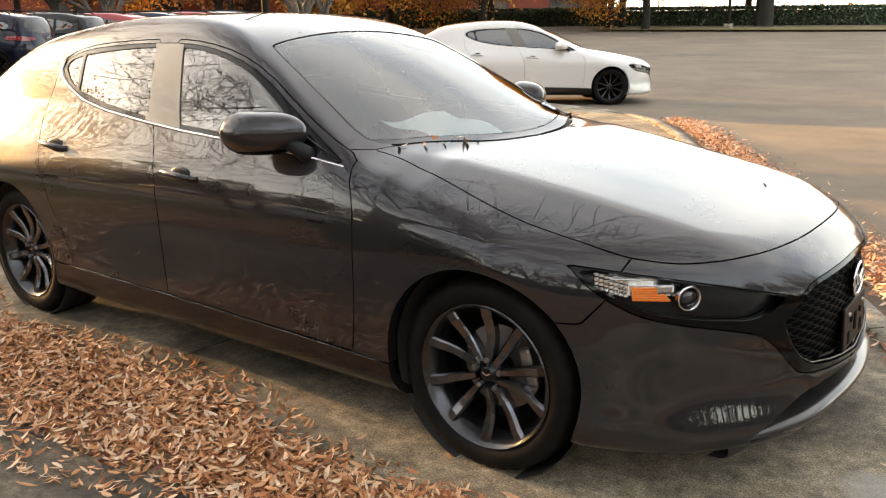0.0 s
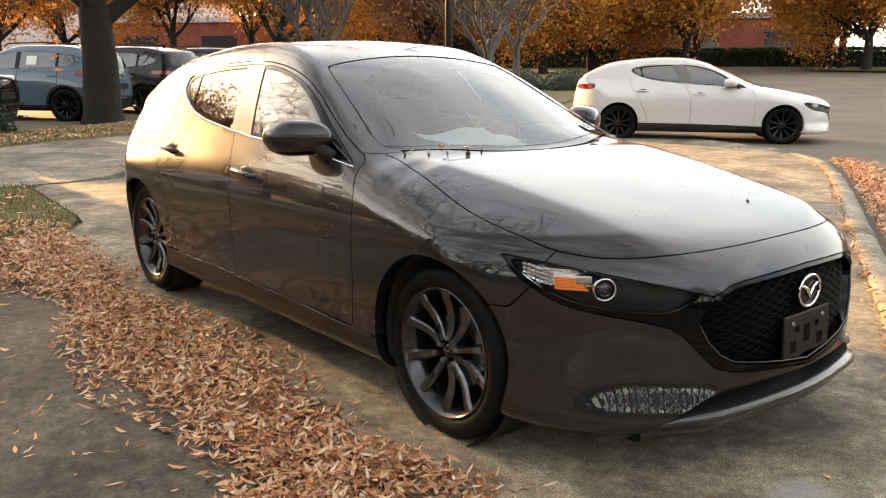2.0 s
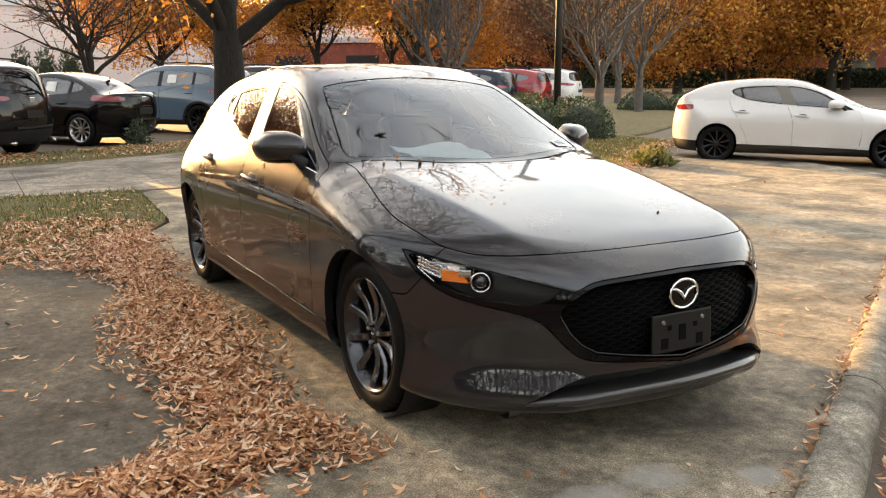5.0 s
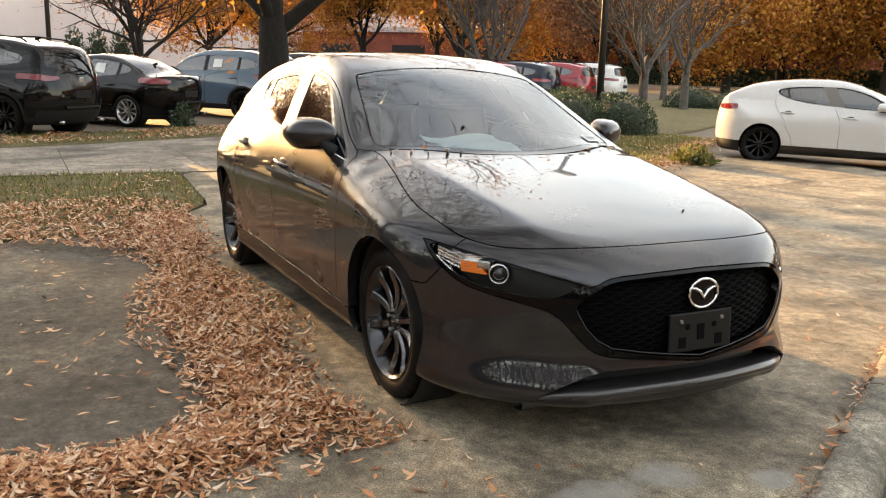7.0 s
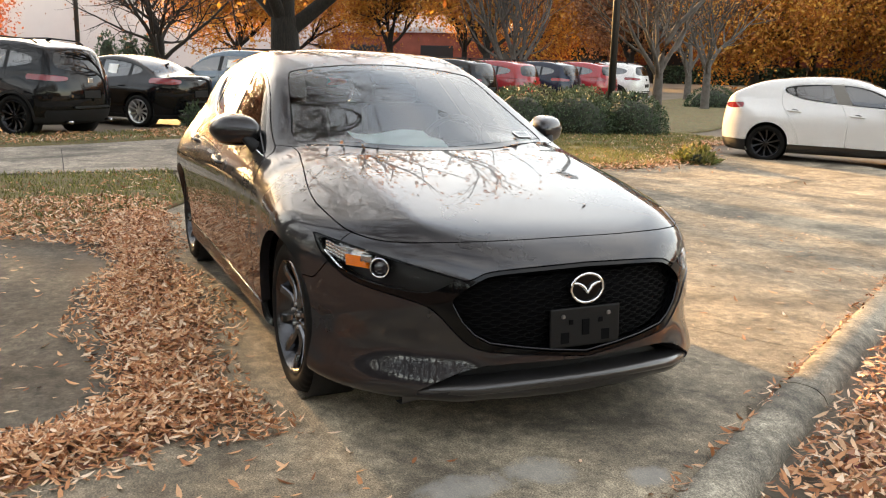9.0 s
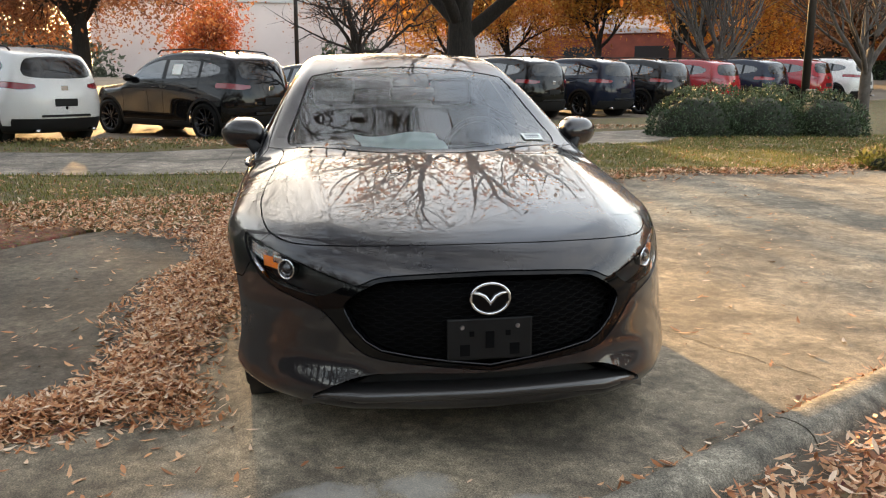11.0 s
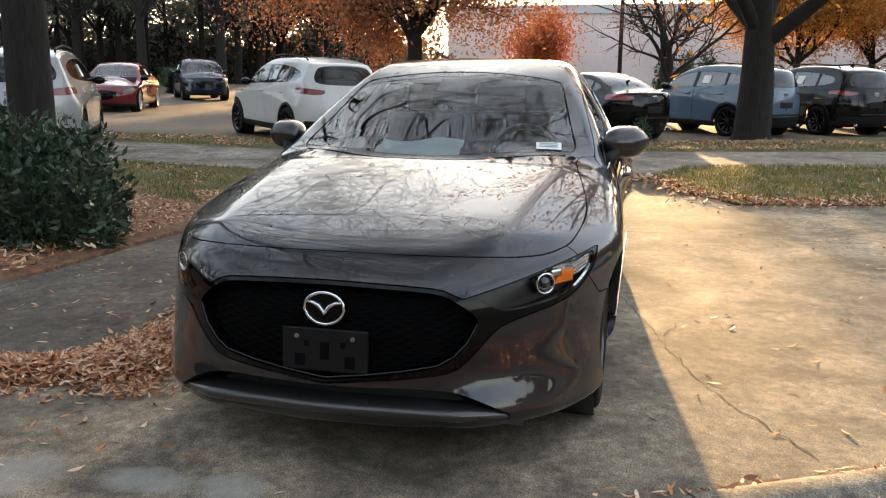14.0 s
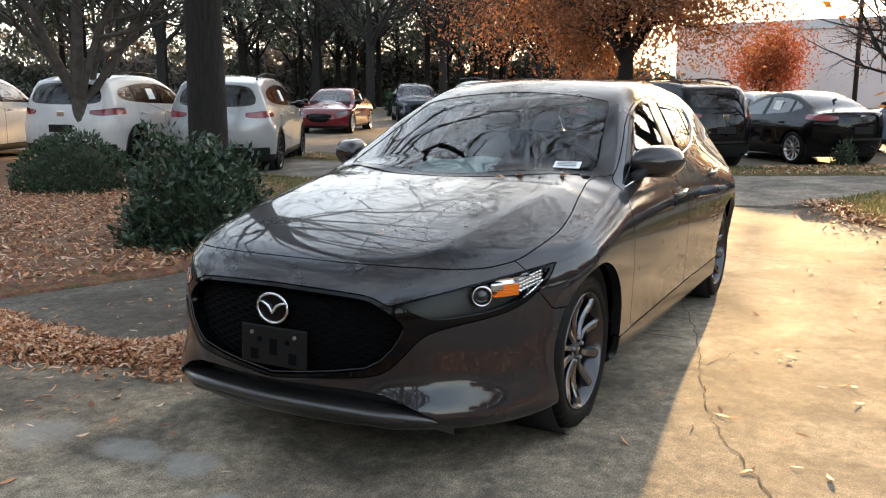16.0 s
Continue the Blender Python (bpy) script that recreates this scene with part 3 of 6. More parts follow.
def spoke_mesh(turn=0.0, twin=1):
    """One blade of a wheel, bowed and thickest at the hub, along +z."""
    v, f = [], []
    for k in range(7):
        t = k / 6
        r = 0.045 + t * 0.187
        w = 0.0125 + 0.0095 * t
        c = twin * 0.005 * math.sin(t * 3.1)
        y = 0.070 - 0.018 * math.sin(math.pi * min(1, t * 1.15)) + 0.016 * t
        d = 0.040 - 0.012 * t
        for (a, b) in ((-w, y - d), (-w, y - 0.006), (-w * 0.72, y), (w * 0.55, y + 0.003), (w, y - 0.008), (w * 0.8, y - d)):
            v.append((a + c, b, r))
    for k in range(6):
        for i in range(6):
            j = (i + 1) % 6
            f.append((k * 6 + i, (k + 1) * 6 + i, (k + 1) * 6 + j, k * 6 + j))
    f += [tuple(range(6)), tuple(36 + i for i in range(6))[::-1]]
    ca, sa = math.cos(turn), math.sin(turn)
    return [(x * ca - z * sa, y, x * sa + z * ca) for x, y, z in v], f


def build_wheel(parent, m, detailed=True, left=True, mat=None, mats=None):
    """wheel (the rim's barrel) > tyre, spokes, hub_cap, lug_nuts, brake_disc, caliper."""
    key = ("d" if detailed else "s") + ("l" if left else "r")
    cache = build_wheel.cache
    mat = mat or M_rim
    if key not in cache:
        d = {}
        d["wheel"] = lathe(RIM, 72 if detailed else 28)
        d["tyre"] = lathe(TYRE if detailed else TYRE[:6] + TYRE[-5:], 160 if detailed else 32, tread if detailed else None)
        if detailed:
            d["hub_cap"] = lathe([(0.0005, .071), (.022, .071), (.027, .067), (.032, .058), (.05, .05), (.055, .02), (.0005, .02)], 40)
            d["brake_disc"] = lathe([(.05, -.02), (.145, -.02), (.145, -.045), (.05, -.045)], 48)
            d["lug_nut"] = lathe([(0.0005, .062), (.007, .061), (.0095, .056), (.0095, .03), (.0005, .03)], 12)
        else:
            vv, ff = lathe([(0.0005, .066), (.05, .06), (.06, .02), (.0005, .02)], 20)
            for k in range(10):
                a, b = spoke_mesh(2 * math.pi * k / 10, 1 if left else -1)
                ff += [tuple(i + len(vv) for i in q) for q in b]
                vv = vv + a
            d["spokes"] = (vv, ff)
        cache[key] = {}
        for n, (v, f) in d.items():
            me = bpy.data.meshes.new(n)
            me.from_pydata(v, [], f)
            bm = bmesh.new()
            bm.from_mesh(me)
            bmesh.ops.recalc_face_normals(bm, faces=bm.faces)
            bm.to_mesh(me)
            bm.free()
            me.shade_smooth()
            me.set_sharp_from_angle(angle=radians(38))
            cache[key][n] = me
        if detailed:
            for k in range(10):
                v, f = spoke_mesh(2 * math.pi * k / 10, 1 if (k % 2 == 0) == left else -1)
                me = bpy.data.meshes.new("spoke")
                me.from_pydata(v, [], f)
                bm = bmesh.new()
                bm.from_mesh(me)
                bmesh.ops.recalc_face_normals(bm, faces=bm.faces)
                bm.to_mesh(me)
                bm.free()
                cache[key]["spoke%d" % k] = me
        look_of = {"wheel": mat, "tyre": M_tyre, "hub_cap": M_rim_dark, "brake_disc": M_steel, "lug_nut": M_steel, "spokes": mat}
        for n, me in cache[key].items():
            me.materials.append(look_of.get(n, mat))
    s = cache[key]
    w = new("wheel", s["wheel"])
    w.parent, w.matrix_local = parent, m @ (Matrix() if left else Matrix.Rotation(math.pi, 4, "Z"))
    for n, me in s.items():
        if n in ("wheel", "lug_nut"):
            continue
        o = new("spoke" if n.startswith("spoke") and n != "spokes" else n, me)
        o.parent = w
        if not detailed or n in ("wheel",) or n.startswith("spoke"):
            o.material_slots[0].link = "OBJECT"
            o.material_slots[0].material = mat if n != "tyre" else M_tyre
    w.material_slots[0].link = "OBJECT"
    w.material_slots[0].material = mat if not detailed else M_rim_lip
    if detailed:
        for k in range(5):
            a = 2 * math.pi * k / 5 + 0.31
            o = new("lug_nut", s["lug_nut"])
            o.parent, o.location = w, (0.050 * math.cos(a), 0.016, 0.050 * math.sin(a))
        bm = bmesh.new()
        box_bm(bm, (0.05, 0.07, 0.13), (0.12 if left else -0.12, -0.02, 0.03), 0.012, (0, 18, 0))
        part("brake_caliper", bm, M_steel, w)
        # the wing mark on the cap
        bm = bmesh.new()
        for q in (-1, 1):
            box_bm(bm, (0.017, 0.003, 0.004), (q * 0.0075, 0.0725, 0.003), 0.001, (0, q * -32, 0))
        part("cap_mark", bm, M_chrome, w)
    return w


build_wheel.cache = {}
# ---------------------------------------------------------------- the grey hatchback and its white twin
HATCH = Shape(
    bonnet=[(0.95, .60), (0.80, .712), (0.55, .790), (0.25, .856), (0.0, .904), (-.25, .945), (-.40, .967), (-.70, 1.0), (-1.2, .95), (-3.6, .4)],
    top=[(1.0, .30), (0.0, .795), (-.33, .955), (-.60, 1.077), (-.90, 1.215), (-1.2, 1.336), (-1.5, 1.415), (-1.9, 1.435), (-2.5, 1.40), (-3.0, 1.31), (-3.25, 1.2), (-3.5, .98), (-3.6, .6)],
    width=[(.1, .82), (.2, .868), (.35, .885), (.62, .8985), (.8, .878), (.95, .80), (1.2, .66), (1.45, .50)],
    upper=[(1, .96), (.3, .985), (-.3, 1), (-2, 1), (-2.8, .93), (-3.5, .80)],
    crown=[(1, .10), (.2, .10), (-.2, .135), (-.5, .205), (-.9, .22), (-1.4, .10), (-2.4, .09), (-3.6, .12)],
    nose=[(.1, .80), (.19, .888), (.25, .896), (.32, .890), (.5, .905), (.62, .89), (.70, .85), (.8, .72), (1.5, .72)],
    tail=[(.1, -3.45), (.3, -3.53), (.6, -3.555), (.9, -3.52), (1.5, -3.5)], shelf=0.009)

X, Y, Z = 0, 1, 2
FACE = [(0, .660), (.20, .655), (.34, .646), (.385, .636), (.41, .622), (.437, .611), (.437, .611), (.51, .632), (.60, .656), (.70, .682), (.77, .699), (.82, .712), (.82, .712), (.818, .66), (.79, .61), (.755, .574), (.70, .555),
        (.63, .541), (.565, .524), (.53, .502), (.49, .452), (.445, .400), (.40, .371), (.30, .360), (.15, .345), (0, .327), (0, .327), (-.1, .34), (-.1, .66)]
NET = [(0, .648), (.20, .643), (.35, .633), (.395, .616), (.44, .586), (.485, .548), (.478, .515), (.455, .466), (.415, .420), (.365, .390), (.25, .372), (.14, .356), (0, .338), (0, .338), (-.1, .345), (-.1, .648)]
LAMP = [(.47, .616), (.47, .616), (.51, .627), (.60, .651), (.70, .677), (.77, .694), (.815, .707), (.815, .707), (.808, .66), (.78, .616), (.745, .587), (.70, .573), (.61, .562), (.545, .564)]
INTAKE = [(0, .318), (.18, .322), (.33, .321), (.43, .306), (.506, .272), (.571, .234), (.63, .196), (.63, .196), (.571, .215), (.507, .232), (.387, .246), (.235, .254), (0, .256), (-.1, .256), (-.1, .318)]
HOOD = [(-.56, .70), (-.50, .668), (-.32, .700), (.04, .768), (.24, .758), (.38, .738), (.48, .692), (.565, .634), (.65, .543), (.708, .42), (.742, .23), (.748, 0), (.745, -.1), (-.285, -.1), (-.285, 0), (-.305, .22), (-.37, .40), (-.47, .56)]
SCREEN = [(-.305, 0), (-.325, .22), (-.39, .40), (-.50, .58), (-.585, .675), (-.84, .608), (-1.19, .535), (-1.212, .50), (-1.228, .2), (-1.23, 0), (-1.23, -.1), (-.30, -.1)]
SIDE_GLASS = [(-.57, .915), (-.57, .915), (-.75, .94), (-1.18, .968), (-1.46, .983), (-1.70, 1.002), (-2.02, 1.033), (-2.24, 1.066), (-2.42, 1.122), (-2.535, 1.185), (-2.53, 1.235), (-2.37, 1.278),
              (-2.10, 1.298), (-1.74, 1.308), (-1.5, 1.296), (-1.28, 1.255), (-1.09, 1.188), (-.89, 1.082), (-.73, .995)]
FRONT_PANE = [(-.88, .967), (-.88, .967), (-1.18, .985), (-1.477, 1.000), (-1.477, 1.000), (-1.64, 1.290), (-1.64, 1.290), (-1.5, 1.280), (-1.29, 1.240), (-1.11, 1.175), (-.90, 1.060), (-.86, 1.03), (-.86, 1.03)]
REAR_PANE = [(-1.695, 1.018), (-1.695, 1.018), (-2.02, 1.05), (-2.31, 1.10), (-2.31, 1.10), (-2.375, 1.255), (-2.375, 1.255), (-2.10, 1.281), (-1.825, 1.291), (-1.825, 1.291)]
QUARTER = [(-2.335, 1.108), (-2.335, 1.108), (-2.42, 1.14), (-2.505, 1.19), (-2.50, 1.228), (-2.395, 1.252), (-2.395, 1.252)]
FRONT_DOOR = [(-.545, .935), (-.545, .905), (-.475, .80), (-.468, .70), (-.470, .50), (-.50, .30), (-.50, .30), (-1.52, .318), (-1.52, .318), (-1.52, .40), (-1.512, .72), (-1.60, .93), (-1.665, 1.02), (-1.74, 1.325),
              (-1.5, 1.312), (-1.27, 1.27), (-1.08, 1.20), (-.88, 1.092), (-.70, 1.0)]
REAR_DOOR = [(-1.52, .318), (-1.52, .318), (-1.52, .40), (-1.512, .72), (-1.60, .93), (-1.665, 1.02), (-1.74, 1.325), (-2.1, 1.314), (-2.37, 1.293), (-2.545, 1.243), (-2.555, 1.18), (-2.55, 1.0), (-2.50, .90), (-2.385, .75),
             (-2.33, .60), (-2.25, .47), (-2.22, .32), (-2.22, .32)]


def right_of(test):
    return lambda v: test(v[:, 0], np.abs(v[:, 1]), v[:, 2])


def circle(cx, cz, r):
    return lambda v: np.hypot(v[:, 0] - cx, v[:, 2] - cz) - r


def cut_hatch(detail):
    s = Skin(HATCH, detail)
    deep = right_of(lambda x, y, z: y > 0.55)
    front = right_of(lambda x, y, z: x > 0.15)
    up = right_of(lambda x, y, z: z > 0.70)
    s.carve(circle(0, .326, .340), "arch", where=deep)
    s.carve(circle(-2.725, .326, .340), "arch", where=deep)
    s.carve(outline(FACE, (Y, Z)), "face", where=front)
    s.carve(outline(INTAKE, (Y, Z)), "intake", where=front)
    s.carve(outline(NET, (Y, Z)), "net", ("face",))
    s.carve(outline(LAMP, (Y, Z)), "lamp", ("face",))
    s.carve(outline(SCREEN, (X, Y)), "screen", where=up)
    s.carve(lambda v: (-.352 - .56 * v[:, 1] ** 2) - v[:, 0], "frit", ("screen",))
    s.carve(outline(HOOD, (X, Y)), "hood", where=up)
    s.carve(lambda v: np.abs(v[:, 0] + .45) + v[:, 1] * 0 - 0.25 + 0 * v[:, 2] + np.where((v[:, 2] > .9) & (v[:, 1] < .62), 0, 9), "cowl", where=up)
    s.carve(outline(SIDE_GLASS, (X, Z), 1), "trim", where=deep_glass)
    s.carve(outline(FRONT_PANE, (X, Z), 1), "pane_front", ("trim",))
    s.carve(outline(REAR_PANE, (X, Z), 1), "pane_rear", ("trim",))
    s.carve(outline(QUARTER, (X, Z), 1), "pane_quarter", ("trim",))
    s.carve(outline([(-1.47, .97), (-1.47, .99), (-1.66, 1.33), (-1.85, 1.33), (-1.70, .98)], (X, Z), 0), "pillar", ("trim",))
    s.carve(lambda v: SILL_LINE(v[:, 0]) * 0 + v[:, 2] - SILL_LINE(v[:, 0]), "sill", where=right_of(lambda x, y, z: (y > .6) & (x < -.25) & (x > -2.45)))
    s.carve(outline(FRONT_DOOR, (X, Z), 1), "front_door", where=right_of(lambda x, y, z: y > 0.4))
    s.carve(outline(REAR_DOOR, (X, Z), 1), "rear_door", where=right_of(lambda x, y, z: y > 0.4))
    # the bumper's joint runs from the arch to the lamp's lower edge and on under the bonnet's edge
    s.carve(outline([(.20, .548), (.325, .550), (.385, .625), (.40, .68), (.425, .745), (.60, .80), (1.1, .80), (1.1, 0), (.20, 0)], (X, Z), 0), "bumper", where=right_of(lambda x, y, z: x > .1))
    s.carve(outline([(.10, .40), (.44, .40), (.44, .76), (.20, .90), (-.60, .96), (-.60, .25), (.10, .25)], (X, Z), 0), "fender", where=right_of(lambda x, y, z: y > 0.5))
    # rear window and lamps
    s.carve(outline([(0, 1.30), (.35, 1.29), (.48, 1.26), (.56, 1.09), (.45, 1.05), (0, 1.04), (-.1, 1.04), (-.1, 1.3)], (Y, Z)), "rear_screen", where=right_of(lambda x, y, z: x < -2.95))
    s.carve(outline([(.36, .95), (.55, .96), (.74, .98), (.95, .985), (.95, .925), (.78, .89), (.6, .87), (.42, .89)], (Y, Z)), "tail_lamp", where=right_of(lambda x, y, z: x < -3.12))
    s.carve(lambda v: v[:, 2] - .36, "rear_bumper", where=right_of(lambda x, y, z: x < -3.05))
    return s


SILL_LINE = spline([(-2.5, .322), (-1.5, .316), (-.2, .288)])
deep_glass = right_of(lambda x, y, z: (y > 0.45) & (x < -.4))


def joined(parts):
    v, f = [], []
    for a, b in parts:
        f += [tuple(i + len(v) for i in q) for q in b]
        v += list(a)
    return v, f


def ring_of(field_points, depth, shape):
    """Points of an outline in (y, z) laid on the nose, set back by depth."""
    return [(shape.front_x(abs(y), z) - depth, y, z) for y, z in field_points]


def build_hatch(name, m, paint, detail, label, near=True):
    car = new(name)
    car.empty_display_size = 0.2
    tagged(car, label, "car")
    s = cut_hatch(detail)
    ps = {k: s.panel(k) for k in ("body", "hood", "bumper")}
    shell = s.panel("body", rim=0.03)
    panel_object("body_shell", both(shell), paint, car)
    panel_object("bonnet", both(s.panel("hood", gap=0.003, rim=0.03)), paint, car)
    panel_object("front_bumper", both(s.panel("bumper", rim=0.05)), paint, car)
    if s.panel("cowl"):
        panel_object("cowl_panel", both(s.panel("cowl", sink=0.012)), M_black_plastic, car)
    panel_object("windscreen", both(s.panel("screen", gap=0.004, rim=0.006, sink=0.003)), M_screen, car)
    panel_object("screen_band", both(s.panel("frit", gap=0.001, rim=0.006, sink=0.003)), M_frit, car)
    face = panel_object("grille_surround", both(s.panel("face", gap=0.001, rim=0.035, sink=0.004)), M_gloss_black, car, "gloss black surround")
    panel_object("lower_intake", both(s.panel("intake", gap=0, rim=0.0, sink=0.09)), M_black_plastic, car)
    for half in (1, -1):
        def one(k, **kw):
            p = s.panel(k, **kw)
            return p if half == 1 else mirrored(p)
        panel_object("fender", one("fender", rim=0.04), paint, car)
        for k, pane, wide in (("front_door", "pane_front", -1.38), ("rear_door", "pane_rear", -2.33)):
            d = panel_object(k, one(k, rim=0.035), paint, car)
            panel_object("window_pane", one(pane, gap=0.001, rim=0.004, sink=0.006), M_side_glass, d)
            # pull handle over its cup; a near-black flat dome stands for the cup's shade
            hz, hy = (.812, .882) if k == "front_door" else (.858, .868)
            y0 = s.shape.side_y(wide, hz)
            bm = bmesh.new()
            bmesh.ops.create_uvsphere(bm, u_segments=20, v_segments=10, radius=1)
            bmesh.ops.scale(bm, vec=(.072, .010, .042), verts=bm.verts)
            bmesh.ops.translate(bm, vec=(wide, half * (y0 - .008), hz - .002), verts=bm.verts)
            part("handle_cup", bm, M_cup, d, smooth=True)
            v, f = tube([(wide - .112, half * (y0 - .004), hz + .014), (wide - .095, half * (y0 + .012), hz + .013), (wide, half * (y0 + .022), hz + .008), (wide + .085, half * (y0 + .015), hz + .002), (wide + .108, half * (y0 - .004), hz)], [.008, .012, .014, .012, .008], 10)
            mesh_object("door_handle", [(x, y, hz + (z - hz) * 1.0) for x, y, z in v], f, paint, d)
            if k == "front_door":
                build_mirror(d, half, paint)
        panel_object("quarter_pane", one("pane_quarter", gap=0.001, rim=0.004, sink=0.006), M_side_glass, car)
        panel_object("window_trim", one("trim", gap=0.0, rim=0.02, sink=0.002), M_gloss_black, car)
        panel_object("door_pillar", one("pillar", gap=0.0, rim=0.01, sink=0.001), M_pillar, car, "pale film over the door pillar")
        panel_object("side_sill", one("sill", rim=0.03, sink=-0.004), M_sill, car, "satin black sill with a thin bright edge")
        # bright strip below and behind the side windows
        line = [(-.575, .912), (-.75, .935), (-1.18, .962), (-1.46, .977), (-1.70, .996), (-2.02, 1.026), (-2.24, 1.060), (-2.42, 1.114), (-2.51, 1.155), (-2.545, 1.19), (-2.535, 1.238), (-2.47, 1.268)]
        v, f = tube([(x, half * (s.shape.side_y(x, z) + .001), z) for x, z in line], [.003, .0045, .0055] + [.0062] * 6 + [.0055, .0045, .002], 8)
        mesh_object("chrome_strip", v, f, M_chrome, car)
        v, f = tube([(x, half * (s.shape.side_y(x, float(SILL_LINE(x))) - .001), float(SILL_LINE(x)) - .004) for x in np.linspace(-2.26, -.38, 14)], .002, 6)
        mesh_object("sill_edge", v, f, M_chrome_dull, car)
        build_headlamp(car, s, half, near)
        p = one("tail_lamp", rim=0.02)
        panel_object("tail_lamp", p, M_red_lens, car)
        for wx in (0, -2.725):
            v, f = lathe([(.348, -.17), (.348, .03), (.345, .03), (.345, -.165), (.05, -.165), (.05, -.17)], 40)
            o = mesh_object("wheel_housing", v, f, M_black_plastic, car)
            o.matrix_local = pose(wx, half * .80, .326) @ (Matrix() if half == 1 else Matrix.Rotation(math.pi, 4, "Z"))
            build_wheel(car, pose(wx, half * .748, .3125) @ Matrix.Diagonal((.96, .96, .96, 1)), near, half == 1, M_rim if near else M_rim_dark)
    p = s.panel("rear_screen", gap=0.003, sink=0.002)
    panel_object("rear_window", both(p), M_side_glass, car)
    panel_object("rear_bumper", both(s.panel("rear_bumper", rim=0.03)), M_black_plastic, car)
    # floor pan that closes the car below
    bm = bmesh.new()
    box_bm(bm, (3.9, 1.2, .05), (-1.36, 0, .22), 0.02)
    part("floor_pan", bm, M_black_plastic, car)
    build_grille(car, s)
    if near:
        build_lip(car, s)
    build_interior(car)
    # wing mark on the grille, its backing and the empty plate bracket
    ex = .866
    v, f = tube([(ex + .004 - .012 * abs(math.sin(q)) * 0, .066 * math.sin(q) * (1 + .04 * math.cos(q)), .570 + .052 * math.cos(q)) for q in np.linspace(0, 2 * math.pi, 41)], .0052, 8, False)
    e = mesh_object("emblem", v, f, M_chrome, car, label="chrome oval badge")
    wing = [(-.062, .590), (-.040, .589), (-.018, .578), (0, .554), (.018, .578), (.040, .589), (.062, .590)]
    v, f = tube([(ex + .004, y, z) for y, z in wing], [.003, .0055, .007, .0078, .007, .0055, .003], 8)
    mesh_object("wing", v, f, M_chrome, e)
    bm = bmesh.new()
    bmesh.ops.create_cone(bm, cap_ends=True, segments=32, radius1=.062, radius2=.062, depth=.012, matrix=pose(ex - .006, 0, .570, 0, 90, 0) @ Matrix.Diagonal((.8, 1, 1, 1)))
    part("badge_plate", bm, M_gloss_black, e)
    if near:
        build_bracket(car, s)
    car.matrix_world = m
    return car


def build_mirror(door, half, paint):
    """door_mirror (painted shell) > lower_shell, stalk, mirror_glass."""
    def blob(fz0, fz1, scale=1.0, cut_low=None):
        bm = bmesh.new()
        bmesh.ops.create_uvsphere(bm, u_segments=36, v_segments=22, radius=1)
        for v in bm.verts:
            x, y, z = v.co
            sx = math.copysign(abs(x) ** 0.62, x)
            sy = math.copysign(abs(y) ** 0.66, y)
            z = z * (1 - 0.12 * sx)
            wide = 1 - 0.34 * max(0, sy) ** 3
            v.co = (-.885 + .095 * sx * wide * scale - .055 * sy, (.880 + .098 * sy * scale) * half, 1.012 + (.066 if z > 0 else .070) * z * scale * wide)
        return bm
    bm = blob(0, 1, 1.12)
    bmesh.ops.bisect_plane(bm, geom=bm.verts[:] + bm.edges[:] + bm.faces[:], plane_co=(0, 0, 1.0), plane_no=(0.05, 0, -1), clear_outer=True)
    mir = part("door_mirror", bm, paint, door, smooth=True)
    bm = blob(0, 1, 1.10)
    bmesh.ops.bisect_plane(bm, geom=bm.verts[:] + bm.edges[:] + bm.faces[:], plane_co=(0, 0, 1.0), plane_no=(-0.05, 0, 1), clear_outer=True)
    part("lower_shell", bm, M_gloss_black, mir, smooth=True)
    v, f = tube([(-.74, half * .79, .925), (-.75, half * .815, .945), (-.78, half * .835, .970), (-.82, half * .86, .99)], [.036, .030, .024, .022], 14)
    mesh_object("stalk", v, f, M_black_plastic, mir)
    bm = bmesh.new()
    box_bm(bm, (.006, .12, .07), (-.958, half * .885, 1.017), .003, (0, 0, half * 30))
    part("mirror_glass", bm, M_mirror, mir)
    # black sail in the window's front corner with the pillar's bright stripe
    bm = bmesh.new()
    tri = [(-.60, .925), (-.855, .962), (-.855, 1.035), (-.80, 1.005)]
    f0 = [bm.verts.new((x, half * (HATCH.side_y(x, z) + .003), z)) for x, z in tri]
    f1 = [bm.verts.new((x, half * (HATCH.side_y(x, z) - .006), z)) for x, z in tri]
    bm.faces.new(f0)
    for i in range(4):
        bm.faces.new((f0[i], f0[(i + 1) % 4], f1[(i + 1) % 4], f1[i]))
    bmesh.ops.recalc_face_normals(bm, faces=bm.faces)
    part("window_sail", bm, M_gloss_black, door)
    v, f = tube([(x, half * (HATCH.side_y(x, z) + .005), z) for x, z in ((-.862, .965), (-.862, 1.0), (-.862, 1.035))], .004, 6)
    mesh_object("sail_stripe", v, f, M_chrome_dull, door)
    return mir


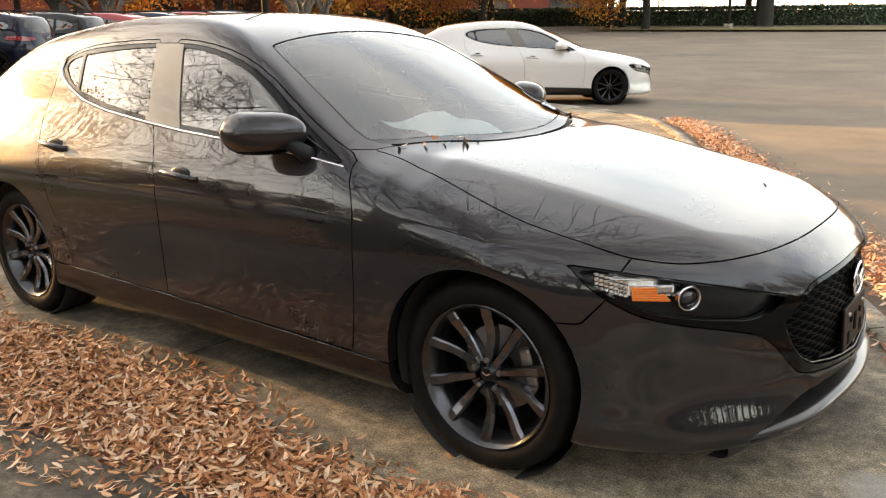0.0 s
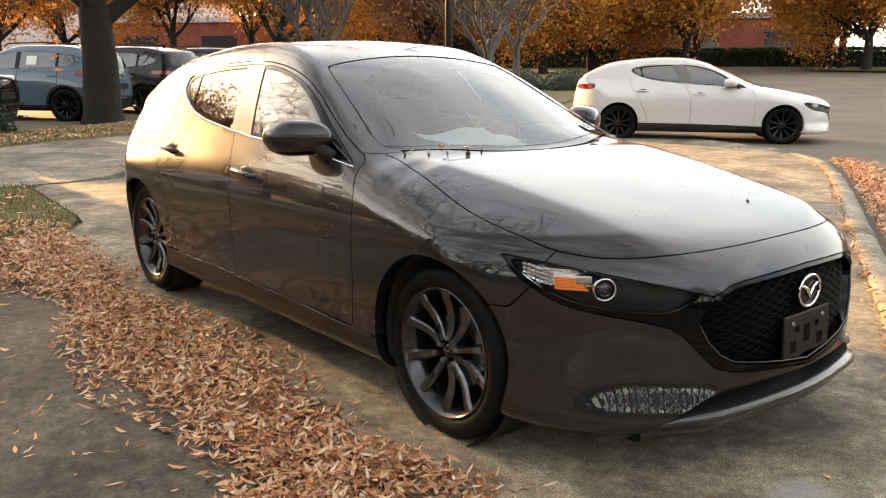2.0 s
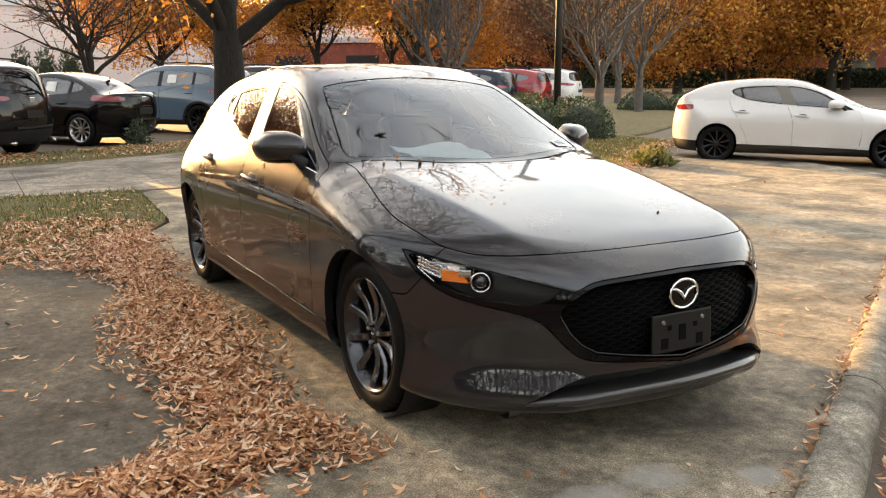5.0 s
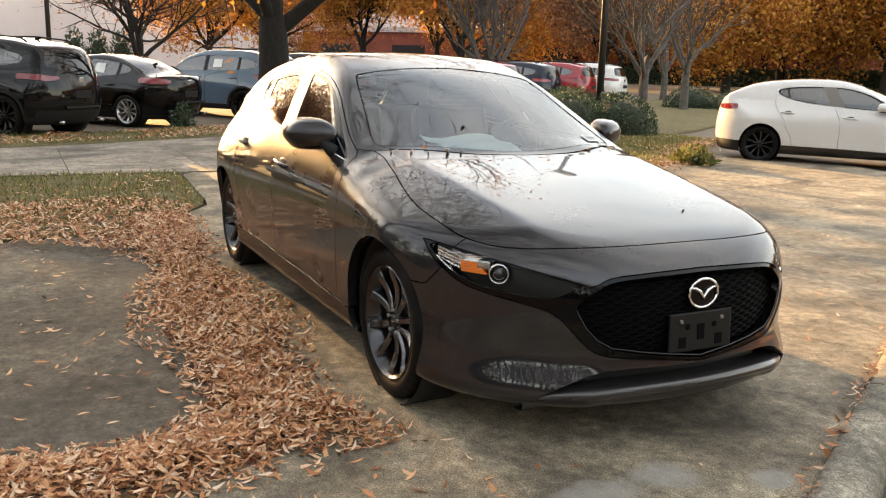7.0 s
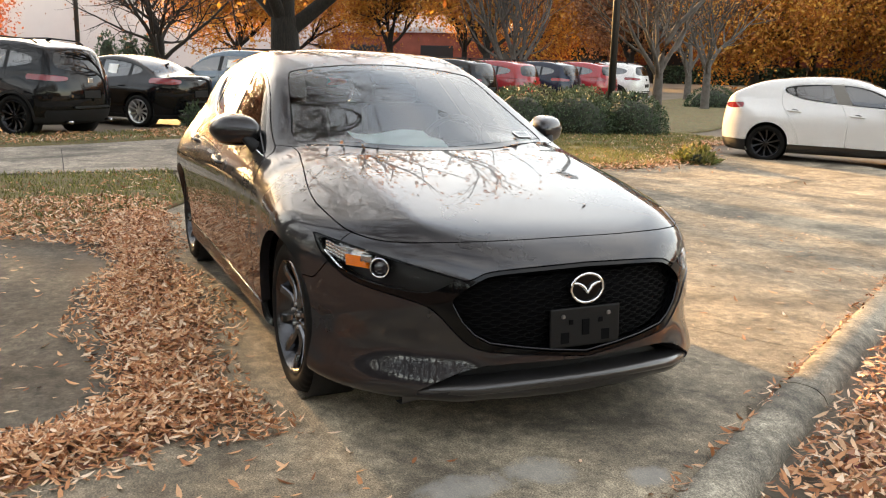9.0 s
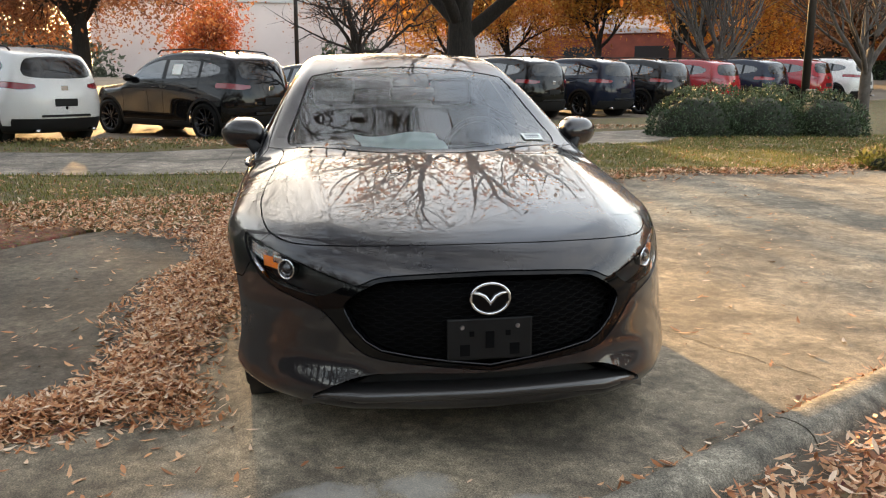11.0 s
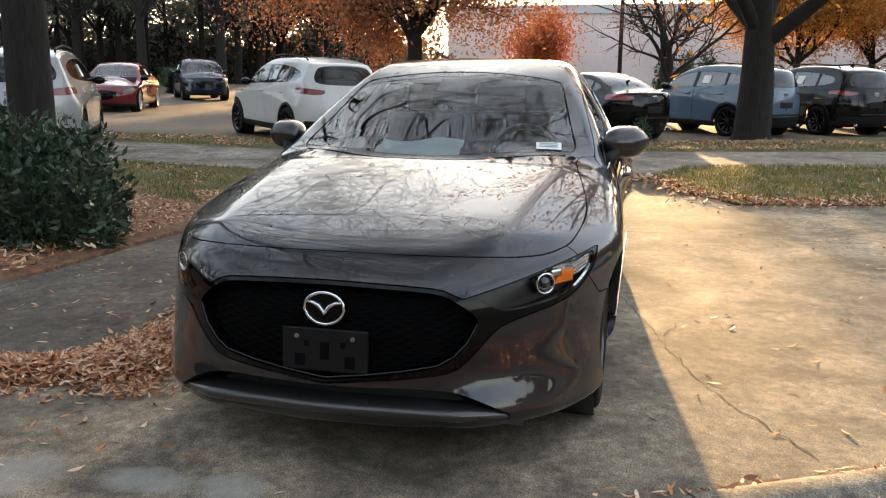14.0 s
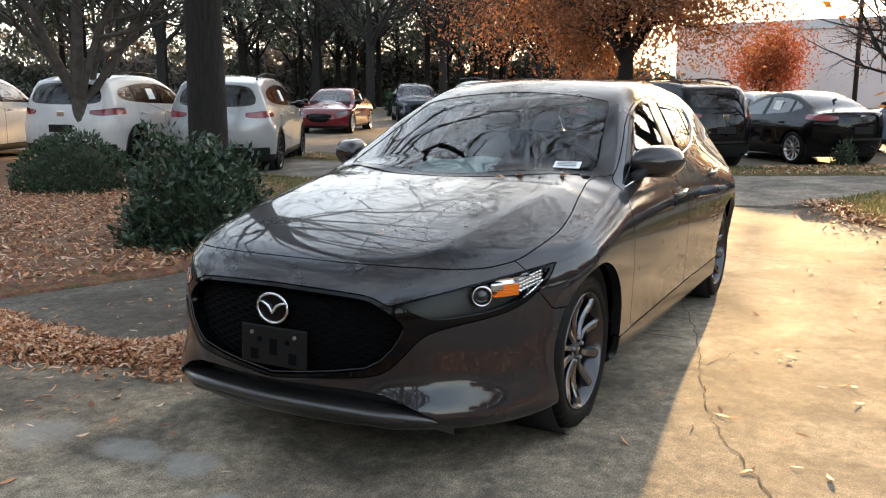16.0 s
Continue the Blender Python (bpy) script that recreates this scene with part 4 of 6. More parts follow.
def build_headlamp(car, s, half, near):
    """headlamp (dark housing) > lens, projector, ring, turn_signal, reflector."""
    def one(**kw):
        p = s.panel("lamp", **kw)
        return p if half == 1 else mirrored(p)
    lamp = panel_object("headlamp", one(gap=-.002, rim=0, sink=.050), M_lamp_black, car, "headlamp with an orange turn signal")
    panel_object("lens", one(gap=.001, rim=.012, sink=.001), M_clear, lamp)
    if not near:
        bm = bmesh.new()
        box_bm(bm, (.05, .16, .05), (.47, half * .735, .647), .012, (0, 0, half * -48))
        part("reflector", bm, M_chrome_dull, lamp)
        return
    aim = pose(.566, half * .664, .626, 0, 90, half * 38) @ Matrix.Diagonal((1.02, 1.02, 1.0, 1))
    v, f = lathe([(.034, -.03), (.0365, .004), (.034, .009), (.030, .007), (.027, -.004), (.027, -.03)], 36)
    mesh_object("projector_ring", [aim @ Matrix.Rotation(math.pi / 2, 4, "X") @ Vector(p) for p in v], f, M_chrome, lamp)
    bm = bmesh.new()
    bmesh.ops.create_uvsphere(bm, u_segments=24, v_segments=14, radius=.0262)
    bmesh.ops.transform(bm, matrix=aim @ Matrix.Translation((0, 0, -.012)), verts=bm.verts)
    part("projector", bm, M_lamp_glass, lamp, smooth=True)
    bm = bmesh.new()
    for i in range(6):      # ribs of the amber block, shorter towards its top
        box_bm(bm, (.016, .104 - i * .006, .0064), (.478 - i * .003, half * (.713 + i * .002), .618 + i * .0066), .002, (0, half * 6, half * 58))
    part("turn_signal", bm, M_amber, lamp, "orange turn signal")
    bm = bmesh.new()
    for i in range(7):
        for j in range(4):
            box_bm(bm, (.012, .013, .0115), (.415 - i * .0115, half * (.740 + i * .0075), .626 + j * .0125 + i * .004), .003, (0, 0, half * 58))
    part("reflector", bm, M_chrome, lamp)
    bm = bmesh.new()
    box_bm(bm, (.012, .175, .058), (.438, half * .703, .650), .004, (0, -14, half * 58))
    part("reflector_bowl", bm, M_bowl, lamp)
    bm = bmesh.new()
    box_bm(bm, (.016, .19, .006), (.455, half * .715, .674), .002, (0, 8 * half, half * 56))
    box_bm(bm, (.03, .05, .03), (.505, half * .688, .650), .008, (0, 0, half * 50))
    part("light_bar", bm, M_chrome_dull, lamp)


def build_grille(car, s):
    """grille (dark backing) > rows of wavy bars."""
    g = panel_object("grille", both(s.panel("net", gap=-.004, rim=0, sink=.055)), M_net_back, car, "black honeycomb grille")
    field = outline(NET, (Y, Z))
    rows = []
    k = np.arange(-92, 93)
    for r in range(24):
        y = k * .0052
        z = .350 + r * .0132 + .0034 * np.where(((k + 6 * (r % 2)) // 3) % 4 < 2, 1, -1) * (0.6 + 0.4 * ((k // 3) % 2))
        ok = field(np.stack([0 * y, np.abs(y), z], -1)) < -.006
        x = s.shape.front_x(np.abs(y), z) - .046
        pts = [(a, b, c) for a, b, c, o in zip(x, y, z, ok) if o]
        if len(pts) > 3:
            rows.append(pts)
    foot = [(.485, .545), (.472, .512), (.45, .468), (.41, .424), (.36, .396), (.25, .378), (.14, .362), (0, .344)]
    foot = [(-y, z) for y, z in foot] + foot[-2::-1]
    v, f = tube([(float(s.shape.front_x(abs(y), z)) - .010, y, z) for y, z in foot], .0035, 8)
    mesh_object("grille_trim", v, f, M_rim_dark, g)
    for pts in rows:
        v, f = tube(pts, .0022, 5)
        mesh_object("grille_bar", v, f, M_net, g)


def build_lip(car, s):
    """front_lip: the rounded blade under the lower intake, with a shelf that faces up."""
    half = [(.235, .264), (.387, .257), (.507, .243), (.571, .228), (.63, .196)]
    edge = spline([(-y, z) for y, z in half] + [(0, .266)] + half)
    ys = np.linspace(-.625, .625, 81)
    section = [(-.085, .004), (-.012, .003), (.010, -.003), (.017, -.011), (.016, -.024), (.006, -.036), (-.02, -.044), (-.06, -.046)]
    v, f, m = [], [], len(section)
    for y in ys:
        z, k = float(edge(np.array(y))), min(1.0, max(0.0, .63 - abs(y)) / .20)
        x = .892 - .83 * (.35 * y ** 2 + .7 * y ** 4) + .016 * float(ease((abs(y) - .2) / .3))
        v += [(x + a * (k if a > 0 else 1) - .012 * (1 - k), y, z + b) for a, b in section]
    for i in range(len(ys) - 1):
        f += [(i * m + j, (i + 1) * m + j, (i + 1) * m + j + 1, i * m + j + 1) for j in range(m - 1)]
    o = mesh_object("front_lip", v, f, M_lip, car, label="satin grey lower lip")
    return o


def build_bracket(car, s):
    """plate_bracket with bolt holes: a moulded black carrier with raised rim and dark plates for sockets."""
    x = .868
    bm = bmesh.new()
    box_bm(bm, (.010, .292, .142), (x, 0, .432), .006, (0, -3, 0))
    b = part("plate_bracket", bm, M_bracket, car, "empty black front plate bracket")
    # each socket is a near-black plate that paints the shade inside a hole
    for y, z, w, h in ((0, .430, .026, .052), (-.085, .396, .03, .036), (.085, .396, .03, .036), (-.062, .452, .014, .016), (.062, .452, .014, .016)):
        bm = bmesh.new()
        box_bm(bm, (.004, w * 1.15, h * 1.1), (x + .0062, y, z), .001, (0, -3, 0))
        part("socket", bm, M_net_back, b)
    for y in (-.095, .095):
        bm = bmesh.new()
        bmesh.ops.create_cone(bm, cap_ends=True, segments=16, radius1=.008, radius2=.006, depth=.006, matrix=pose(x + .007, y, .474, 0, 90, 0))
        part("bolt", bm, M_steel, b)


def build_interior(car):
    """Dashboard, seats, steering wheel and roof lining, seen through the glass."""
    bm = bmesh.new()
    box_bm(bm, (.42, 1.10, .16), (-.80, 0, .855), .06, (0, -8, 0), 4)
    box_bm(bm, (.25, .9, .05), (-.55, 0, .905), .02, (0, -8, 0), 2)
    part("dashboard", bm, M_dash, car)
    v, f = tube([(-1.07 + .06 * math.cos(q), .37 + .18 * math.sin(q), .90 + .17 * math.cos(q)) for q in np.linspace(0, 2 * math.pi, 33)], .015, 8, False)
    st = mesh_object("steering_wheel", v, f, M_dash, car)
    bm = bmesh.new()
    box_bm(bm, (.04, .32, .05), (-1.06, .37, .90), .015)
    box_bm(bm, (.05, .11, .09), (-1.06, .37, .89), .02)
    part("steering_hub", bm, M_dash, st)
    for y in (-.37, .37):
        bm = bmesh.new()
        box_bm(bm, (.50, .50, .20), (-1.50, y, .52), .06, (0, 0, 0), 3)
        box_bm(bm, (.16, .50, .60), (-1.80, y, .82), .06, (0, -14, 0), 3)
        seat = part("front_seat", bm, M_seat, car)
        bm = bmesh.new()
        box_bm(bm, (.10, .26, .17), (-1.90, y, 1.20), .045, (0, -10, 0), 3)
        part("headrest", bm, M_seat, seat)
    bm = bmesh.new()
    box_bm(bm, (.50, 1.2, .2), (-2.45, 0, .52), .06, (0, 0, 0), 3)
    box_bm(bm, (.16, 1.2, .55), (-2.78, 0, .82), .06, (0, -18, 0), 3)
    part("rear_bench", bm, M_seat, car)
    bm = bmesh.new()
    box_bm(bm, (.06, .24, .055), (-1.02, 0, 1.205), .018, (0, 25, 0))
    part("rear_mirror", bm, M_dash, car)
    bm = bmesh.new()
    box_bm(bm, (.16, .20, .02), (-1.10, 0, 1.268), .006, (0, 25, 0))
    part("camera_cover", bm, M_dash, car)
# ---------------------------------------------------------------- the ground
def grid_patch(name, pts, mat, lift, cell=0.2, relief=0.0, times=1, rough_scale=2.0, label="", kind="structure", wall=0.03):
    """A sheet over the ground, clipped to an outline, with a short skirt at its edge."""
    p = np.array(pts)
    lo, hi = p.min(0) - cell, p.max(0) + cell
    xs, ys = np.arange(lo[0], hi[0] + cell, cell), np.arange(lo[1], hi[1] + cell, cell)
    v = np.stack(np.meshgrid(xs, ys, indexing="ij"), -1).reshape(-1, 2)
    v = np.concatenate([v, np.zeros((len(v), 1))], 1)
    idx = np.arange(len(v)).reshape(len(xs), len(ys))
    faces = np.stack([idx[:-1, :-1], idx[1:, :-1], idx[1:, 1:], idx[:-1, 1:]], -1).reshape(-1, 4).tolist()
    s = Skin(None, None, (v, faces))
    q = rounded(pts, times)
    nxt = np.roll(q, -1, axis=0)

    def field(w):
        best, inside = np.full(len(w), 99.0), np.zeros(len(w), bool)
        for a, b in zip(q, nxt):
            e, d = b - a, w[:, :2] - a
            t = np.clip((d @ e) / max(e @ e, 1e-12), 0, 1)
            best = np.minimum(best, np.linalg.norm(d - t[:, None] * e, axis=1))
            c = (a[1] > w[:, 1]) != (b[1] > w[:, 1])
            inside ^= c & (w[:, 0] < a[0] + (w[:, 1] - a[1]) * e[0] / (e[1] if abs(e[1]) > 1e-12 else 1e-12))
        return np.where(inside, -best, best)
    s.carve(field, "in")
    fs = [f for f, l in zip(s.faces, s.label) if l == "in"]
    used = sorted({i for f in fs for i in f})
    at_ = {i: k for k, i in enumerate(used)}
    v = s.v[used]
    d = -field(v)
    fs = [[at_[i] for i in f] for f in fs]
    z = ground_z(v[:, 0], v[:, 1]) + lift
    if relief:
        z = z + np.array([relief * (0.55 + noise.noise(Vector((x * rough_scale, y * rough_scale, 3)))) for x, y, _ in v]) * np.clip(d / 0.25, 0, 1)
    v = np.stack([v[:, 0], v[:, 1], z], -1)
    have = {(f[k], f[(k + 1) % len(f)]) for f in fs for k in range(len(f))}
    rim = [(i, j) for i, j in have if (j, i) not in have]
    low = {i: len(v) + k for k, i in enumerate(sorted({i for e in rim for i in e}))}
    v = np.concatenate([v, v[sorted(low)] - [0, 0, wall]])
    fs += [[i, low[i], low[j], j] for i, j in rim]
    ob = mesh_object(name, v, fs, mat, smooth=relief > 0)
    return tagged(ob, label, "", "", kind)


# the wide sheet: lot and road, falling away to the horizon
xs = np.concatenate([-np.geomspace(900, 30, 14), np.arange(-28, 13, 2.0), np.geomspace(16, 900, 12)])
ys = np.concatenate([-np.geomspace(900, 30, 14), np.arange(-28, 29, 2.0), np.geomspace(32, 900, 12)])
gx, gy = np.meshgrid(xs, ys, indexing="ij")
gz = ground_z(gx, gy) - 0.04
idx = np.arange(gx.size).reshape(gx.shape)
mesh_object("ground", np.stack([gx, gy, gz], -1).reshape(-1, 3), np.stack([idx[:-1, :-1], idx[1:, :-1], idx[1:, 1:], idx[:-1, 1:]], -1).reshape(-1, 4), M_asphalt)["kind"] = "structure"

KERB = [(2.2, -1.55), (1.45, -.12), (1.07, .54), (.73, 1.16), (.20, 2.12), (-1.05, 4.40), (-2.0, 6.15), (-3.0, 7.9), (-3.7, 8.9), (-4.7, 9.65), (-6.1, 10.05), (-7.9, 10.0)]
drive = grid_patch("driveway", [(3.0, -3.7), (3.0, -3.0), *[(x + .085, y + .05) for x, y in KERB], (-8.4, 8.6), (-7.9, 6.4), (-6.7, 2.0), (-6.6, 1.0), (-7.6, .8), (-7.6, -.35), (-5.2, -.5), (-4.4, -1.0), (-4.2, -1.16), (.25, -1.16), (.40, -1.6), (.42, -2.0), (.30, -2.4), (.1, -3.0), (0, -3.4)], M_slab, 0.0, 0.25, times=0, wall=0.05)
apron = grid_patch("apron", [(.40, -1.16), (-3.9, -1.16), (-4.0, -2.2), (-3.2, -2.9), (-1.4, -2.95), (-.4, -3.3), (.4, -3.4)], M_apron, -0.006, 0.25, times=0, wall=0.05)
walk_way = grid_patch("sidewalk", [(-7.6, -60), (-7.6, .35), (-8.4, 1.08), (-9.62, 1.57), (-10.16, 2.59), (-10.78, 4.61), (-11.7, 6.6), (-12.9, 9.0), (-14.8, 8.5), (-13.65, 5.33), (-12.31, 1.1), (-11.0, -1.5), (-10.3, -3.5), (-10.3, -60)], M_walk, 0.012, 0.5, times=0, wall=0.05)
lawn_near = grid_patch("lawn", [(-3.9, -1.3), (-4.6, -.95), (-5.4, -.5), (-7.55, -.4), (-7.55, -3.4), (-7.55, -14), (-4.5, -14), (-3.6, -5), (-4.0, -2.3)], M_lawn, 0.0, 0.2, 0.035, 0)
lawn_sun = grid_patch("lawn", [(-8.39, 1.08), (-6.64, 1.7), (-6.08, 2.01), (-6.3, 2.6), (-6.52, 3.55), (-7.03, 4.2), (-6.61, 5.98), (-7.0, 6.9), (-8.2, 7.4), (-9.5, 7.0), (-10.84, 5.72), (-10.77, 4.61), (-10.15, 2.59), (-9.61, 1.57)], M_lawn, 0.014, 0.15, 0.035, 0)
verge = grid_patch("verge", [(-10.35, -60), (-10.35, -3.5), (-11.05, -1.5), (-12.36, 1.1), (-13.7, 5.33), (-14.85, 8.6), (-12.95, 9.05), (-12.3, 11), (-13, 13.0), (-15, 16), (-24, 30), (-34, 46), (-40, 44), (-30, 27), (-20, 12), (-17.2, 4.8), (-14.6, 1.2), (-13.0, -1.4), (-12.2, -6.5), (-10.9, -12), (-10.9, -60)], M_lawn, 0.0, 0.4, 0.05, 0)
bed_left = grid_patch("mulch_bed", [(-3.95, -2.35), (-3.2, -2.95), (-1.4, -3.0), (-.4, -3.35), (3, -3.65), (12, -4.1), (12, -16), (-5, -16), (-7.4, -13), (-7.4, -7), (-5.2, -4.2)], M_bed, 0.004, 0.25, 0.05, 0)
bed_right = grid_patch("mulch_bed", [(-7.0, 6.95), (-8.2, 7.45), (-9.5, 7.05), (-10.86, 5.78), (-11.72, 6.65), (-12.92, 9.05), (-12.3, 11), (-12.6, 12), (-10.5, 11.5), (-9.3, 9.3), (-8.3, 8.4)], M_lawn, 0.006, 0.25, 0.05, 0)
bed_gutter = grid_patch("mulch_strip", [(x + .30, y + .20) for x, y in KERB[:8]] + [(x + .62, y + .40) for x, y in KERB[:8]][::-1], M_bed, -0.035, 0.1, 0.02, 0)
island = grid_patch("lot_island", [(-27, 52), (-20, 53), (-8, 56), (-3, 60), (-8, 63), (-20, 60), (-28, 56)], M_lawn, 0.1, 1.0, 0.1)

# the kerb: rounded lengths with open joints
kerb = new("kerb")
tagged(kerb, "", "", "", "structure")


def along(points, step):
    p = [Vector((x, y, 0)) for x, y in points]
    out = [p[0]]
    for a, b in zip(p, p[1:]):
        n = max(1, int((b - a).length / step))
        out += [a.lerp(b, k / n) for k in range(1, n + 1)]
    for _ in range(12):
        out = [out[0]] + [(out[i - 1] + out[i] * 2 + out[i + 1]) / 4 for i in range(1, len(out) - 1)] + [out[-1]]
    return out


line = along(KERB, 0.15)
joints = [0]
run, want = 0.0, 3.05
for i in range(1, len(line)):
    run += (line[i] - line[i - 1]).length
    if run > want or i == len(line) - 1:
        joints.append(i)
        run, want = 0.0, 2.9
section = [(.0, -.06), (.001, .010), (.012, .024), (.05, .032), (.10, .030), (.14, .020), (.17, -.002), (.19, -.035), (.20, -.10)]
for a, b in zip(joints, joints[1:]):
    v, f, m = [], [], len(section)
    ids = list(range(a, b + 1))
    for k, i in enumerate(ids):
        d = (line[min(i + 1, len(line) - 1)] - line[max(i - 1, 0)]).normalized()
        out = Vector((d.y, -d.x, 0))
        c = line[i] + d * (0.006 if k == 0 else (-0.006 if k == len(ids) - 1 else 0))
        jig = 0.006 * noise.noise(Vector((c.x * 3, c.y * 3, 0)))
        low = 1.0 - 0.75 * max(0, min(1, (c.y - 8.2) / 1.5))
        for s_, h in section:
            q = c + out * (s_ + jig)
            v.append((q.x, q.y, float(ground_z(q.x, q.y)) + h * (low if h > 0 else 1) + jig))
    for k in range(len(ids) - 1):
        for i in range(m - 1):
            f.append((k * m + i, k * m + i + 1, (k + 1) * m + i + 1, (k + 1) * m + i))
    f += [tuple(range(m))[::-1], tuple((len(ids) - 1) * m + i for i in range(m))]
    bm = bmesh.new()
    vs = [bm.verts.new(q) for q in v]
    for q in f:
        bm.faces.new([vs[i] for i in q])
    bmesh.ops.recalc_face_normals(bm, faces=bm.faces)
    o = part("kerb_stone", bm, M_kerb, kerb, smooth=True)
    o.data.set_sharp_from_angle(angle=radians(50))


def ribbon(name, points, width, mat, jitter=0.0, parent=None, lift=0.004, seed=1):
    """A thin raised strip along the ground: a crack's dirt, a joint, a worn line."""
    rng = random.Random(seed)
    pts = along(points, 0.06 if jitter else 0.4)
    v, f = [], []
    for i, p in enumerate(pts):
        d = (pts[min(i + 1, len(pts) - 1)] - pts[max(i - 1, 0)]).normalized()
        n = Vector((-d.y, d.x, 0))
        c = p + n * rng.uniform(-jitter, jitter)
        w = width * (rng.uniform(0.35, 1.0) if jitter else 1) / 2
        for q in (-w, w):
            e = c + n * q
            v.append((e.x, e.y, float(ground_z(e.x, e.y)) + lift))
        if i:
            f.append((2 * i - 2, 2 * i - 1, 2 * i + 1, 2 * i))
    return mesh_object(name, v, f, mat, parent, smooth=False)


for k, pts in enumerate(([(-2.3, .72), (-1.75, .91), (-.99, 1.10), (-.36, 1.26), (.06, 1.47), (.34, 1.62)], [(-1.05, 1.12), (-1.45, 1.22), (-1.6, 1.35), (-1.66, 1.6), (-1.79, 1.91), (-2.0, 2.4)],
                         [(-1.40, -1.1), (-1.51, -.92), (-1.57, -.72), (-1.72, -.32), (-1.9, .2)], [(-3.9, 1.5), (-3.2, 2.2), (-3.1, 3.0), (-2.7, 3.9)])):
    ribbon("crack", pts, 0.007, M_crack, 0.014, drive, 0.003, k + 4)
for pts in ([(-4.35, -1.0), (-4.1, 3.0), (-5.2, 8.6)], [(-1.6, -1.15), (-1.55, -.2), (-1.5, .9)], [(-7.58, -.4), (-7.58, 1.0)]):
    ribbon("joint", pts, 0.012, M_crack, 0.0, drive, 0.003)
for k in range(-18, 1):
    ribbon("joint", [(-7.62, k * 1.6), (-10.28, k * 1.6)], 0.012, M_crack, 0.0, walk_way, 0.015)


# ---------------------------------------------------------------- fallen leaves
def leaf_cloud(name, places, size=(0.035, 0.075), mat=None, slim=0.24, flat=0.35, seed=3, kind="stuff", label=""):
    """Many curled leaves lying at the given (x, y, z)."""
    rng = np.random.RandomState(seed)
    p = np.array(places)
    n = len(p)
    l = rng.uniform(size[0], size[1], n)
    w = l * slim * rng.uniform(0.7, 1.3, n)
    yaw, tilt, roll = rng.uniform(0, 2 * math.pi, n), rng.normal(0, flat, n), rng.normal(0, flat, n)
    curl = rng.uniform(-0.15, 0.35, n) * l
    a = np.stack([np.cos(yaw) * np.cos(tilt), np.sin(yaw) * np.cos(tilt), np.sin(tilt)], -1)
    b = np.stack([-np.sin(yaw) * np.cos(roll), np.cos(yaw) * np.cos(roll), np.sin(roll)], -1)
    up = np.cross(a, b)
    pts = []
    for s_, t_, c_ in ((-0.5, 0, 0.3), (-0.18, -1, 0), (-0.18, 1, 0), (0.18, -0.95, 0.1), (0.18, 0.95, 0.1), (0.5, 0, 0.7)):
        pts.append(p + a * (l * s_)[:, None] + b * (w * t_ * 0.5)[:, None] + up * (curl * c_)[:, None])
    v = np.stack(pts, 1).reshape(-1, 3)
    k = np.arange(n)[:, None] * 6
    tri = np.concatenate([k + [0, 1, 2], k + [3, 5, 4]]).tolist()
    quad = (k + [1, 3, 4, 2]).tolist()
    ob = mesh_object(name, v, tri + quad, mat or M_leaf, smooth=True)
    return tagged(ob, label, "leaves", "", kind)


def strewn(line_points, width, count, pile, rng, edge=1.7):
    """Leaf places heaped along a line, thick in the middle and thinning outwards."""
    pts = along(line_points, 0.1)
    out = []
    for _ in range(count):
        i = rng.randrange(len(pts) - 1)
        d = (pts[i + 1] - pts[i]).normalized()
        s_ = max(-edge, min(edge, rng.gauss(0, 0.56)))
        w = width * (0.75 + 0.5 * noise.noise(Vector((pts[i].x * 1.3, pts[i].y * 1.3, 5))) + 0.25)
        p = pts[i].lerp(pts[i + 1], rng.random()) + Vector((-d.y, d.x, 0)) * s_ * w * 0.5
        h = pile * max(0, 1 - s_ * s_ * 0.8)
        out.append((p.x, p.y, float(ground_z(p.x, p.y)) + 0.006 + rng.random() * h))
    return out


rng = random.Random(11)
RIDGE = [(-4.6, -1.05), (-3.6, -1.15), (-2.6, -1.17), (-2.0, -1.22), (-1.4, -1.24), (-.8, -1.25), (-.3, -1.3), (.05, -1.32)]
ARM = [(.0, -1.10), (.15, -1.35), (.28, -1.62), (.42, -1.95), (.30, -2.35), (.1, -2.9)]
def heap(name, line_points, width, height):
    """The packed body of a leaf ridge."""
    pts = along(line_points, 0.06)
    left, right = [], []
    for i, p in enumerate(pts):
        d = (pts[min(i + 1, len(pts) - 1)] - pts[max(i - 1, 0)]).normalized()
        w = width * (0.75 + 0.5 * noise.noise(Vector((p.x * 1.3, p.y * 1.3, 5))) + 0.25) * min(1, 0.25 + 0.12 * i, 0.25 + 0.12 * (len(pts) - 1 - i)) / 2
        n = Vector((-d.y, d.x, 0))
        left.append((p + n * w)), right.append((p - n * w))
    poly = [(q.x, q.y) for q in left[::2]] + [(q.x, q.y) for q in right[::-2]]
    o = grid_patch(name, poly, M_bed, 0.003, 0.06, height, 0, 9.0, kind="stuff", wall=0.01)
    tagged(o, "packed ridge of brown fallen leaves on the driveway", "leaves")


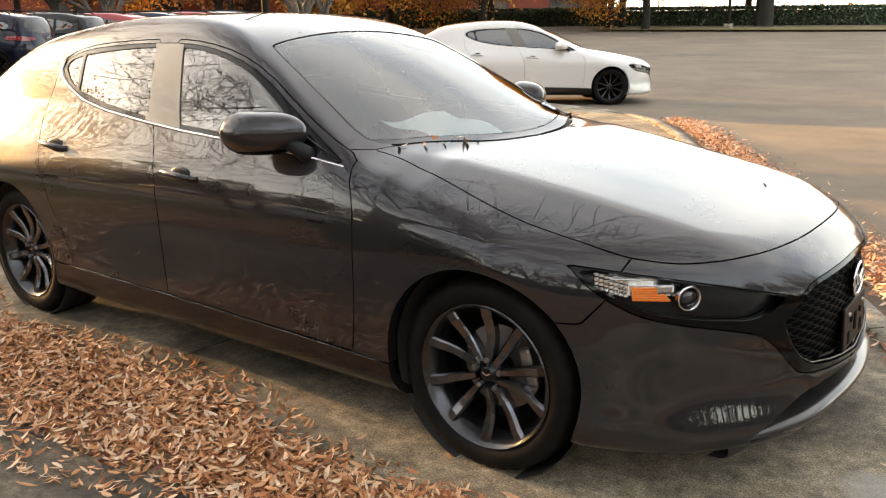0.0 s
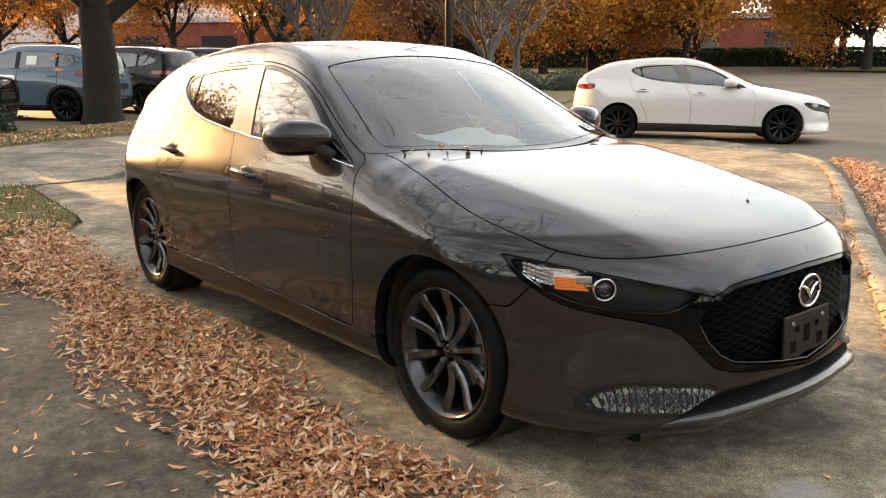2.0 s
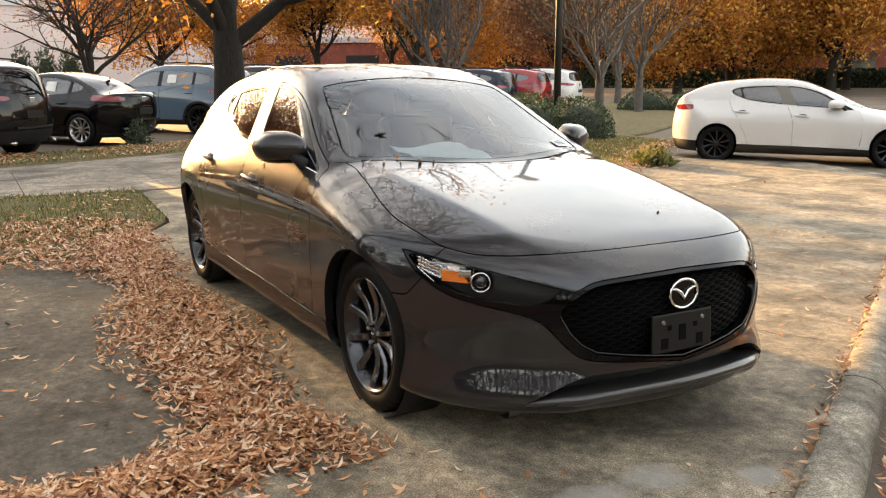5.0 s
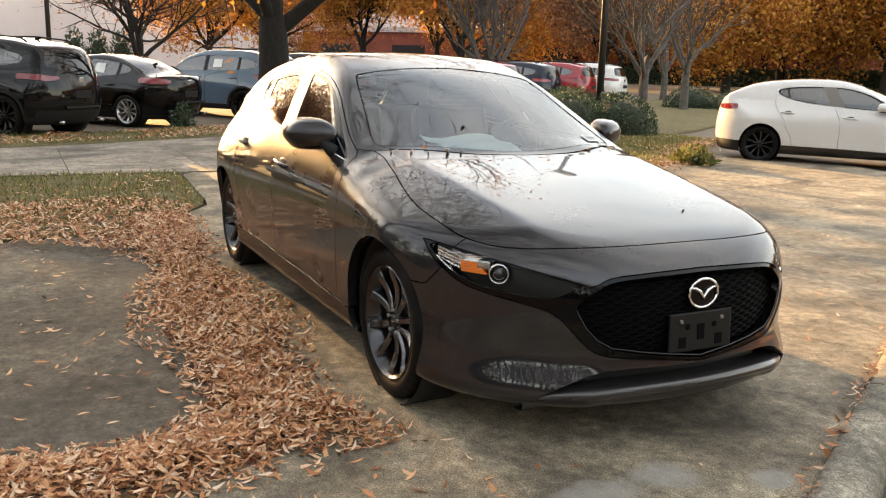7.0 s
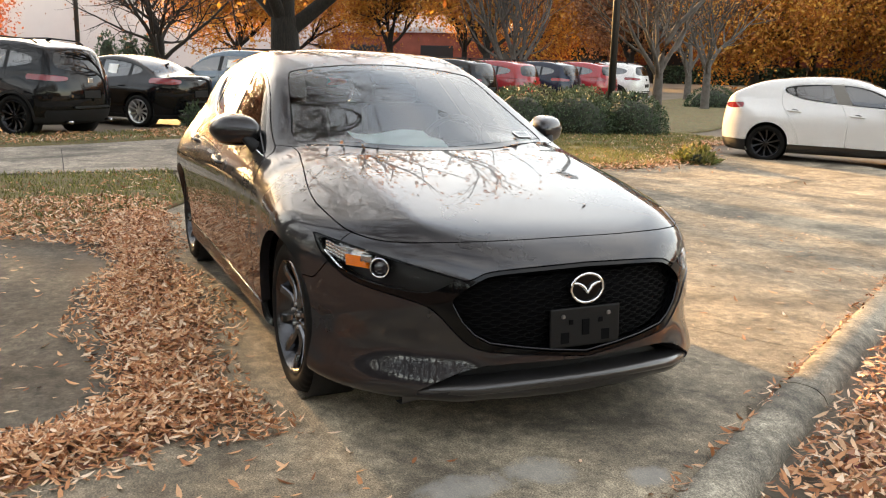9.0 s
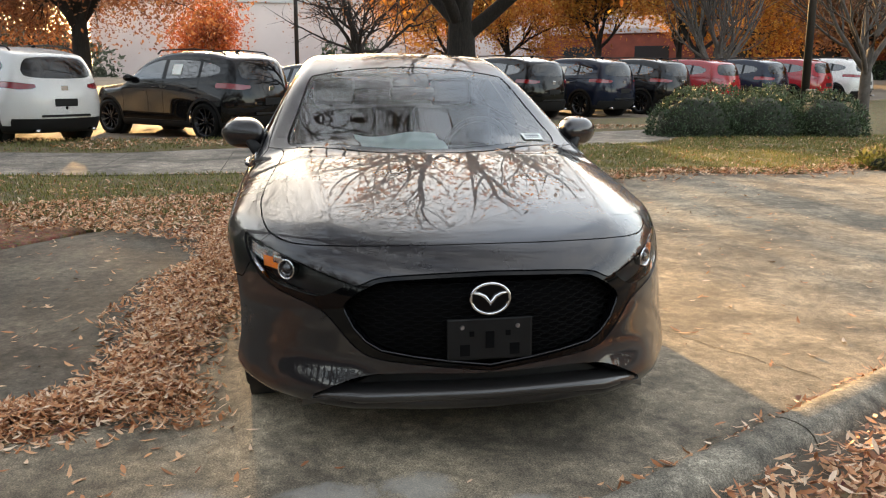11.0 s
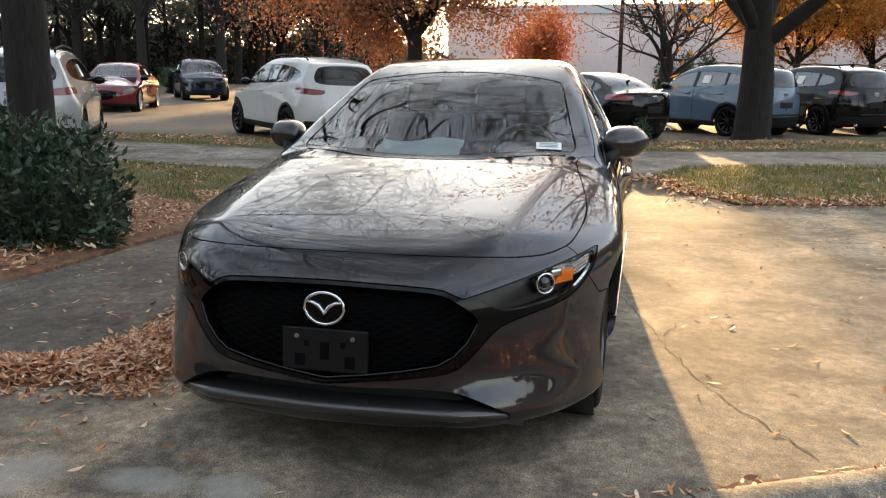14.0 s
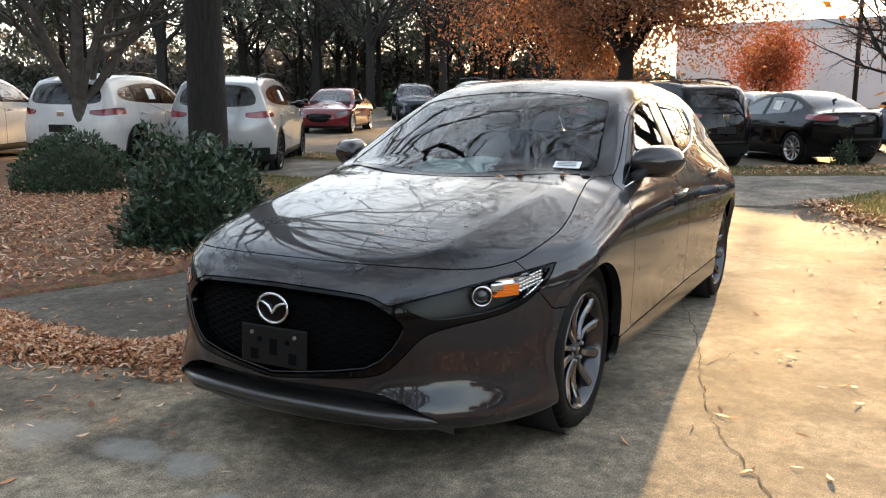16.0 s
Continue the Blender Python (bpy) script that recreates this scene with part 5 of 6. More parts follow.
heap("leaf_heap", RIDGE, 0.40, 0.035)
heap("leaf_heap", ARM, 0.40, 0.04)
places = strewn(RIDGE, .49, 17500, .055, rng, 1.35) + strewn(ARM, .48, 9000, .06, rng, 1.35)
places += strewn([(.05, -1.2), (.25, -1.0), (.45, -1.02)], .25, 260, .03, rng)
leaf_cloud("leaf_ridge", places, (0.028, 0.064), slim=.215, seed=3, label="ridge of brown and orange fallen willow oak leaves")
places = [(rng.uniform(-4, 1.4), rng.uniform(-3.0, -1.3), 0.004) for _ in range(260)] + [(rng.gauss(.6, .5), rng.gauss(-1.2, .35), .004) for _ in range(110)] + [(rng.uniform(-4, 1.5), rng.uniform(-1.2, 1.2), .006) for _ in range(60)]
places += [(rng.uniform(-6.0, .4), rng.uniform(1.15, 4.5), .006) for _ in range(330)] + [(rng.uniform(-8, -4), rng.uniform(4, 8), .03) for _ in range(120)]
places = [q for q in places if not (-3.4 < q[0] < .8 and abs(q[1]) < .8)]
leaf_cloud("scattered_leaves", [(x, y, float(ground_z(x, y)) + z) for x, y, z in places], (0.03, 0.08), slim=.22, flat=.2, seed=5, label="single dry leaves scattered over the concrete")


def spread(outline_points, count, rng, lift=0.012, keep=None):
    p = np.array(outline_points)
    lo, hi = p.min(0), p.max(0)
    f = outline(outline_points, (0, 2), 0)
    out = []
    while len(out) < count:
        xy = np.array([[rng.uniform(lo[0], hi[0]), 0, rng.uniform(lo[1], hi[1])] for _ in range(count)])
        ok = f(xy) < 0
        for (x, _, y), o in zip(xy, ok):
            if o and (keep is None or keep(x, y)):
                out.append((x, y, float(ground_z(x, y)) + lift + rng.random() * 0.03))
    return out[:count]


patchy = lambda x, y: noise.noise(Vector((x * 0.9, y * 0.9, 7))) > -0.12
places = spread([(-3.2, -1.2), (-4.2, -.85), (-5.0, -.7), (-5.6, -1.2), (-5.2, -4.0), (-4.0, -3.0), (-3.7, -2.2), (-3.3, -1.7)], 5200, rng, 0.03)
places += spread([(-5.0, -.6), (-7.5, -.45), (-7.5, -8), (-5, -6)], 1100, rng, 0.03, patchy)
leaf_cloud("lawn_leaves", places, (0.04, 0.08), seed=7, label="brown leaves lying thick on the lawn")
places = spread([(-3.95, -2.5), (-3.2, -3.0), (-1.4, -3.05), (-.4, -3.4), (1.5, -3.6), (1.0, -8), (-4, -9), (-6.5, -9)], 17000, rng, 0.04)
leaf_cloud("bed_leaves", places, (0.04, 0.085), seed=8, label="brown leaf litter covering the planting bed")
places = []
for (x, y), (x2, y2) in zip(KERB[:8], KERB[1:9]):
    L = math.hypot(x2 - x, y2 - y)
    for _ in range(int(700 * L)):
        t, w = rng.random(), abs(rng.gauss(0.2, 0.14))
        places.append((x + (x2 - x) * t + (.22 + w) * .85, y + (y2 - y) * t + (.22 + w) * .55, -.02 + rng.random() * .06))
    for _ in range(int(70 * L)):
        t, w = rng.random(), abs(rng.gauss(0.0, 0.035))
        places.append((x + (x2 - x) * t + (.03 - w) * .85, y + (y2 - y) * t + (.03 - w) * .55, .008 + rng.random() * .02))
leaf_cloud("gutter_leaves", places, (0.03, 0.075), seed=9, label="fallen leaves gathered along both sides of the kerb")
places = spread([(-10.4, -20), (-10.4, -3.6), (-12.4, 1.1), (-13.8, 5.3), (-15, 8.6), (-16, 4), (-13, -1), (-11.2, -12)], 5200, rng, 0.04, patchy)
places += spread([(-8.39, 1.08), (-6.64, 1.7), (-6.08, 2.01), (-6.3, 2.6), (-6.52, 3.55), (-7.03, 4.2), (-6.61, 5.98), (-7.0, 6.9), (-8.2, 7.4), (-9.5, 7.0), (-10.84, 5.72), (-10.77, 4.61), (-10.15, 2.59), (-9.61, 1.57)], 900, rng, 0.03)
places += [(x, y, z + .02) for x, y, z in strewn([(-8.5, 1.05), (-6.7, 1.65), (-6.15, 2.05), (-6.55, 3.5), (-7.05, 4.2), (-6.7, 5.9), (-7.1, 6.9)], .75, 3600, .04, rng)]
places += spread([(-7.0, 6.9), (-8.2, 7.4), (-9.5, 7.0), (-10.84, 5.72), (-11.8, 6.7), (-12.9, 9), (-12.3, 11), (-10.5, 11.5), (-9.3, 9.3)], 1300, rng, 0.03)
places += [(x, y, z + .02) for x, y, z in strewn([(-7.0, 6.9), (-8.3, 8.3), (-9.3, 9.2), (-10.5, 11.3)], .9, 1700, .04, rng)]
leaf_cloud("verge_leaves", places, (0.05, 0.10), seed=10, label="brown leaves over the grass verge")


def blades(name, places, height, seed, label):
    r = np.random.RandomState(seed)
    p = np.array(places)
    n = len(p)
    a = r.uniform(0, 2 * math.pi, n)
    h = height * r.uniform(0.5, 1.2, n)
    w = 0.006
    lean = r.uniform(-0.6, 0.6, (n, 2)) * h[:, None]
    u = np.stack([np.cos(a) * w, np.sin(a) * w, 0 * a], -1)
    tip = p + np.stack([lean[:, 0], lean[:, 1], h], -1)
    v = np.stack([p - u, p + u, tip], 1).reshape(-1, 3)
    f = np.arange(3 * n).reshape(n, 3)
    return tagged(mesh_object(name, v, f, M_grass), label, "grass", "", "stuff")


places = spread([(-4.6, -.95), (-5.4, -.5), (-7.55, -.4), (-7.55, -9), (-5.2, -7), (-4.3, -2.5)], 16000, rng, 0.0)
places += spread([(-8.39, 1.08), (-6.64, 1.7), (-6.08, 2.01), (-6.3, 2.6), (-6.52, 3.55), (-7.03, 4.2), (-6.61, 5.98), (-7.0, 6.9), (-8.2, 7.4), (-9.5, 7.0), (-10.84, 5.72), (-10.77, 4.61), (-10.15, 2.59), (-9.61, 1.57)], 20000, rng, 0.012)
places += spread([(-7.3, 7.1), (-8.2, 7.4), (-9.5, 7.0), (-10.84, 5.72), (-11.8, 6.7), (-12.9, 9), (-12.3, 11), (-10.5, 11.5), (-9.3, 9.3)], 16000, rng, 0.012)
places += spread([(-10.4, -14), (-10.4, -3.6), (-12.4, 1.1), (-13.8, 5.3), (-15.3, 6), (-14.5, 1.2), (-13, -1.4), (-11.5, -12)], 16000, rng, 0.0)
blades("grass", places, 0.055, 4, "short yellow-green autumn grass")


# ---------------------------------------------------------------- trees and shrubs
class Wood:
    def __init__(self, seed, least=0.0, low=-9.0):
        self.least, self.low = least, low
        self.r, self.v, self.f, self.tips, self.thin_v, self.thin_f = random.Random(seed), [], [], [], [], []

    def limb(self, start, way, length, radius, depth, bend=0.25, rise=0.12, kids=(3, 5), ratio=0.62, first=0.35, wide=(28, 60), thin=0.03):
        r, n, radius = self.r, 5 if depth > 0 else 3, max(radius, self.least)
        pts, rad, p, d = [start], [radius], start.copy(), way.normalized()
        for k in range(n):
            d = (d + Vector((r.gauss(0, bend), r.gauss(0, bend), r.gauss(0, bend) * 0.6 + rise)) * (0.7 if k else 0.2)).normalized()
            if p.z < self.low and d.z < .15:
                d = Vector((d.x, d.y, .15 + abs(d.z))).normalized()
            p = p + d * (length / n)
            pts.append(p.copy())
            rad.append(radius * (1 - 0.78 * (k + 1) / n) if depth <= 0 else radius * (1 - 0.5 * (k + 1) / n))
        sides = 10 if radius > 0.12 else (7 if radius > 0.05 else (4 if radius > 0.012 else 3))
        tv, tf = (self.v, self.f) if radius > thin else (self.thin_v, self.thin_f)
        v, f = tube(pts, rad, sides, False, len(tv))
        tf += f
        tv += v
        if depth <= 0:
            self.tips += pts[1:]
            return
        c = r.randint(*kids)
        for k in range(c):
            t = first + (1 - first) * (k + r.random() * 0.7) / c
            i = min(int(t * n), n - 1)
            q = pts[i].lerp(pts[i + 1], t * n - i)
            ax = (pts[i + 1] - pts[i]).normalized()
            side = ax.cross(Vector((r.gauss(0, 1), r.gauss(0, 1), r.gauss(0, 1)))).normalized()
            ang = radians(r.uniform(*wide))
            way2 = ax * math.cos(ang) + side * math.sin(ang)
            self.limb(q, way2, length * ratio * r.uniform(0.75, 1.2), rad[i] * 0.62, depth - 1, bend, rise, kids, ratio, 0.25, wide, thin)
        self.limb(pts[-1], (pts[-1] - pts[-2]), length * ratio, rad[-1], depth - 1, bend, rise, kids, ratio, 0.25, wide, thin)


def leaf_quads(name, tips, per, spread_, size, mat, seed, parent):
    r = np.random.RandomState(seed)
    t = np.array([tuple(q) for q in tips])
    p = np.repeat(t, per, axis=0) + r.normal(0, spread_, (len(t) * per, 3))
    n = len(p)
    a = r.normal(0, 1, (n, 3))
    a /= np.linalg.norm(a, axis=1)[:, None]
    b = np.cross(a, r.normal(0, 1, (n, 3)))
    b /= np.linalg.norm(b, axis=1)[:, None]
    s = size * r.uniform(0.5, 1.3, n)[:, None]
    v = np.stack([p - a * s, p + b * s * 0.5, p + a * s, p - b * s * 0.5], 1).reshape(-1, 3)
    return mesh_object(name, v, np.arange(4 * n).reshape(n, 4), mat, parent, smooth=False)


def tree(place, seed, height, radius, depth=4, leaves=None, per=3, size=0.1, loose=0.25, label="", trunk_share=0.34, limbs=(4, 6), bark=None, twig=None, wide=(28, 60), bend=0.22, rise=0.12, ratio=0.64, lean=(0, 0), kids=(3, 5), thin=0.03, open_=(18, 48), slim=1.0, reach=1.0, least=0.0, low=-9.0):
    x, y = place
    t = new("tree")
    w = Wood(seed, least, low)
    r = w.r
    trunk_l = height * trunk_share
    pts = [Vector((0, 0, -.1)), Vector((0, 0, .15)), Vector((r.gauss(0, .02) + lean[0] * .5, r.gauss(0, .02) + lean[1] * .5, trunk_l * .5)), Vector((lean[0], lean[1], trunk_l))]
    v, f = tube(pts, [radius * 1.5, radius * 1.12, radius, radius * .85], 16, False)
    w.v += v
    w.f += f
    c = r.randint(*limbs)
    for k in range(c):
        a = 2 * math.pi * (k + r.random() * .5) / c
        ang = radians(r.uniform(*open_)) if k else 0.12
        base = pts[-1] + Vector((0, 0, -trunk_l * (.0 if k == 0 else r.uniform(0, .22))))
        way = Vector((math.cos(a) * math.sin(ang), math.sin(a) * math.sin(ang), math.cos(ang)))
        w.limb(base, way, (height - trunk_l) * r.uniform(.42, .55) * reach, radius * (.72 if k == 0 else r.uniform(.42, .6) * slim), depth - 1, bend, rise, kids, ratio, .3, wide, thin)
    mesh_object("trunk", w.v, w.f, bark or M_bark, t)
    if w.thin_v:
        mesh_object("branchwork", w.thin_v, w.thin_f, twig or M_twig, t)["kind"] = "stuff"
    if leaves:
        leaf_quads("crown", w.tips, per, loose, size, leaves, seed, t)
    t.location = (x, y, float(ground_z(x, y)) - .04)
    return tagged(t, label, "tree")


def shrub(place, radius, height, mat, count, leaf, seed, label, trimmed=False):
    """A shrub: stems, and leaves on an uneven mound with gaps."""
    x, y = place
    b = new("shrub")
    r = np.random.RandomState(seed)
    d = r.normal(0, 1, (count, 3))
    d[:, 2] = np.abs(d[:, 2]) * 0.9 - 0.12
    d /= np.linalg.norm(d, axis=1)[:, None]
    lump = np.array([noise.noise(Vector(q * (2.2 if not trimmed else 3.5)) + Vector((seed, 0, 0))) for q in d])
    s = (1 + lump * (0.42 if not trimmed else 0.12)) * r.uniform(0.55 if not trimmed else 0.82, 1.03, count) ** 0.5
    p = d * s[:, None] * [radius, radius, height]
    p[:, 2] = np.maximum(p[:, 2], 0.03)
    n = count
    a = d * 0.5 + r.normal(0, 0.7, (n, 3))
    a[:, 2] += 0.3
    a /= np.linalg.norm(a, axis=1)[:, None]
    bb = np.cross(a, r.normal(0, 1, (n, 3)))
    bb /= np.linalg.norm(bb, axis=1)[:, None]
    l = leaf * r.uniform(0.6, 1.25, n)[:, None]
    up = np.cross(a, bb)
    v = np.stack([p, p + a * l * .45 - bb * l * .2 + up * l * .05, p + a * l, p + a * l * .45 + bb * l * .2 + up * l * .05], 1).reshape(-1, 3)
    mesh_object("crown", v, np.arange(4 * n).reshape(n, 4), mat, b, smooth=False)
    # a solid lump inside, its dark colour standing for the shade between leaves
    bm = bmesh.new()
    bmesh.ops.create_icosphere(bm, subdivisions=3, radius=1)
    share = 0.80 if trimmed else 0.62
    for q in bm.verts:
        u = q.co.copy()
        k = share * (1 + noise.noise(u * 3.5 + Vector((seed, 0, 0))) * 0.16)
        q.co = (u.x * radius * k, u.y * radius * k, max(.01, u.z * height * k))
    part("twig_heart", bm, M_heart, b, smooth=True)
    w = Wood(seed)
    for k in range(9 if not trimmed else 6):
        q = 2 * math.pi * k / 9
        w.limb(Vector((0, 0, -.02)), Vector((math.cos(q) * .8, math.sin(q) * .8, 1.0)), height * .62, .016, 1, .2, .05, (2, 3), .5)
    mesh_object("stems", w.v + w.thin_v, w.f + [tuple(i + len(w.v) for i in q) for q in w.thin_f], M_twig, b)
    b.location = (x, y, float(ground_z(x, y)))
    return tagged(b, label, "shrub")


tree((-16.5, 3.3), 21, 12, .36, 4, M_orange, 3, .09, .3, "large oak with a dark forked trunk and sparse orange leaves", .20, (4, 5), open_=(22, 52))
tree((-3.9, -4.9), 5, 13.5, .20, 5, None, open_=(34, 76), label="tall bare tree with a straight dark trunk behind the evergreen shrub", trunk_share=.30, limbs=(17, 17), wide=(20, 52), ratio=.62, kids=(5, 6), thin=.02, slim=.34, bend=.13, reach=1.45, rise=.085, least=.006, low=3.9)
tree((-6.6, -10.4), 33, 6.2, .17, 5, None, label="bare spreading ornamental tree above a clipped shrub", trunk_share=.20, limbs=(5, 6), wide=(28, 62), bark=M_pale_bark, ratio=.68, kids=(3, 4), thin=.02)
tree((-14.3, 12.4), 41, 5.8, .13, 4, None, label="small bare tree with a pale trunk on the verge", trunk_share=.24, limbs=(5, 6), wide=(22, 50), bark=M_pale_bark, kids=(3, 5), thin=.015)
tree((-20.6, 19.6), 42, 6.0, .14, 4, M_orange, 1, .05, .2, label="small nearly bare tree with a pale trunk", trunk_share=.26, limbs=(4, 6), wide=(22, 50), bark=M_pale_bark, thin=.015)
tree((-26.8, 1.7), 43, 6.5, .17, 4, M_rust, 1, .05, .25, label="bare wide tree with a few rust leaves", trunk_share=.2, limbs=(5, 6), wide=(30, 65), rise=.05, thin=.015)
tree((-31.6, 17.9), 44, 7.5, .2, 4, None, label="bare tree with many upright stems", trunk_share=.12, limbs=(7, 9), wide=(16, 40), rise=.25, bark=M_pale_bark, thin=.015)
tree((-27.3, 24.5), 45, 6.5, .15, 4, None, label="bare vase-shaped tree with a pale trunk", trunk_share=.2, limbs=(5, 7), wide=(20, 45), bark=M_pale_bark, thin=.015)
for k, (x, y, h) in enumerate(((-62, 23.4, 13), (-70, 34, 14), (-50, 26, 11), (-39, 45, 12), (-48, 58, 13), (-30, 62, 11), (-66, 12, 12), (-20, 68, 12), (-60, 48, 13), (-78, 20, 13), (-58, 64, 14), (-5, 92, 13), (-75, 45, 14), (-37, 38, 9), (-31, 45, 10), (-43, 33, 9.5), (-23, 53, 10), (-37, 55, 11), (-28, 60, 11))):
    tree((x, y), 50 + k, h, .28, 4, M_orange if k % 4 != 3 else M_rust, 17, .135, .7, "autumn tree with orange and yellow leaves", .22, (6, 7), open_=(20, 64), thin=.06)
full = tree((-50, 66), 69, 12.5, .3, 4, M_orange, 14, .16, .8, "autumn tree with orange and yellow leaves behind the hedge", .27, (7, 7), open_=(20, 66), thin=.06)
for k, (x, y) in enumerate(((-60, 56), (-36, 73), (-24, 78), (-12, 82), (2, 86), (14, 91), (26, 95), (-70, 50))):
    copy_thing(full, pose(x, y, float(ground_z(x, y)) - .04, 0, 0, 71 * k))
tree((-34, -9.2), 71, 12.5, .36, 4, M_rust, 48, .088, .8, "broad autumn tree with rust-brown leaves", .24, (7, 8), wide=(35, 75), rise=.02, ratio=.68, thin=.06)
tree((-54, -6.2), 72, 5.6, .12, 3, M_scarlet, 26, .11, .65, "small scarlet autumn tree", .2, (5, 6), thin=.06)
bare = tree((-45, -30), 73, 14, .28, 4, None, 3, .2, .5, "bare tall tree at the edge of the woods", .3, (5, 6), thin=.06)
rng = random.Random(5)
for k in range(34):      # woods that close the place behind the camera and beside the drive
    a = radians(-105 + k * 4.6)
    d = rng.uniform(19, 34)
    x, y = 3 + d * math.cos(a), -2 + d * math.sin(a)
    copy_thing(bare, pose(x, y, float(ground_z(x, y)) - .04, 0, 0, rng.uniform(0, 360)))
for k in range(26):
    a = radians(-110 + k * 6.2)
    x, y = 3 + 36 * math.cos(a), -2 + 36 * math.sin(a)
    shrub((x, y), 4.6, rng.uniform(3.5, 6.5), M_pine if k % 3 else M_thicket, 1300, .8, 400 + k, "scrubby thicket along the far side of the road")
for k in range(20):      # bare woods at the far edge of the lot
    x, y = -46 - rng.uniform(0, 34), -25 - k * 1.6 + rng.uniform(-2, 2)
    copy_thing(bare, pose(x, y, float(ground_z(x, y)) - .04, 0, 0, rng.uniform(0, 360)))
tree((-38, -42), 74, 15, .28, 4, None, 3, .2, .5, "bare tall tree at the edge of the woods", .3, (5, 6), thin=.06)
tree((-60, -24), 75, 14, .28, 4, M_rust, 2, .2, .5, "tall thin-leaved tree at the edge of the woods", .3, (5, 6), thin=.06)


def pine(place, seed, height):
    t = new("pine_tree")
    r = random.Random(seed)
    v, f = tube([(0, 0, -.2), (r.gauss(0, .1), r.gauss(0, .1), height * .5), (0, 0, height)], [.26, .19, .04], 8)
    mesh_object("trunk", v, f, M_bark, t)
    w, tips = Wood(seed), []
    for k in range(34):
        z = height * (0.30 + 0.68 * (k + r.random()) / 34)
        a = r.uniform(0, 2 * math.pi)
        l = (height - z) * 0.22 + 1.0
        w.limb(Vector((0, 0, z)), Vector((math.cos(a), math.sin(a), .12)), l * r.uniform(.7, 1.25), .04, 1, .12, .05, (2, 3), .55)
    mesh_object("branchwork", w.v + w.thin_v, w.f + [tuple(i + len(w.v) for i in q) for q in w.thin_f], M_twig, t)["kind"] = "stuff"
    leaf_quads("crown", w.tips, 7, .33, .26, M_pine, seed, t)
    t.location = (*place, float(ground_z(*place)) - .04)
    return tagged(t, "tall pine with a bare lower trunk and dark needles", "tree", "pines at the edge of the lot")


first = pine((-58, -33), 90, 21)
second = pine((-50, -38), 91, 18)
for k, (x, y) in enumerate(((-63, -41), (-70, -36), (-66, -50), (-52, -50), (-76, -47), (-44, -48), (-72, -28), (-82, -40), (-40, -52), (-60, -58), (-34, -58), (-84, -55), (-48, -62), (-66, -20), (-56, -27), (-70, -33), (-48, -44), (-58, -46), (-80, -30), (-90, -44), (-36, -48), (-30, -50), (-42, -57), (-74, -56), (-95, -34), (-100, -50), (-24, -55), (-16, -58), (-30, -66))):
    o = copy_thing(first if k % 2 else second, pose(x, y, .5, 0, 0, 47 * k))
for k in range(24):      # a low dark thicket of scrub behind the lot
    a = radians(196 + k * 3.2)
    shrub((95 * math.cos(a), 95 * math.sin(a)), 6.5, 7.0 + 1.6 * (k * 7 % 3), M_thicket if k % 3 else M_pine, 3000, .7, 300 + k, "scrubby thicket at the far edge of the lot")

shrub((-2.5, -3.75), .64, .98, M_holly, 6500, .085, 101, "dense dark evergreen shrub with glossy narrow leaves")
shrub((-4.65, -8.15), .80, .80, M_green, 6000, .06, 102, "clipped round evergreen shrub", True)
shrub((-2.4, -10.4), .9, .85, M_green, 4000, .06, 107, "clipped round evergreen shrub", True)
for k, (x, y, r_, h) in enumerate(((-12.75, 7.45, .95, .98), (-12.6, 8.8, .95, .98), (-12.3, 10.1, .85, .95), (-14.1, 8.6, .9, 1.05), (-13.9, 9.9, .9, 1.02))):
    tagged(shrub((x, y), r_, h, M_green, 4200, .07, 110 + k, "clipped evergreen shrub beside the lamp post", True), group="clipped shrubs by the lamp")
for k, (x, y) in enumerate(((-20.4, 22.2), (-22.0, 21.2))):
    shrub((x, y), 1.0, .8, M_green, 2500, .08, 120 + k, "low clipped evergreen shrub", True)
for k in range(3):
    shrub((-70 + k, 2.5 + k * 1.6), .9, 3.2, M_green, 700, .3, 125 + k, "small upright dark green conifer", True)
shrub((-7.1, 7.5), .3, .25, M_grass, 500, .12, 130, "low tuft of leaves growing by the kerb")
shrub((-14.6, .9), .22, .5, M_green, 300, .09, 131, "thin sapling on the verge")


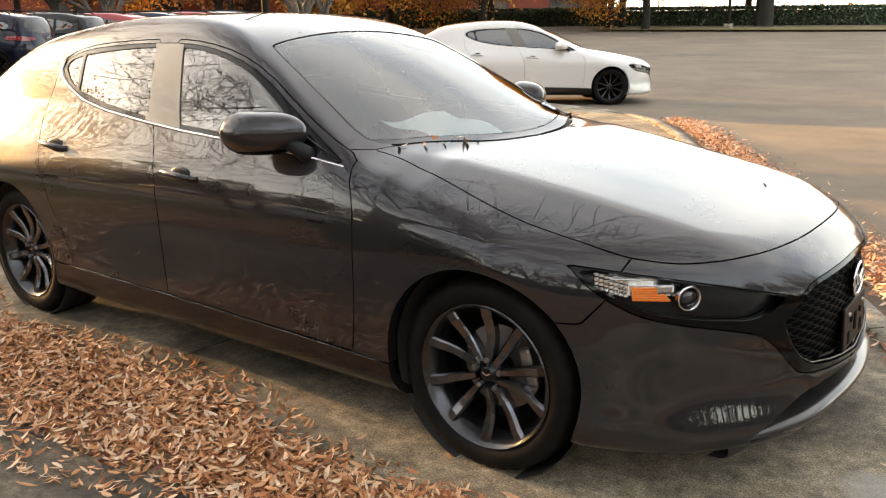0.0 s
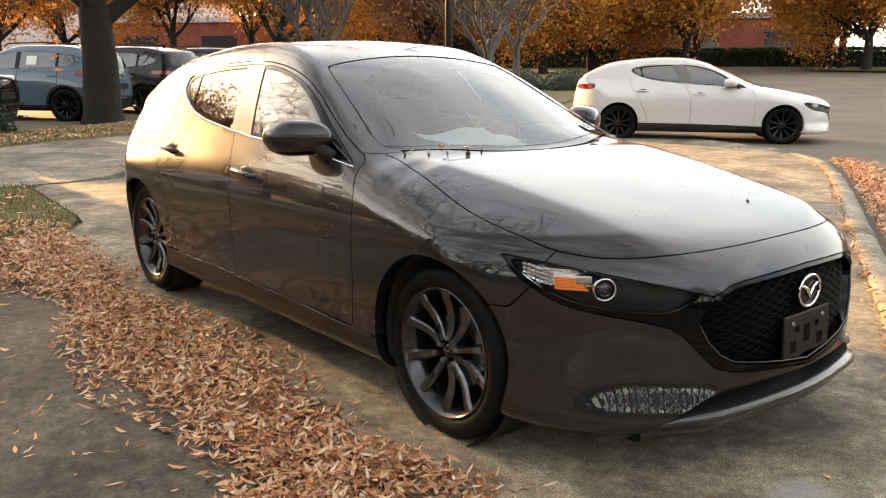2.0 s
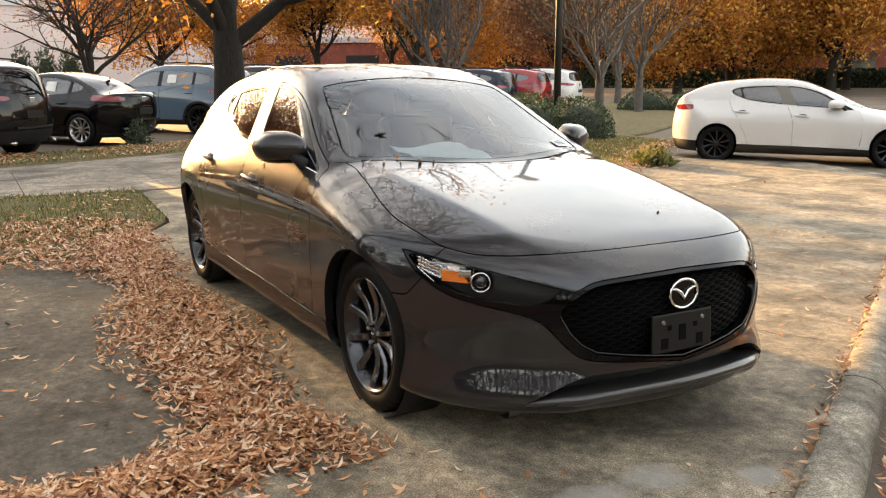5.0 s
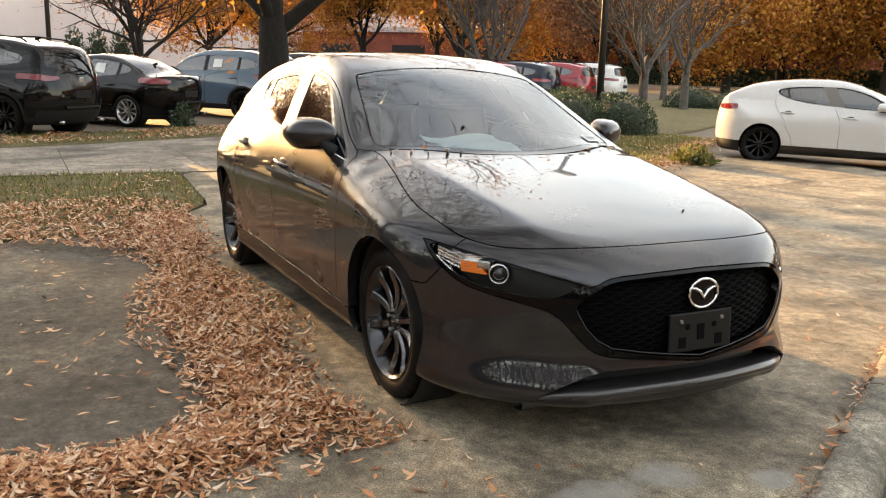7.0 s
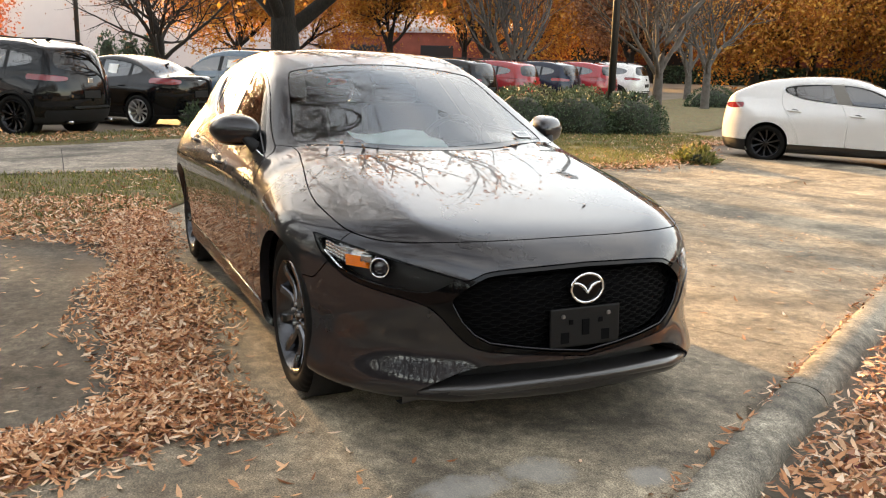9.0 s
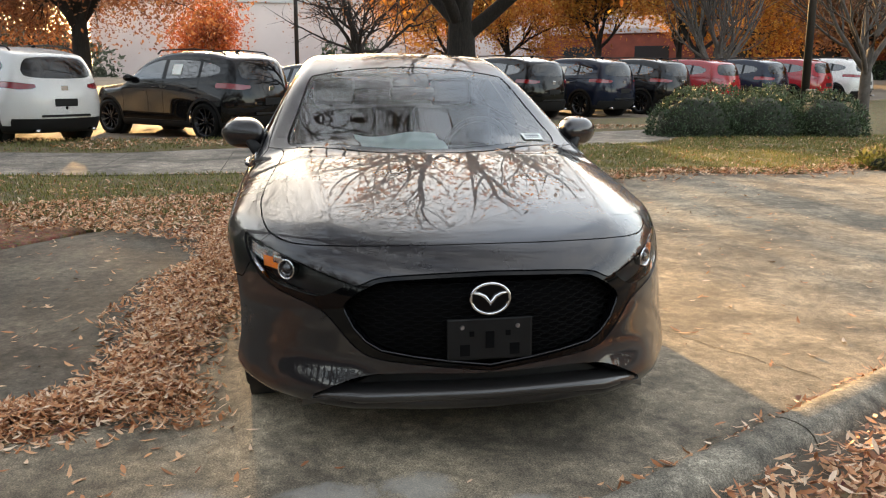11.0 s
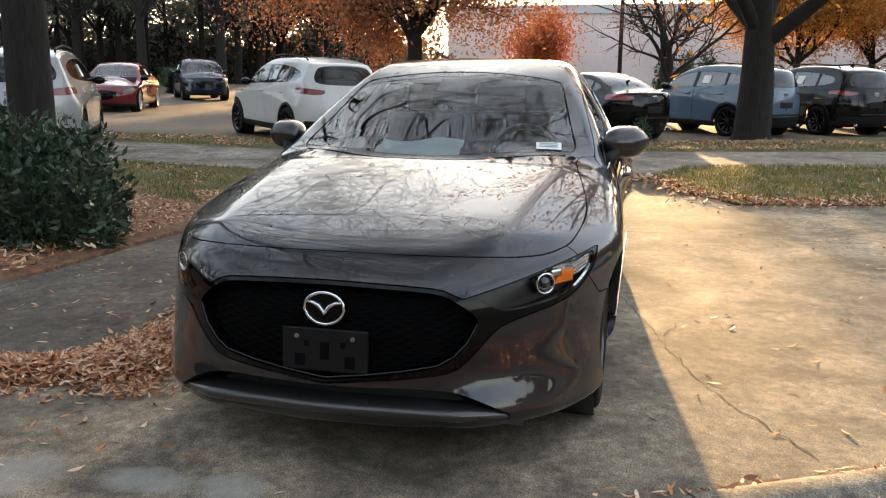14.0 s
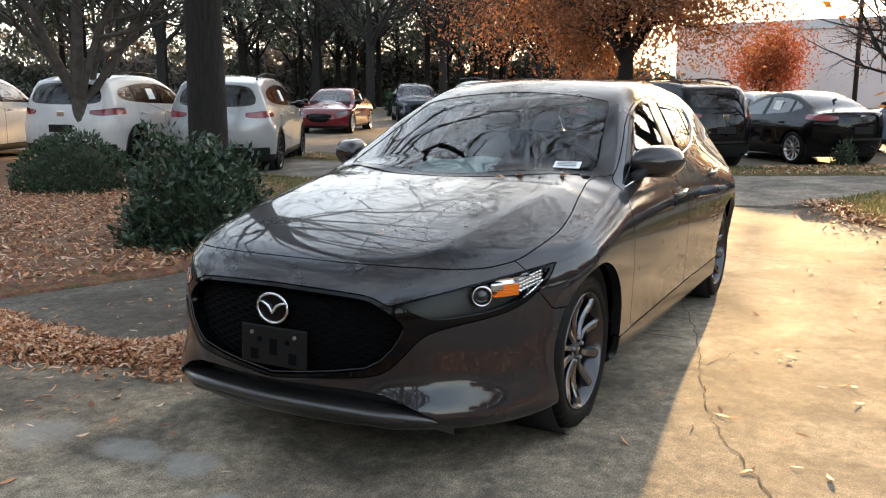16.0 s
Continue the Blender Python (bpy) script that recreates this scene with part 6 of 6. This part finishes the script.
def hedge(points, width, height, seed, label):
    """A clipped hedge: short leaves over a long box, with uneven sides."""
    r = np.random.RandomState(seed)
    pts = along(points, 1.0)
    h = new("hedge")
    ps, ds = [], []
    for a, b in zip(pts, pts[1:]):
        L, d = (b - a).length, (b - a).normalized()
        n = Vector((-d.y, d.x, 0))
        m = int(260 * L)
        t, s_, z = r.rand(m), r.uniform(-1, 1, m), r.rand(m)
        face = r.rand(m) < 0.5
        s_ = np.where(face, np.sign(s_), s_)
        z = np.where(face, z, 1.0)
        q = np.outer(t, (b - a)) + np.array(a) + np.outer(s_ * width / 2 * r.uniform(.85, 1.05, m), n)
        q[:, 2] = .1 + z * height * r.uniform(.9, 1.04, m)
        ps.append(q)
    p = np.concatenate(ps)
    n = len(p)
    a = r.normal(0, 1, (n, 3))
    a /= np.linalg.norm(a, axis=1)[:, None]
    b = np.cross(a, r.normal(0, 1, (n, 3)))
    b /= np.linalg.norm(b, axis=1)[:, None]
    v = np.stack([p - a * .16, p + b * .09, p + a * .16, p - b * .09], 1).reshape(-1, 3)
    v[:, 2] += np.repeat(ground_z(p[:, 0], p[:, 1]), 4) - .1
    mesh_object("foliage", v, np.arange(4 * n).reshape(n, 4), M_green, h, smooth=False)
    # a solid box inside, coloured dark like the hedge's shaded interior
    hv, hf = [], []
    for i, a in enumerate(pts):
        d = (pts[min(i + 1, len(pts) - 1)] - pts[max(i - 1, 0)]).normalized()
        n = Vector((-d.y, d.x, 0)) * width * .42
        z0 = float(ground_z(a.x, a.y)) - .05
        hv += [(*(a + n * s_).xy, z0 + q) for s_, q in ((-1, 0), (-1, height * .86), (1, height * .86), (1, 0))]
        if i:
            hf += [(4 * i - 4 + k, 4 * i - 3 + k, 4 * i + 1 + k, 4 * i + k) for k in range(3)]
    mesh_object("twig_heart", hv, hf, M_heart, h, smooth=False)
    return tagged(h, label, "hedge")


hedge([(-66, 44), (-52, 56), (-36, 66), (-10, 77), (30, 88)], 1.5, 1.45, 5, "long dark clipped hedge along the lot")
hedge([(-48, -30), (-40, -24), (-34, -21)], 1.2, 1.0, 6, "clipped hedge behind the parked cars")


# ---------------------------------------------------------------- posts and buildings
def lamp_post(place, height, radius, label, box=False):
    p = new("street_lamp")
    v, f = lathe([(0.001, 0), (radius * 1.05, 0), (radius * .8, height), (0.001, height)], 16)
    mesh_object("pole", [(x, z, y) for x, y, z in v], [q[::-1] for q in f], M_pole, p)
    bm = bmesh.new()
    box_bm(bm, (radius * 5, radius * 5, .55), (0, 0, .18), .03)
    part("base", bm, M_kerb, p)
    bm = bmesh.new()
    box_bm(bm, (.7, .35, .16), (.3, 0, height + .05), .03)
    part("lamp_head", bm, M_pole, p)
    if box:
        bm = bmesh.new()
        box_bm(bm, (.12, .2, .45), (.16, .05, .75), .02)
        part("meter_box", bm, M_kerb, p)
    p.location = (*place, float(ground_z(*place)) - .04)
    return tagged(p, label, "street lamp")


lamp_post((-13.15, 10.15), 7.5, .085, "dark street lamp pole rising from clipped shrubs", True)
lamp_post((-42, -.4), 9, .11, "tall dark lamp pole in the parking lot")
lamp_post((-18.5, 56.5), 8, .1, "lamp pole on the grass island in the lot")
tree((-17.0, 60), 81, 11, .42, 3, M_rust, 4, .2, .5, "thick-trunked tree on the lot's grass island", .4, (5, 6), thin=.06)


def building(name, place, turn, size, wall, label, bays, roof=0.6, storeys=1, door_at=()):
    """building > wall, roof, windows > pane."""
    L, D, H = size
    b = new(name)
    bm = bmesh.new()
    box_bm(bm, (L, D, H), (0, 0, H / 2))
    part("wall", bm, wall, b)
    bm = bmesh.new()
    box_bm(bm, (L + .6, D + .6, roof), (0, 0, H + roof / 2 - .01), .05)
    part("roof", bm, M_roof, b)
    for s in range(storeys):
        for k in range(bays):
            x = -L / 2 + L * (k + .5) / bays
            z = H * (s + .55) / storeys
            bm = bmesh.new()
            box_bm(bm, (L / bays * .45, .12, H / storeys * .42), (x, -D / 2 - .02, z), .02)
            w = part("window", bm, M_window_far, b)
            bm = bmesh.new()
            box_bm(bm, (L / bays * .5, .2, .12), (x, -D / 2 - .05, z - H / storeys * .24), .01)
            part("window_sill", bm, M_kerb, w)
    b.matrix_world = pose(*place, 0, 0, turn)
    return tagged(b, label, "building")


building("brick_building", (-76, 64, .4), 48, (80, 14, 6), M_brick, "low red brick building behind the autumn trees", 9)
building("warehouse", (-128, 14, .4), 90, (80, 30, 10.5), M_pink, "long pale warehouse beyond the parking lot", 0, 1.2)
building("white_building", (6, 112, .4), 12, (46, 12, 5), M_white_wall, "white building far beyond the hedge", 6)

# drain grate in the lot
bm = bmesh.new()
box_bm(bm, (.9, .55, .03), (-7.6, 24.6, .03), .004)
for k in range(7):
    box_bm(bm, (.05, .45, .02), (-7.6 - .36 + k * .12, 24.6, .05), .004)
tagged(part("drain_grate", bm, M_black_plastic), "rusty iron drain grate set in the asphalt", "drain")
# ---------------------------------------------------------------- the other parked cars
SUV = Shape(
    top=[(.95, .78), (.82, .90), (.5, .98), (0, 1.06), (-.38, 1.12), (-1.05, 1.53), (-1.45, 1.64), (-2.1, 1.67), (-2.9, 1.62), (-3.15, 1.57), (-3.7, 1.45)],
    width=[(.15, .86), (.3, .905), (.6, .92), (.9, .915), (1.1, .875), (1.35, .775), (1.62, .655), (1.75, .60)],
    upper=[(1, .95), (0, 1), (-2, 1), (-3.5, .90)], crown=[(1, .08), (-.4, .2), (-1.3, .12), (-3.6, .10)],
    nose=[(.1, .76), (.3, .90), (.6, .915), (.8, .88), (1, .78), (1.7, .78)],
    tail=[(.15, -3.45), (.4, -3.58), (.75, -3.62), (1.05, -3.56), (1.3, -3.46), (1.55, -3.31), (1.75, -3.2)], floor=.22, bow_rear=(.15, .38), fans=(.25, -2.85), core=.65, base=2.7)
SUV_SPEC = dict(base=2.7, arch=.40, wheel=1.09, clad=.35,
    glass=[(-.50, 1.09), (-1.0, 1.12), (-2.2, 1.155), (-2.9, 1.21), (-3.05, 1.30), (-2.95, 1.40), (-2.3, 1.50), (-1.5, 1.50), (-1.15, 1.42), (-.8, 1.26)], posts=(-1.62, -2.52),
    screen=[(-.30, 0), (-.42, .5), (-.52, .66), (-1.0, .56), (-1.10, 0), (-1.10, -.1), (-.30, -.1)],
    rear=[(0, 1.50), (.45, 1.485), (.57, 1.42), (.66, 1.20), (.5, 1.15), (0, 1.14), (-.1, 1.14), (-.1, 1.5)],
    tail=[(.40, 1.035), (.60, 1.05), (.95, 1.10), (.95, 1.00), (.72, .955), (.52, .97)], head=[(.45, .80), (.9, .90), (.9, .82), (.62, .74)], grille=[(0, .80), (.36, .78), (.45, .68), (.30, .50), (0, .48), (-.1, .48), (-.1, .8)])
SEDAN = Shape(
    top=[(.92, .62), (.78, .74), (.4, .85), (-.1, .94), (-.45, 1.0), (-1.2, 1.38), (-1.7, 1.45), (-2.2, 1.42), (-2.7, 1.27), (-3.05, 1.10), (-3.45, 1.06), (-3.7, 1.0)],
    width=[(.1, .82), (.25, .88), (.6, .9), (.85, .875), (1.0, .79), (1.2, .67), (1.5, .52)],
    upper=[(1, .95), (0, 1), (-2, 1), (-3.5, .90)], crown=[(1, .08), (-.4, .2), (-1.3, .12), (-2.3, .10), (-2.8, .16), (-3.6, .06)],
    nose=[(.1, .8), (.3, .89), (.6, .89), (.75, .8), (1.5, .7)], tail=[(.15, -3.45), (.4, -3.56), (.8, -3.62), (1.02, -3.58), (1.5, -3.5)], fans=(.25, -2.9), base=2.7)
SEDAN_SPEC = dict(base=2.7, arch=.365, wheel=1.0, clad=.26,
    glass=[(-.52, .94), (-1.2, .965), (-2.1, 1.0), (-2.62, 1.08), (-2.72, 1.15), (-2.4, 1.27), (-2.0, 1.33), (-1.6, 1.34), (-1.3, 1.28), (-.9, 1.10)], posts=(-1.62, -2.40),
    screen=[(-.36, 0), (-.5, .5), (-.6, .66), (-1.1, .54), (-1.2, 0), (-1.2, -.1), (-.36, -.1)], rear_top=[(-2.30, 0), (-2.33, .45), (-2.42, .54), (-2.88, .60), (-2.97, .45), (-3.02, 0), (-3.02, -.1), (-2.30, -.1)],
    tail=[(.42, .95), (.6, .99), (.92, 1.02), (.92, .90), (.6, .86)], head=[(.45, .64), (.85, .74), (.85, .67), (.6, .58)], grille=[(0, .64), (.36, .62), (.42, .52), (.25, .38), (0, .36), (-.1, .36), (-.1, .64)])


def build_parked(kind, shape, spec, body, label, rims):
    """A parked car of a kind > body_shell, doors, panes, lamps, bumpers, wheels."""
    car = new(kind)
    tagged(car, label, "car")
    s = Skin(shape, (110, 22, 64))
    deep = right_of(lambda x, y, z: y > 0.5)
    base = spec["base"]
    s.carve(circle(0, .345, spec["arch"]), "hole", where=deep)
    s.carve(circle(-base, .345, spec["arch"]), "hole", where=deep)
    s.carve(outline(spec["screen"], (X, Y)), "screen", where=right_of(lambda x, y, z: z > .9))
    if "rear" in spec:
        s.carve(outline(spec["rear"], (Y, Z)), "rear", where=right_of(lambda x, y, z: x < -2.8))
    else:
        s.carve(outline(spec["rear_top"], (X, Y)), "rear", where=right_of(lambda x, y, z: z > .9))
    s.carve(outline(spec["tail"], (Y, Z)), "tail", where=right_of(lambda x, y, z: x < -2.95))
    s.carve(outline(spec["head"], (Y, Z)), "head", where=right_of(lambda x, y, z: x > .25))
    s.carve(outline(spec["grille"], (Y, Z)), "grille", where=right_of(lambda x, y, z: x > .25))
    s.carve(outline(spec["glass"], (X, Z)), "glass", where=right_of(lambda x, y, z: (y > .4) & (x < -.35) & (x > -3.15)))
    a, b = spec["posts"]
    s.carve(lambda v: np.abs(v[:, 0] - a) - .05, "post", ("glass",))
    s.carve(lambda v: np.abs(v[:, 0] - b) - .035, "post_rear", ("glass",))
    s.carve(lambda v: v[:, 2] - spec["clad"] + 0 * v[:, 0], "clad")
    if spec["arch"] > .38:
        s.carve(circle(0, .345, spec["arch"] + .05), "clad", where=deep)
        s.carve(circle(-base, .345, spec["arch"] + .05), "clad", where=deep)
    if spec["arch"] > .38:
        s.carve(lambda v: v[:, 2] - .47, "clad", where=right_of(lambda x, y, z: x < -3.28))
    for k, (x0, x1) in (("front_door", (-.48, a)), ("rear_door", (a, b - .02))):
        s.carve(outline([(x0, spec["clad"] - .1), (x1, spec["clad"] - .1), (x1, 1.25), (x0, 1.0)], (X, Z), 0), k, where=deep)
    pa = lambda n, k, mat, **kw: panel_object(n, both(s.panel(k, **kw)), mat, car)
    pa("body_shell", "body", body, gap=.004)
    pa("windscreen", "screen", M_screen, sink=.003)
    pa("rear_window", "rear", M_dark_glass, sink=.003)
    pa("lower_cladding", "clad", M_black_plastic, gap=0)
    pa("grille", "grille", M_gloss_black, sink=.02, gap=0)
    for half in (1, -1):
        one = lambda k, **kw: s.panel(k, **kw) if half == 1 else mirrored(s.panel(k, **kw))
        for k, wide in (("front_door", -1.42), ("rear_door", b + .12)):
            d = panel_object(k, one(k, gap=.004), body, car)
            hz = .98 if spec["arch"] > .38 else .84
            y0 = s.shape.side_y(wide, hz)
            v, f = tube([(wide - .1, half * y0, hz), (wide - .07, half * (y0 + .03), hz), (wide + .07, half * (y0 + .03), hz), (wide + .1, half * y0, hz)], .014, 8)
            mesh_object("door_handle", v, f, body, d)
        panel_object("side_glass", one("glass", gap=.002, sink=.005), M_side_glass, car)
        panel_object("pillar", one("post", gap=0, sink=.002), M_gloss_black, car)
        panel_object("pillar", one("post_rear", gap=0, sink=.002), M_gloss_black, car)
        panel_object("tail_lamp", one("tail", sink=-.004, rim=.02), M_red_lens, car)
        panel_object("headlamp", one("head", sink=.002, rim=.02), M_lamp_glass, car)
        bm = bmesh.new()
        bmesh.ops.create_uvsphere(bm, u_segments=16, v_segments=10, radius=1)
        bmesh.ops.scale(bm, vec=(.085, .115, .075), verts=bm.verts)
        bmesh.ops.translate(bm, vec=(-.72, half * (s.shape.side_y(-.72, spec["glass"][0][1] + .03) + .08), spec["glass"][0][1] + .05), verts=bm.verts)
        part("door_mirror", bm, M_gloss_black, car, smooth=True)
        zs = spec["glass"][2][1] + .16
        ys = s.shape.side_y(a - .35, zs)
        bm = bmesh.new()
        box_bm(bm, (.24, .006, .21), (a - .32, half * (ys + .006), zs), .001, (half * 24, 0, 0))
        part("price_sheet", bm, M_paper, car, "white price sheet inside the window")
        for wx in (0, -base):
            v, f = lathe([(spec["arch"], -.18), (spec["arch"], .03), (spec["arch"] - .004, .03), (spec["arch"] - .004, -.175), (.05, -.175), (.05, -.18)], 24)
            o = mesh_object("wheel_housing", v, f, M_black_plastic, car)
            o.matrix_local = pose(wx, half * .82, .345) @ (Matrix() if half == 1 else Matrix.Rotation(math.pi, 4, "Z"))
            sc = spec["wheel"]
            build_wheel(car, pose(wx, half * .80, .3255 * sc) @ Matrix.Diagonal((sc, sc, sc, 1)), False, half == 1, rims)
        if spec["arch"] > .38:
            v, f = tube([(-1.2, half * .60, 1.60), (-1.3, half * .60, 1.675), (-2.2, half * .60, 1.70), (-2.9, half * .58, 1.65), (-3.0, half * .58, 1.59)], .016, 6)
            mesh_object("roof_rail", v, f, M_chrome_dull if body is M_white else M_black_plastic, car)
        v, f = tube([(-3.45, half * .52, .27), (-3.60, half * .52, .27)], .03, 12)
        mesh_object("tail_pipe", v, f, M_chrome_dull, car)
    # badge, plate carrier, wiper, seats
    zb = .98 if spec["arch"] > .38 else .93
    xr = -3.60
    for nm, size, at_, mat in (("badge", (.02, .13, .09), (xr + .02, 0, zb), M_chrome), ("plate_carrier", (.02, .42, .13), (xr - .015, 0, zb - .24), M_black_plastic), ("reflector_bar", (.03, .9, .04), (xr, 0, .52), M_black_plastic)):
        bm = bmesh.new()
        box_bm(bm, size, at_, .008)
        part(nm, bm, mat, car)
    for x in (-1.75, -2.7 if spec["arch"] > .38 else -2.42):
        for y in (-.38, .38):
            bm = bmesh.new()
            box_bm(bm, (.15, .5, .62), (x, y, zb - .04), .05, (0, -14, 0))
            box_bm(bm, (.10, .26, .18), (x - .1, y, zb + (.36 if x > -2 or spec["arch"] > .38 else .24)), .04, (0, -10, 0))
            part("seat", bm, M_seat, car)
    bm = bmesh.new()
    box_bm(bm, (.5, 1.4, .3), (-.72, 0, zb - .06), .06)
    box_bm(bm, (3.8, 1.25, .06), (-1.36, 0, .27), .02)
    part("dashboard", bm, M_dash, car)
    bm = bmesh.new()
    box_bm(bm, (.12, .02, .05), (-2.75, 0, shape.top_z(-2.75, 0) + .02), .01, (0, 18, 0))
    part("antenna_fin", bm, M_gloss_black, car)
    return car


def stand(rx, ry, hx, hy, side, base=2.7):
    """The pose of a car whose rear wheel on one side (1: left) stands at (rx, ry), heading (hx, hy), resting on the ground's slope."""
    l = math.hypot(hx, hy)
    h = Vector((hx / l, hy / l, 0))
    n = Vector((-h.y, h.x, 0))
    c = Vector((rx, ry, 0)) + h * base - n * (.82 * side)
    g_ = lambda p: float(ground_z(p.x, p.y)) - .04
    zf, zr = g_(c), g_(c - h * base)
    zl, zt = g_(c + n * .8 - h * base / 2), g_(c - n * .8 - h * base / 2)
    return Matrix.Translation((c.x, c.y, zf)) @ pose(0, 0, 0, 0, 0, math.degrees(math.atan2(h.y, h.x))) @ pose(0, 0, 0, math.degrees(math.atan2(zl - zt, 1.6)), math.degrees(math.atan2(zr - zf, base)), 0)


def repainted(car, old, fresh, label, rims=None):
    for o in (car, *car.children_recursive):
        for sl in (o.material_slots if o.type == "MESH" else ()):
            if sl.material is old:
                sl.link = "OBJECT"
                sl.material = fresh
            elif rims and sl.material is M_rim_dark:
                sl.link = "OBJECT"
                sl.material = rims
    return tagged(car, label)


suv = build_parked("suv_car", SUV, SUV_SPEC, M_black_paint, "black SUV parked with its rear to the verge", M_rim_dark)
suv.matrix_world = stand(-13.1, -2.25, -.65, -.76, 1)
bpy.context.view_layer.update()
for rx, ry, hx, hy, side, col, label in (
        (-17.6, 2.9, -.72, -.69, 1, M_blue, "blue-grey SUV with a price sheet in its window"),
        (-18.9, 5.1, -.85, -.53, 1, M_black_paint, "black SUV in the row of parked cars"), (-19.9, 7.5, -.85, -.53, 1, M_navy, "dark navy SUV in the row of parked cars"),
        (-21.0, 9.8, -.85, -.53, 1, M_black_paint, "black SUV in the row of parked cars"), (-22.0, 12.0, -.85, -.53, 1, M_red, "red SUV in the row of parked cars"),
        (-23.1, 14.4, -.85, -.53, 1, M_navy, "dark SUV in the row of parked cars"), (-24.2, 16.8, -.85, -.53, 1, M_red, "red SUV in the row of parked cars"),
        (-25.3, 19.2, -.85, -.53, 1, M_white, "white SUV at the end of the row"),
        (-12.0, -5.7, -.68, -.73, 1, M_white, "white SUV standing alone in the lot"),
        (-8.5, -7.8, -.87, -.50, -1, M_silver, "silver SUV with its tail to the verge"), (-7.5, -10.2, -.93, -.36, -1, M_white, "white SUV with its tail to the verge"), (-6.0, -12.8, -.93, -.36, -1, M_white, "white SUV half hidden by the shrubs"),
        (-30.0, -18.8, .80, .60, -1, M_navy, "dark SUV facing the verge across the lot")):
    m = stand(rx, ry, hx, hy, side)
    o = copy_thing(suv, m)
    repainted(o, M_black_paint, col, label)
    o["group"] = "parked SUVs"
sedan = build_parked("sedan_car", SEDAN, SEDAN_SPEC, M_black_paint, "dark sedan parked with its boot to the verge", M_rim_silver)
sedan.matrix_world = stand(-15.2, -.05, -.72, -.69, 1)
bpy.context.view_layer.update()
o = copy_thing(sedan, stand(-22.1, -14.9, .93, .36, 1))
repainted(o, M_black_paint, M_maroon, "dark red sedan facing the verge across the lot")
o = copy_thing(sedan, stand(-19.5, -1.6, -.72, -.69, 1))
repainted(o, M_black_paint, M_silver, "silver sedan in the second row of the lot")

build_hatch("hatchback_car", pose(0, 0, 0), M_paint, (240, 84, 190), "dark grey metallic hatchback parked on the concrete driveway")
hx, hy = 2.13, 1.70
build_hatch("hatchback_car", stand(-7.38, 9.19, hx, hy, -1, 2.725), M_white, (110, 26, 72), "white hatchback parked on the road beside the kerb", False)

# ---- small things on the grey car
bm = bmesh.new()
sheet = bmesh.ops.create_grid(bm, x_segments=14, y_segments=22, size=.5)["verts"]
for v in bm.verts:
    x, y = v.co.x * .34, v.co.y * .42
    v.co = (-.66 + x * .95, -.10 + y + .1 * x, .965 - .25 * x + .012 * math.sin(y * 15) + .012 * math.sin(x * 22 + 1) + .035 * max(0, abs(y) - .15))
tagged(part("paper_sheet", bm, M_paper, smooth=True), "white crumpled paper sheet lying on the dashboard", "paper")

# price label in the lower corner of the windscreen
bm = bmesh.new()
corners = []
for x, y in ((-.515, .49), (-.565, .60), (-.625, .592), (-.575, .482)):
    corners.append(bm.verts.new((x, y, HATCH.top_z(x, y) + .002)))
bm.faces.new(corners)
grey_car = bpy.data.objects["hatchback_car"]
sticker = part("window_sticker", bm, M_paper, grey_car, "white printed label on the windscreen")
for k in range(3):
    bm = bmesh.new()
    q = []
    for u, w in ((.12, .22 + k * .24), (.85, .22 + k * .24), (.85, .32 + k * .24), (.12, .32 + k * .24)):
        a = [(-.515, .49), (-.565, .60), (-.625, .592), (-.575, .482)]
        x = (a[0][0] * (1 - u) + a[1][0] * u) * (1 - w) + (a[3][0] * (1 - u) + a[2][0] * u) * w
        y = (a[0][1] * (1 - u) + a[1][1] * u) * (1 - w) + (a[3][1] * (1 - u) + a[2][1] * u) * w
        q.append(bm.verts.new((x, y, HATCH.top_z(x, y) + .005)))
    bm.faces.new(q)
    part("print_bar", bm, M_ink, sticker)

# leaves caught along the foot of the windscreen and on the bonnet
rng = random.Random(77)
places = []
for k in range(22):
    y = rng.choice((-1, 1, 1)) * rng.uniform(.30, .66)
    x = -.30 - .50 * y * y + rng.uniform(-.03, .03)
    places.append((x, y, HATCH.top_z(x, y) + .006))
for x, y in ((.50, .22),):
    places.append((x, y, HATCH.top_z(x, y) + .005))
leaf_cloud("screen_leaves", places, (.025, .055), slim=.3, flat=.25, seed=21, label="few dry leaves caught at the foot of the windscreen")
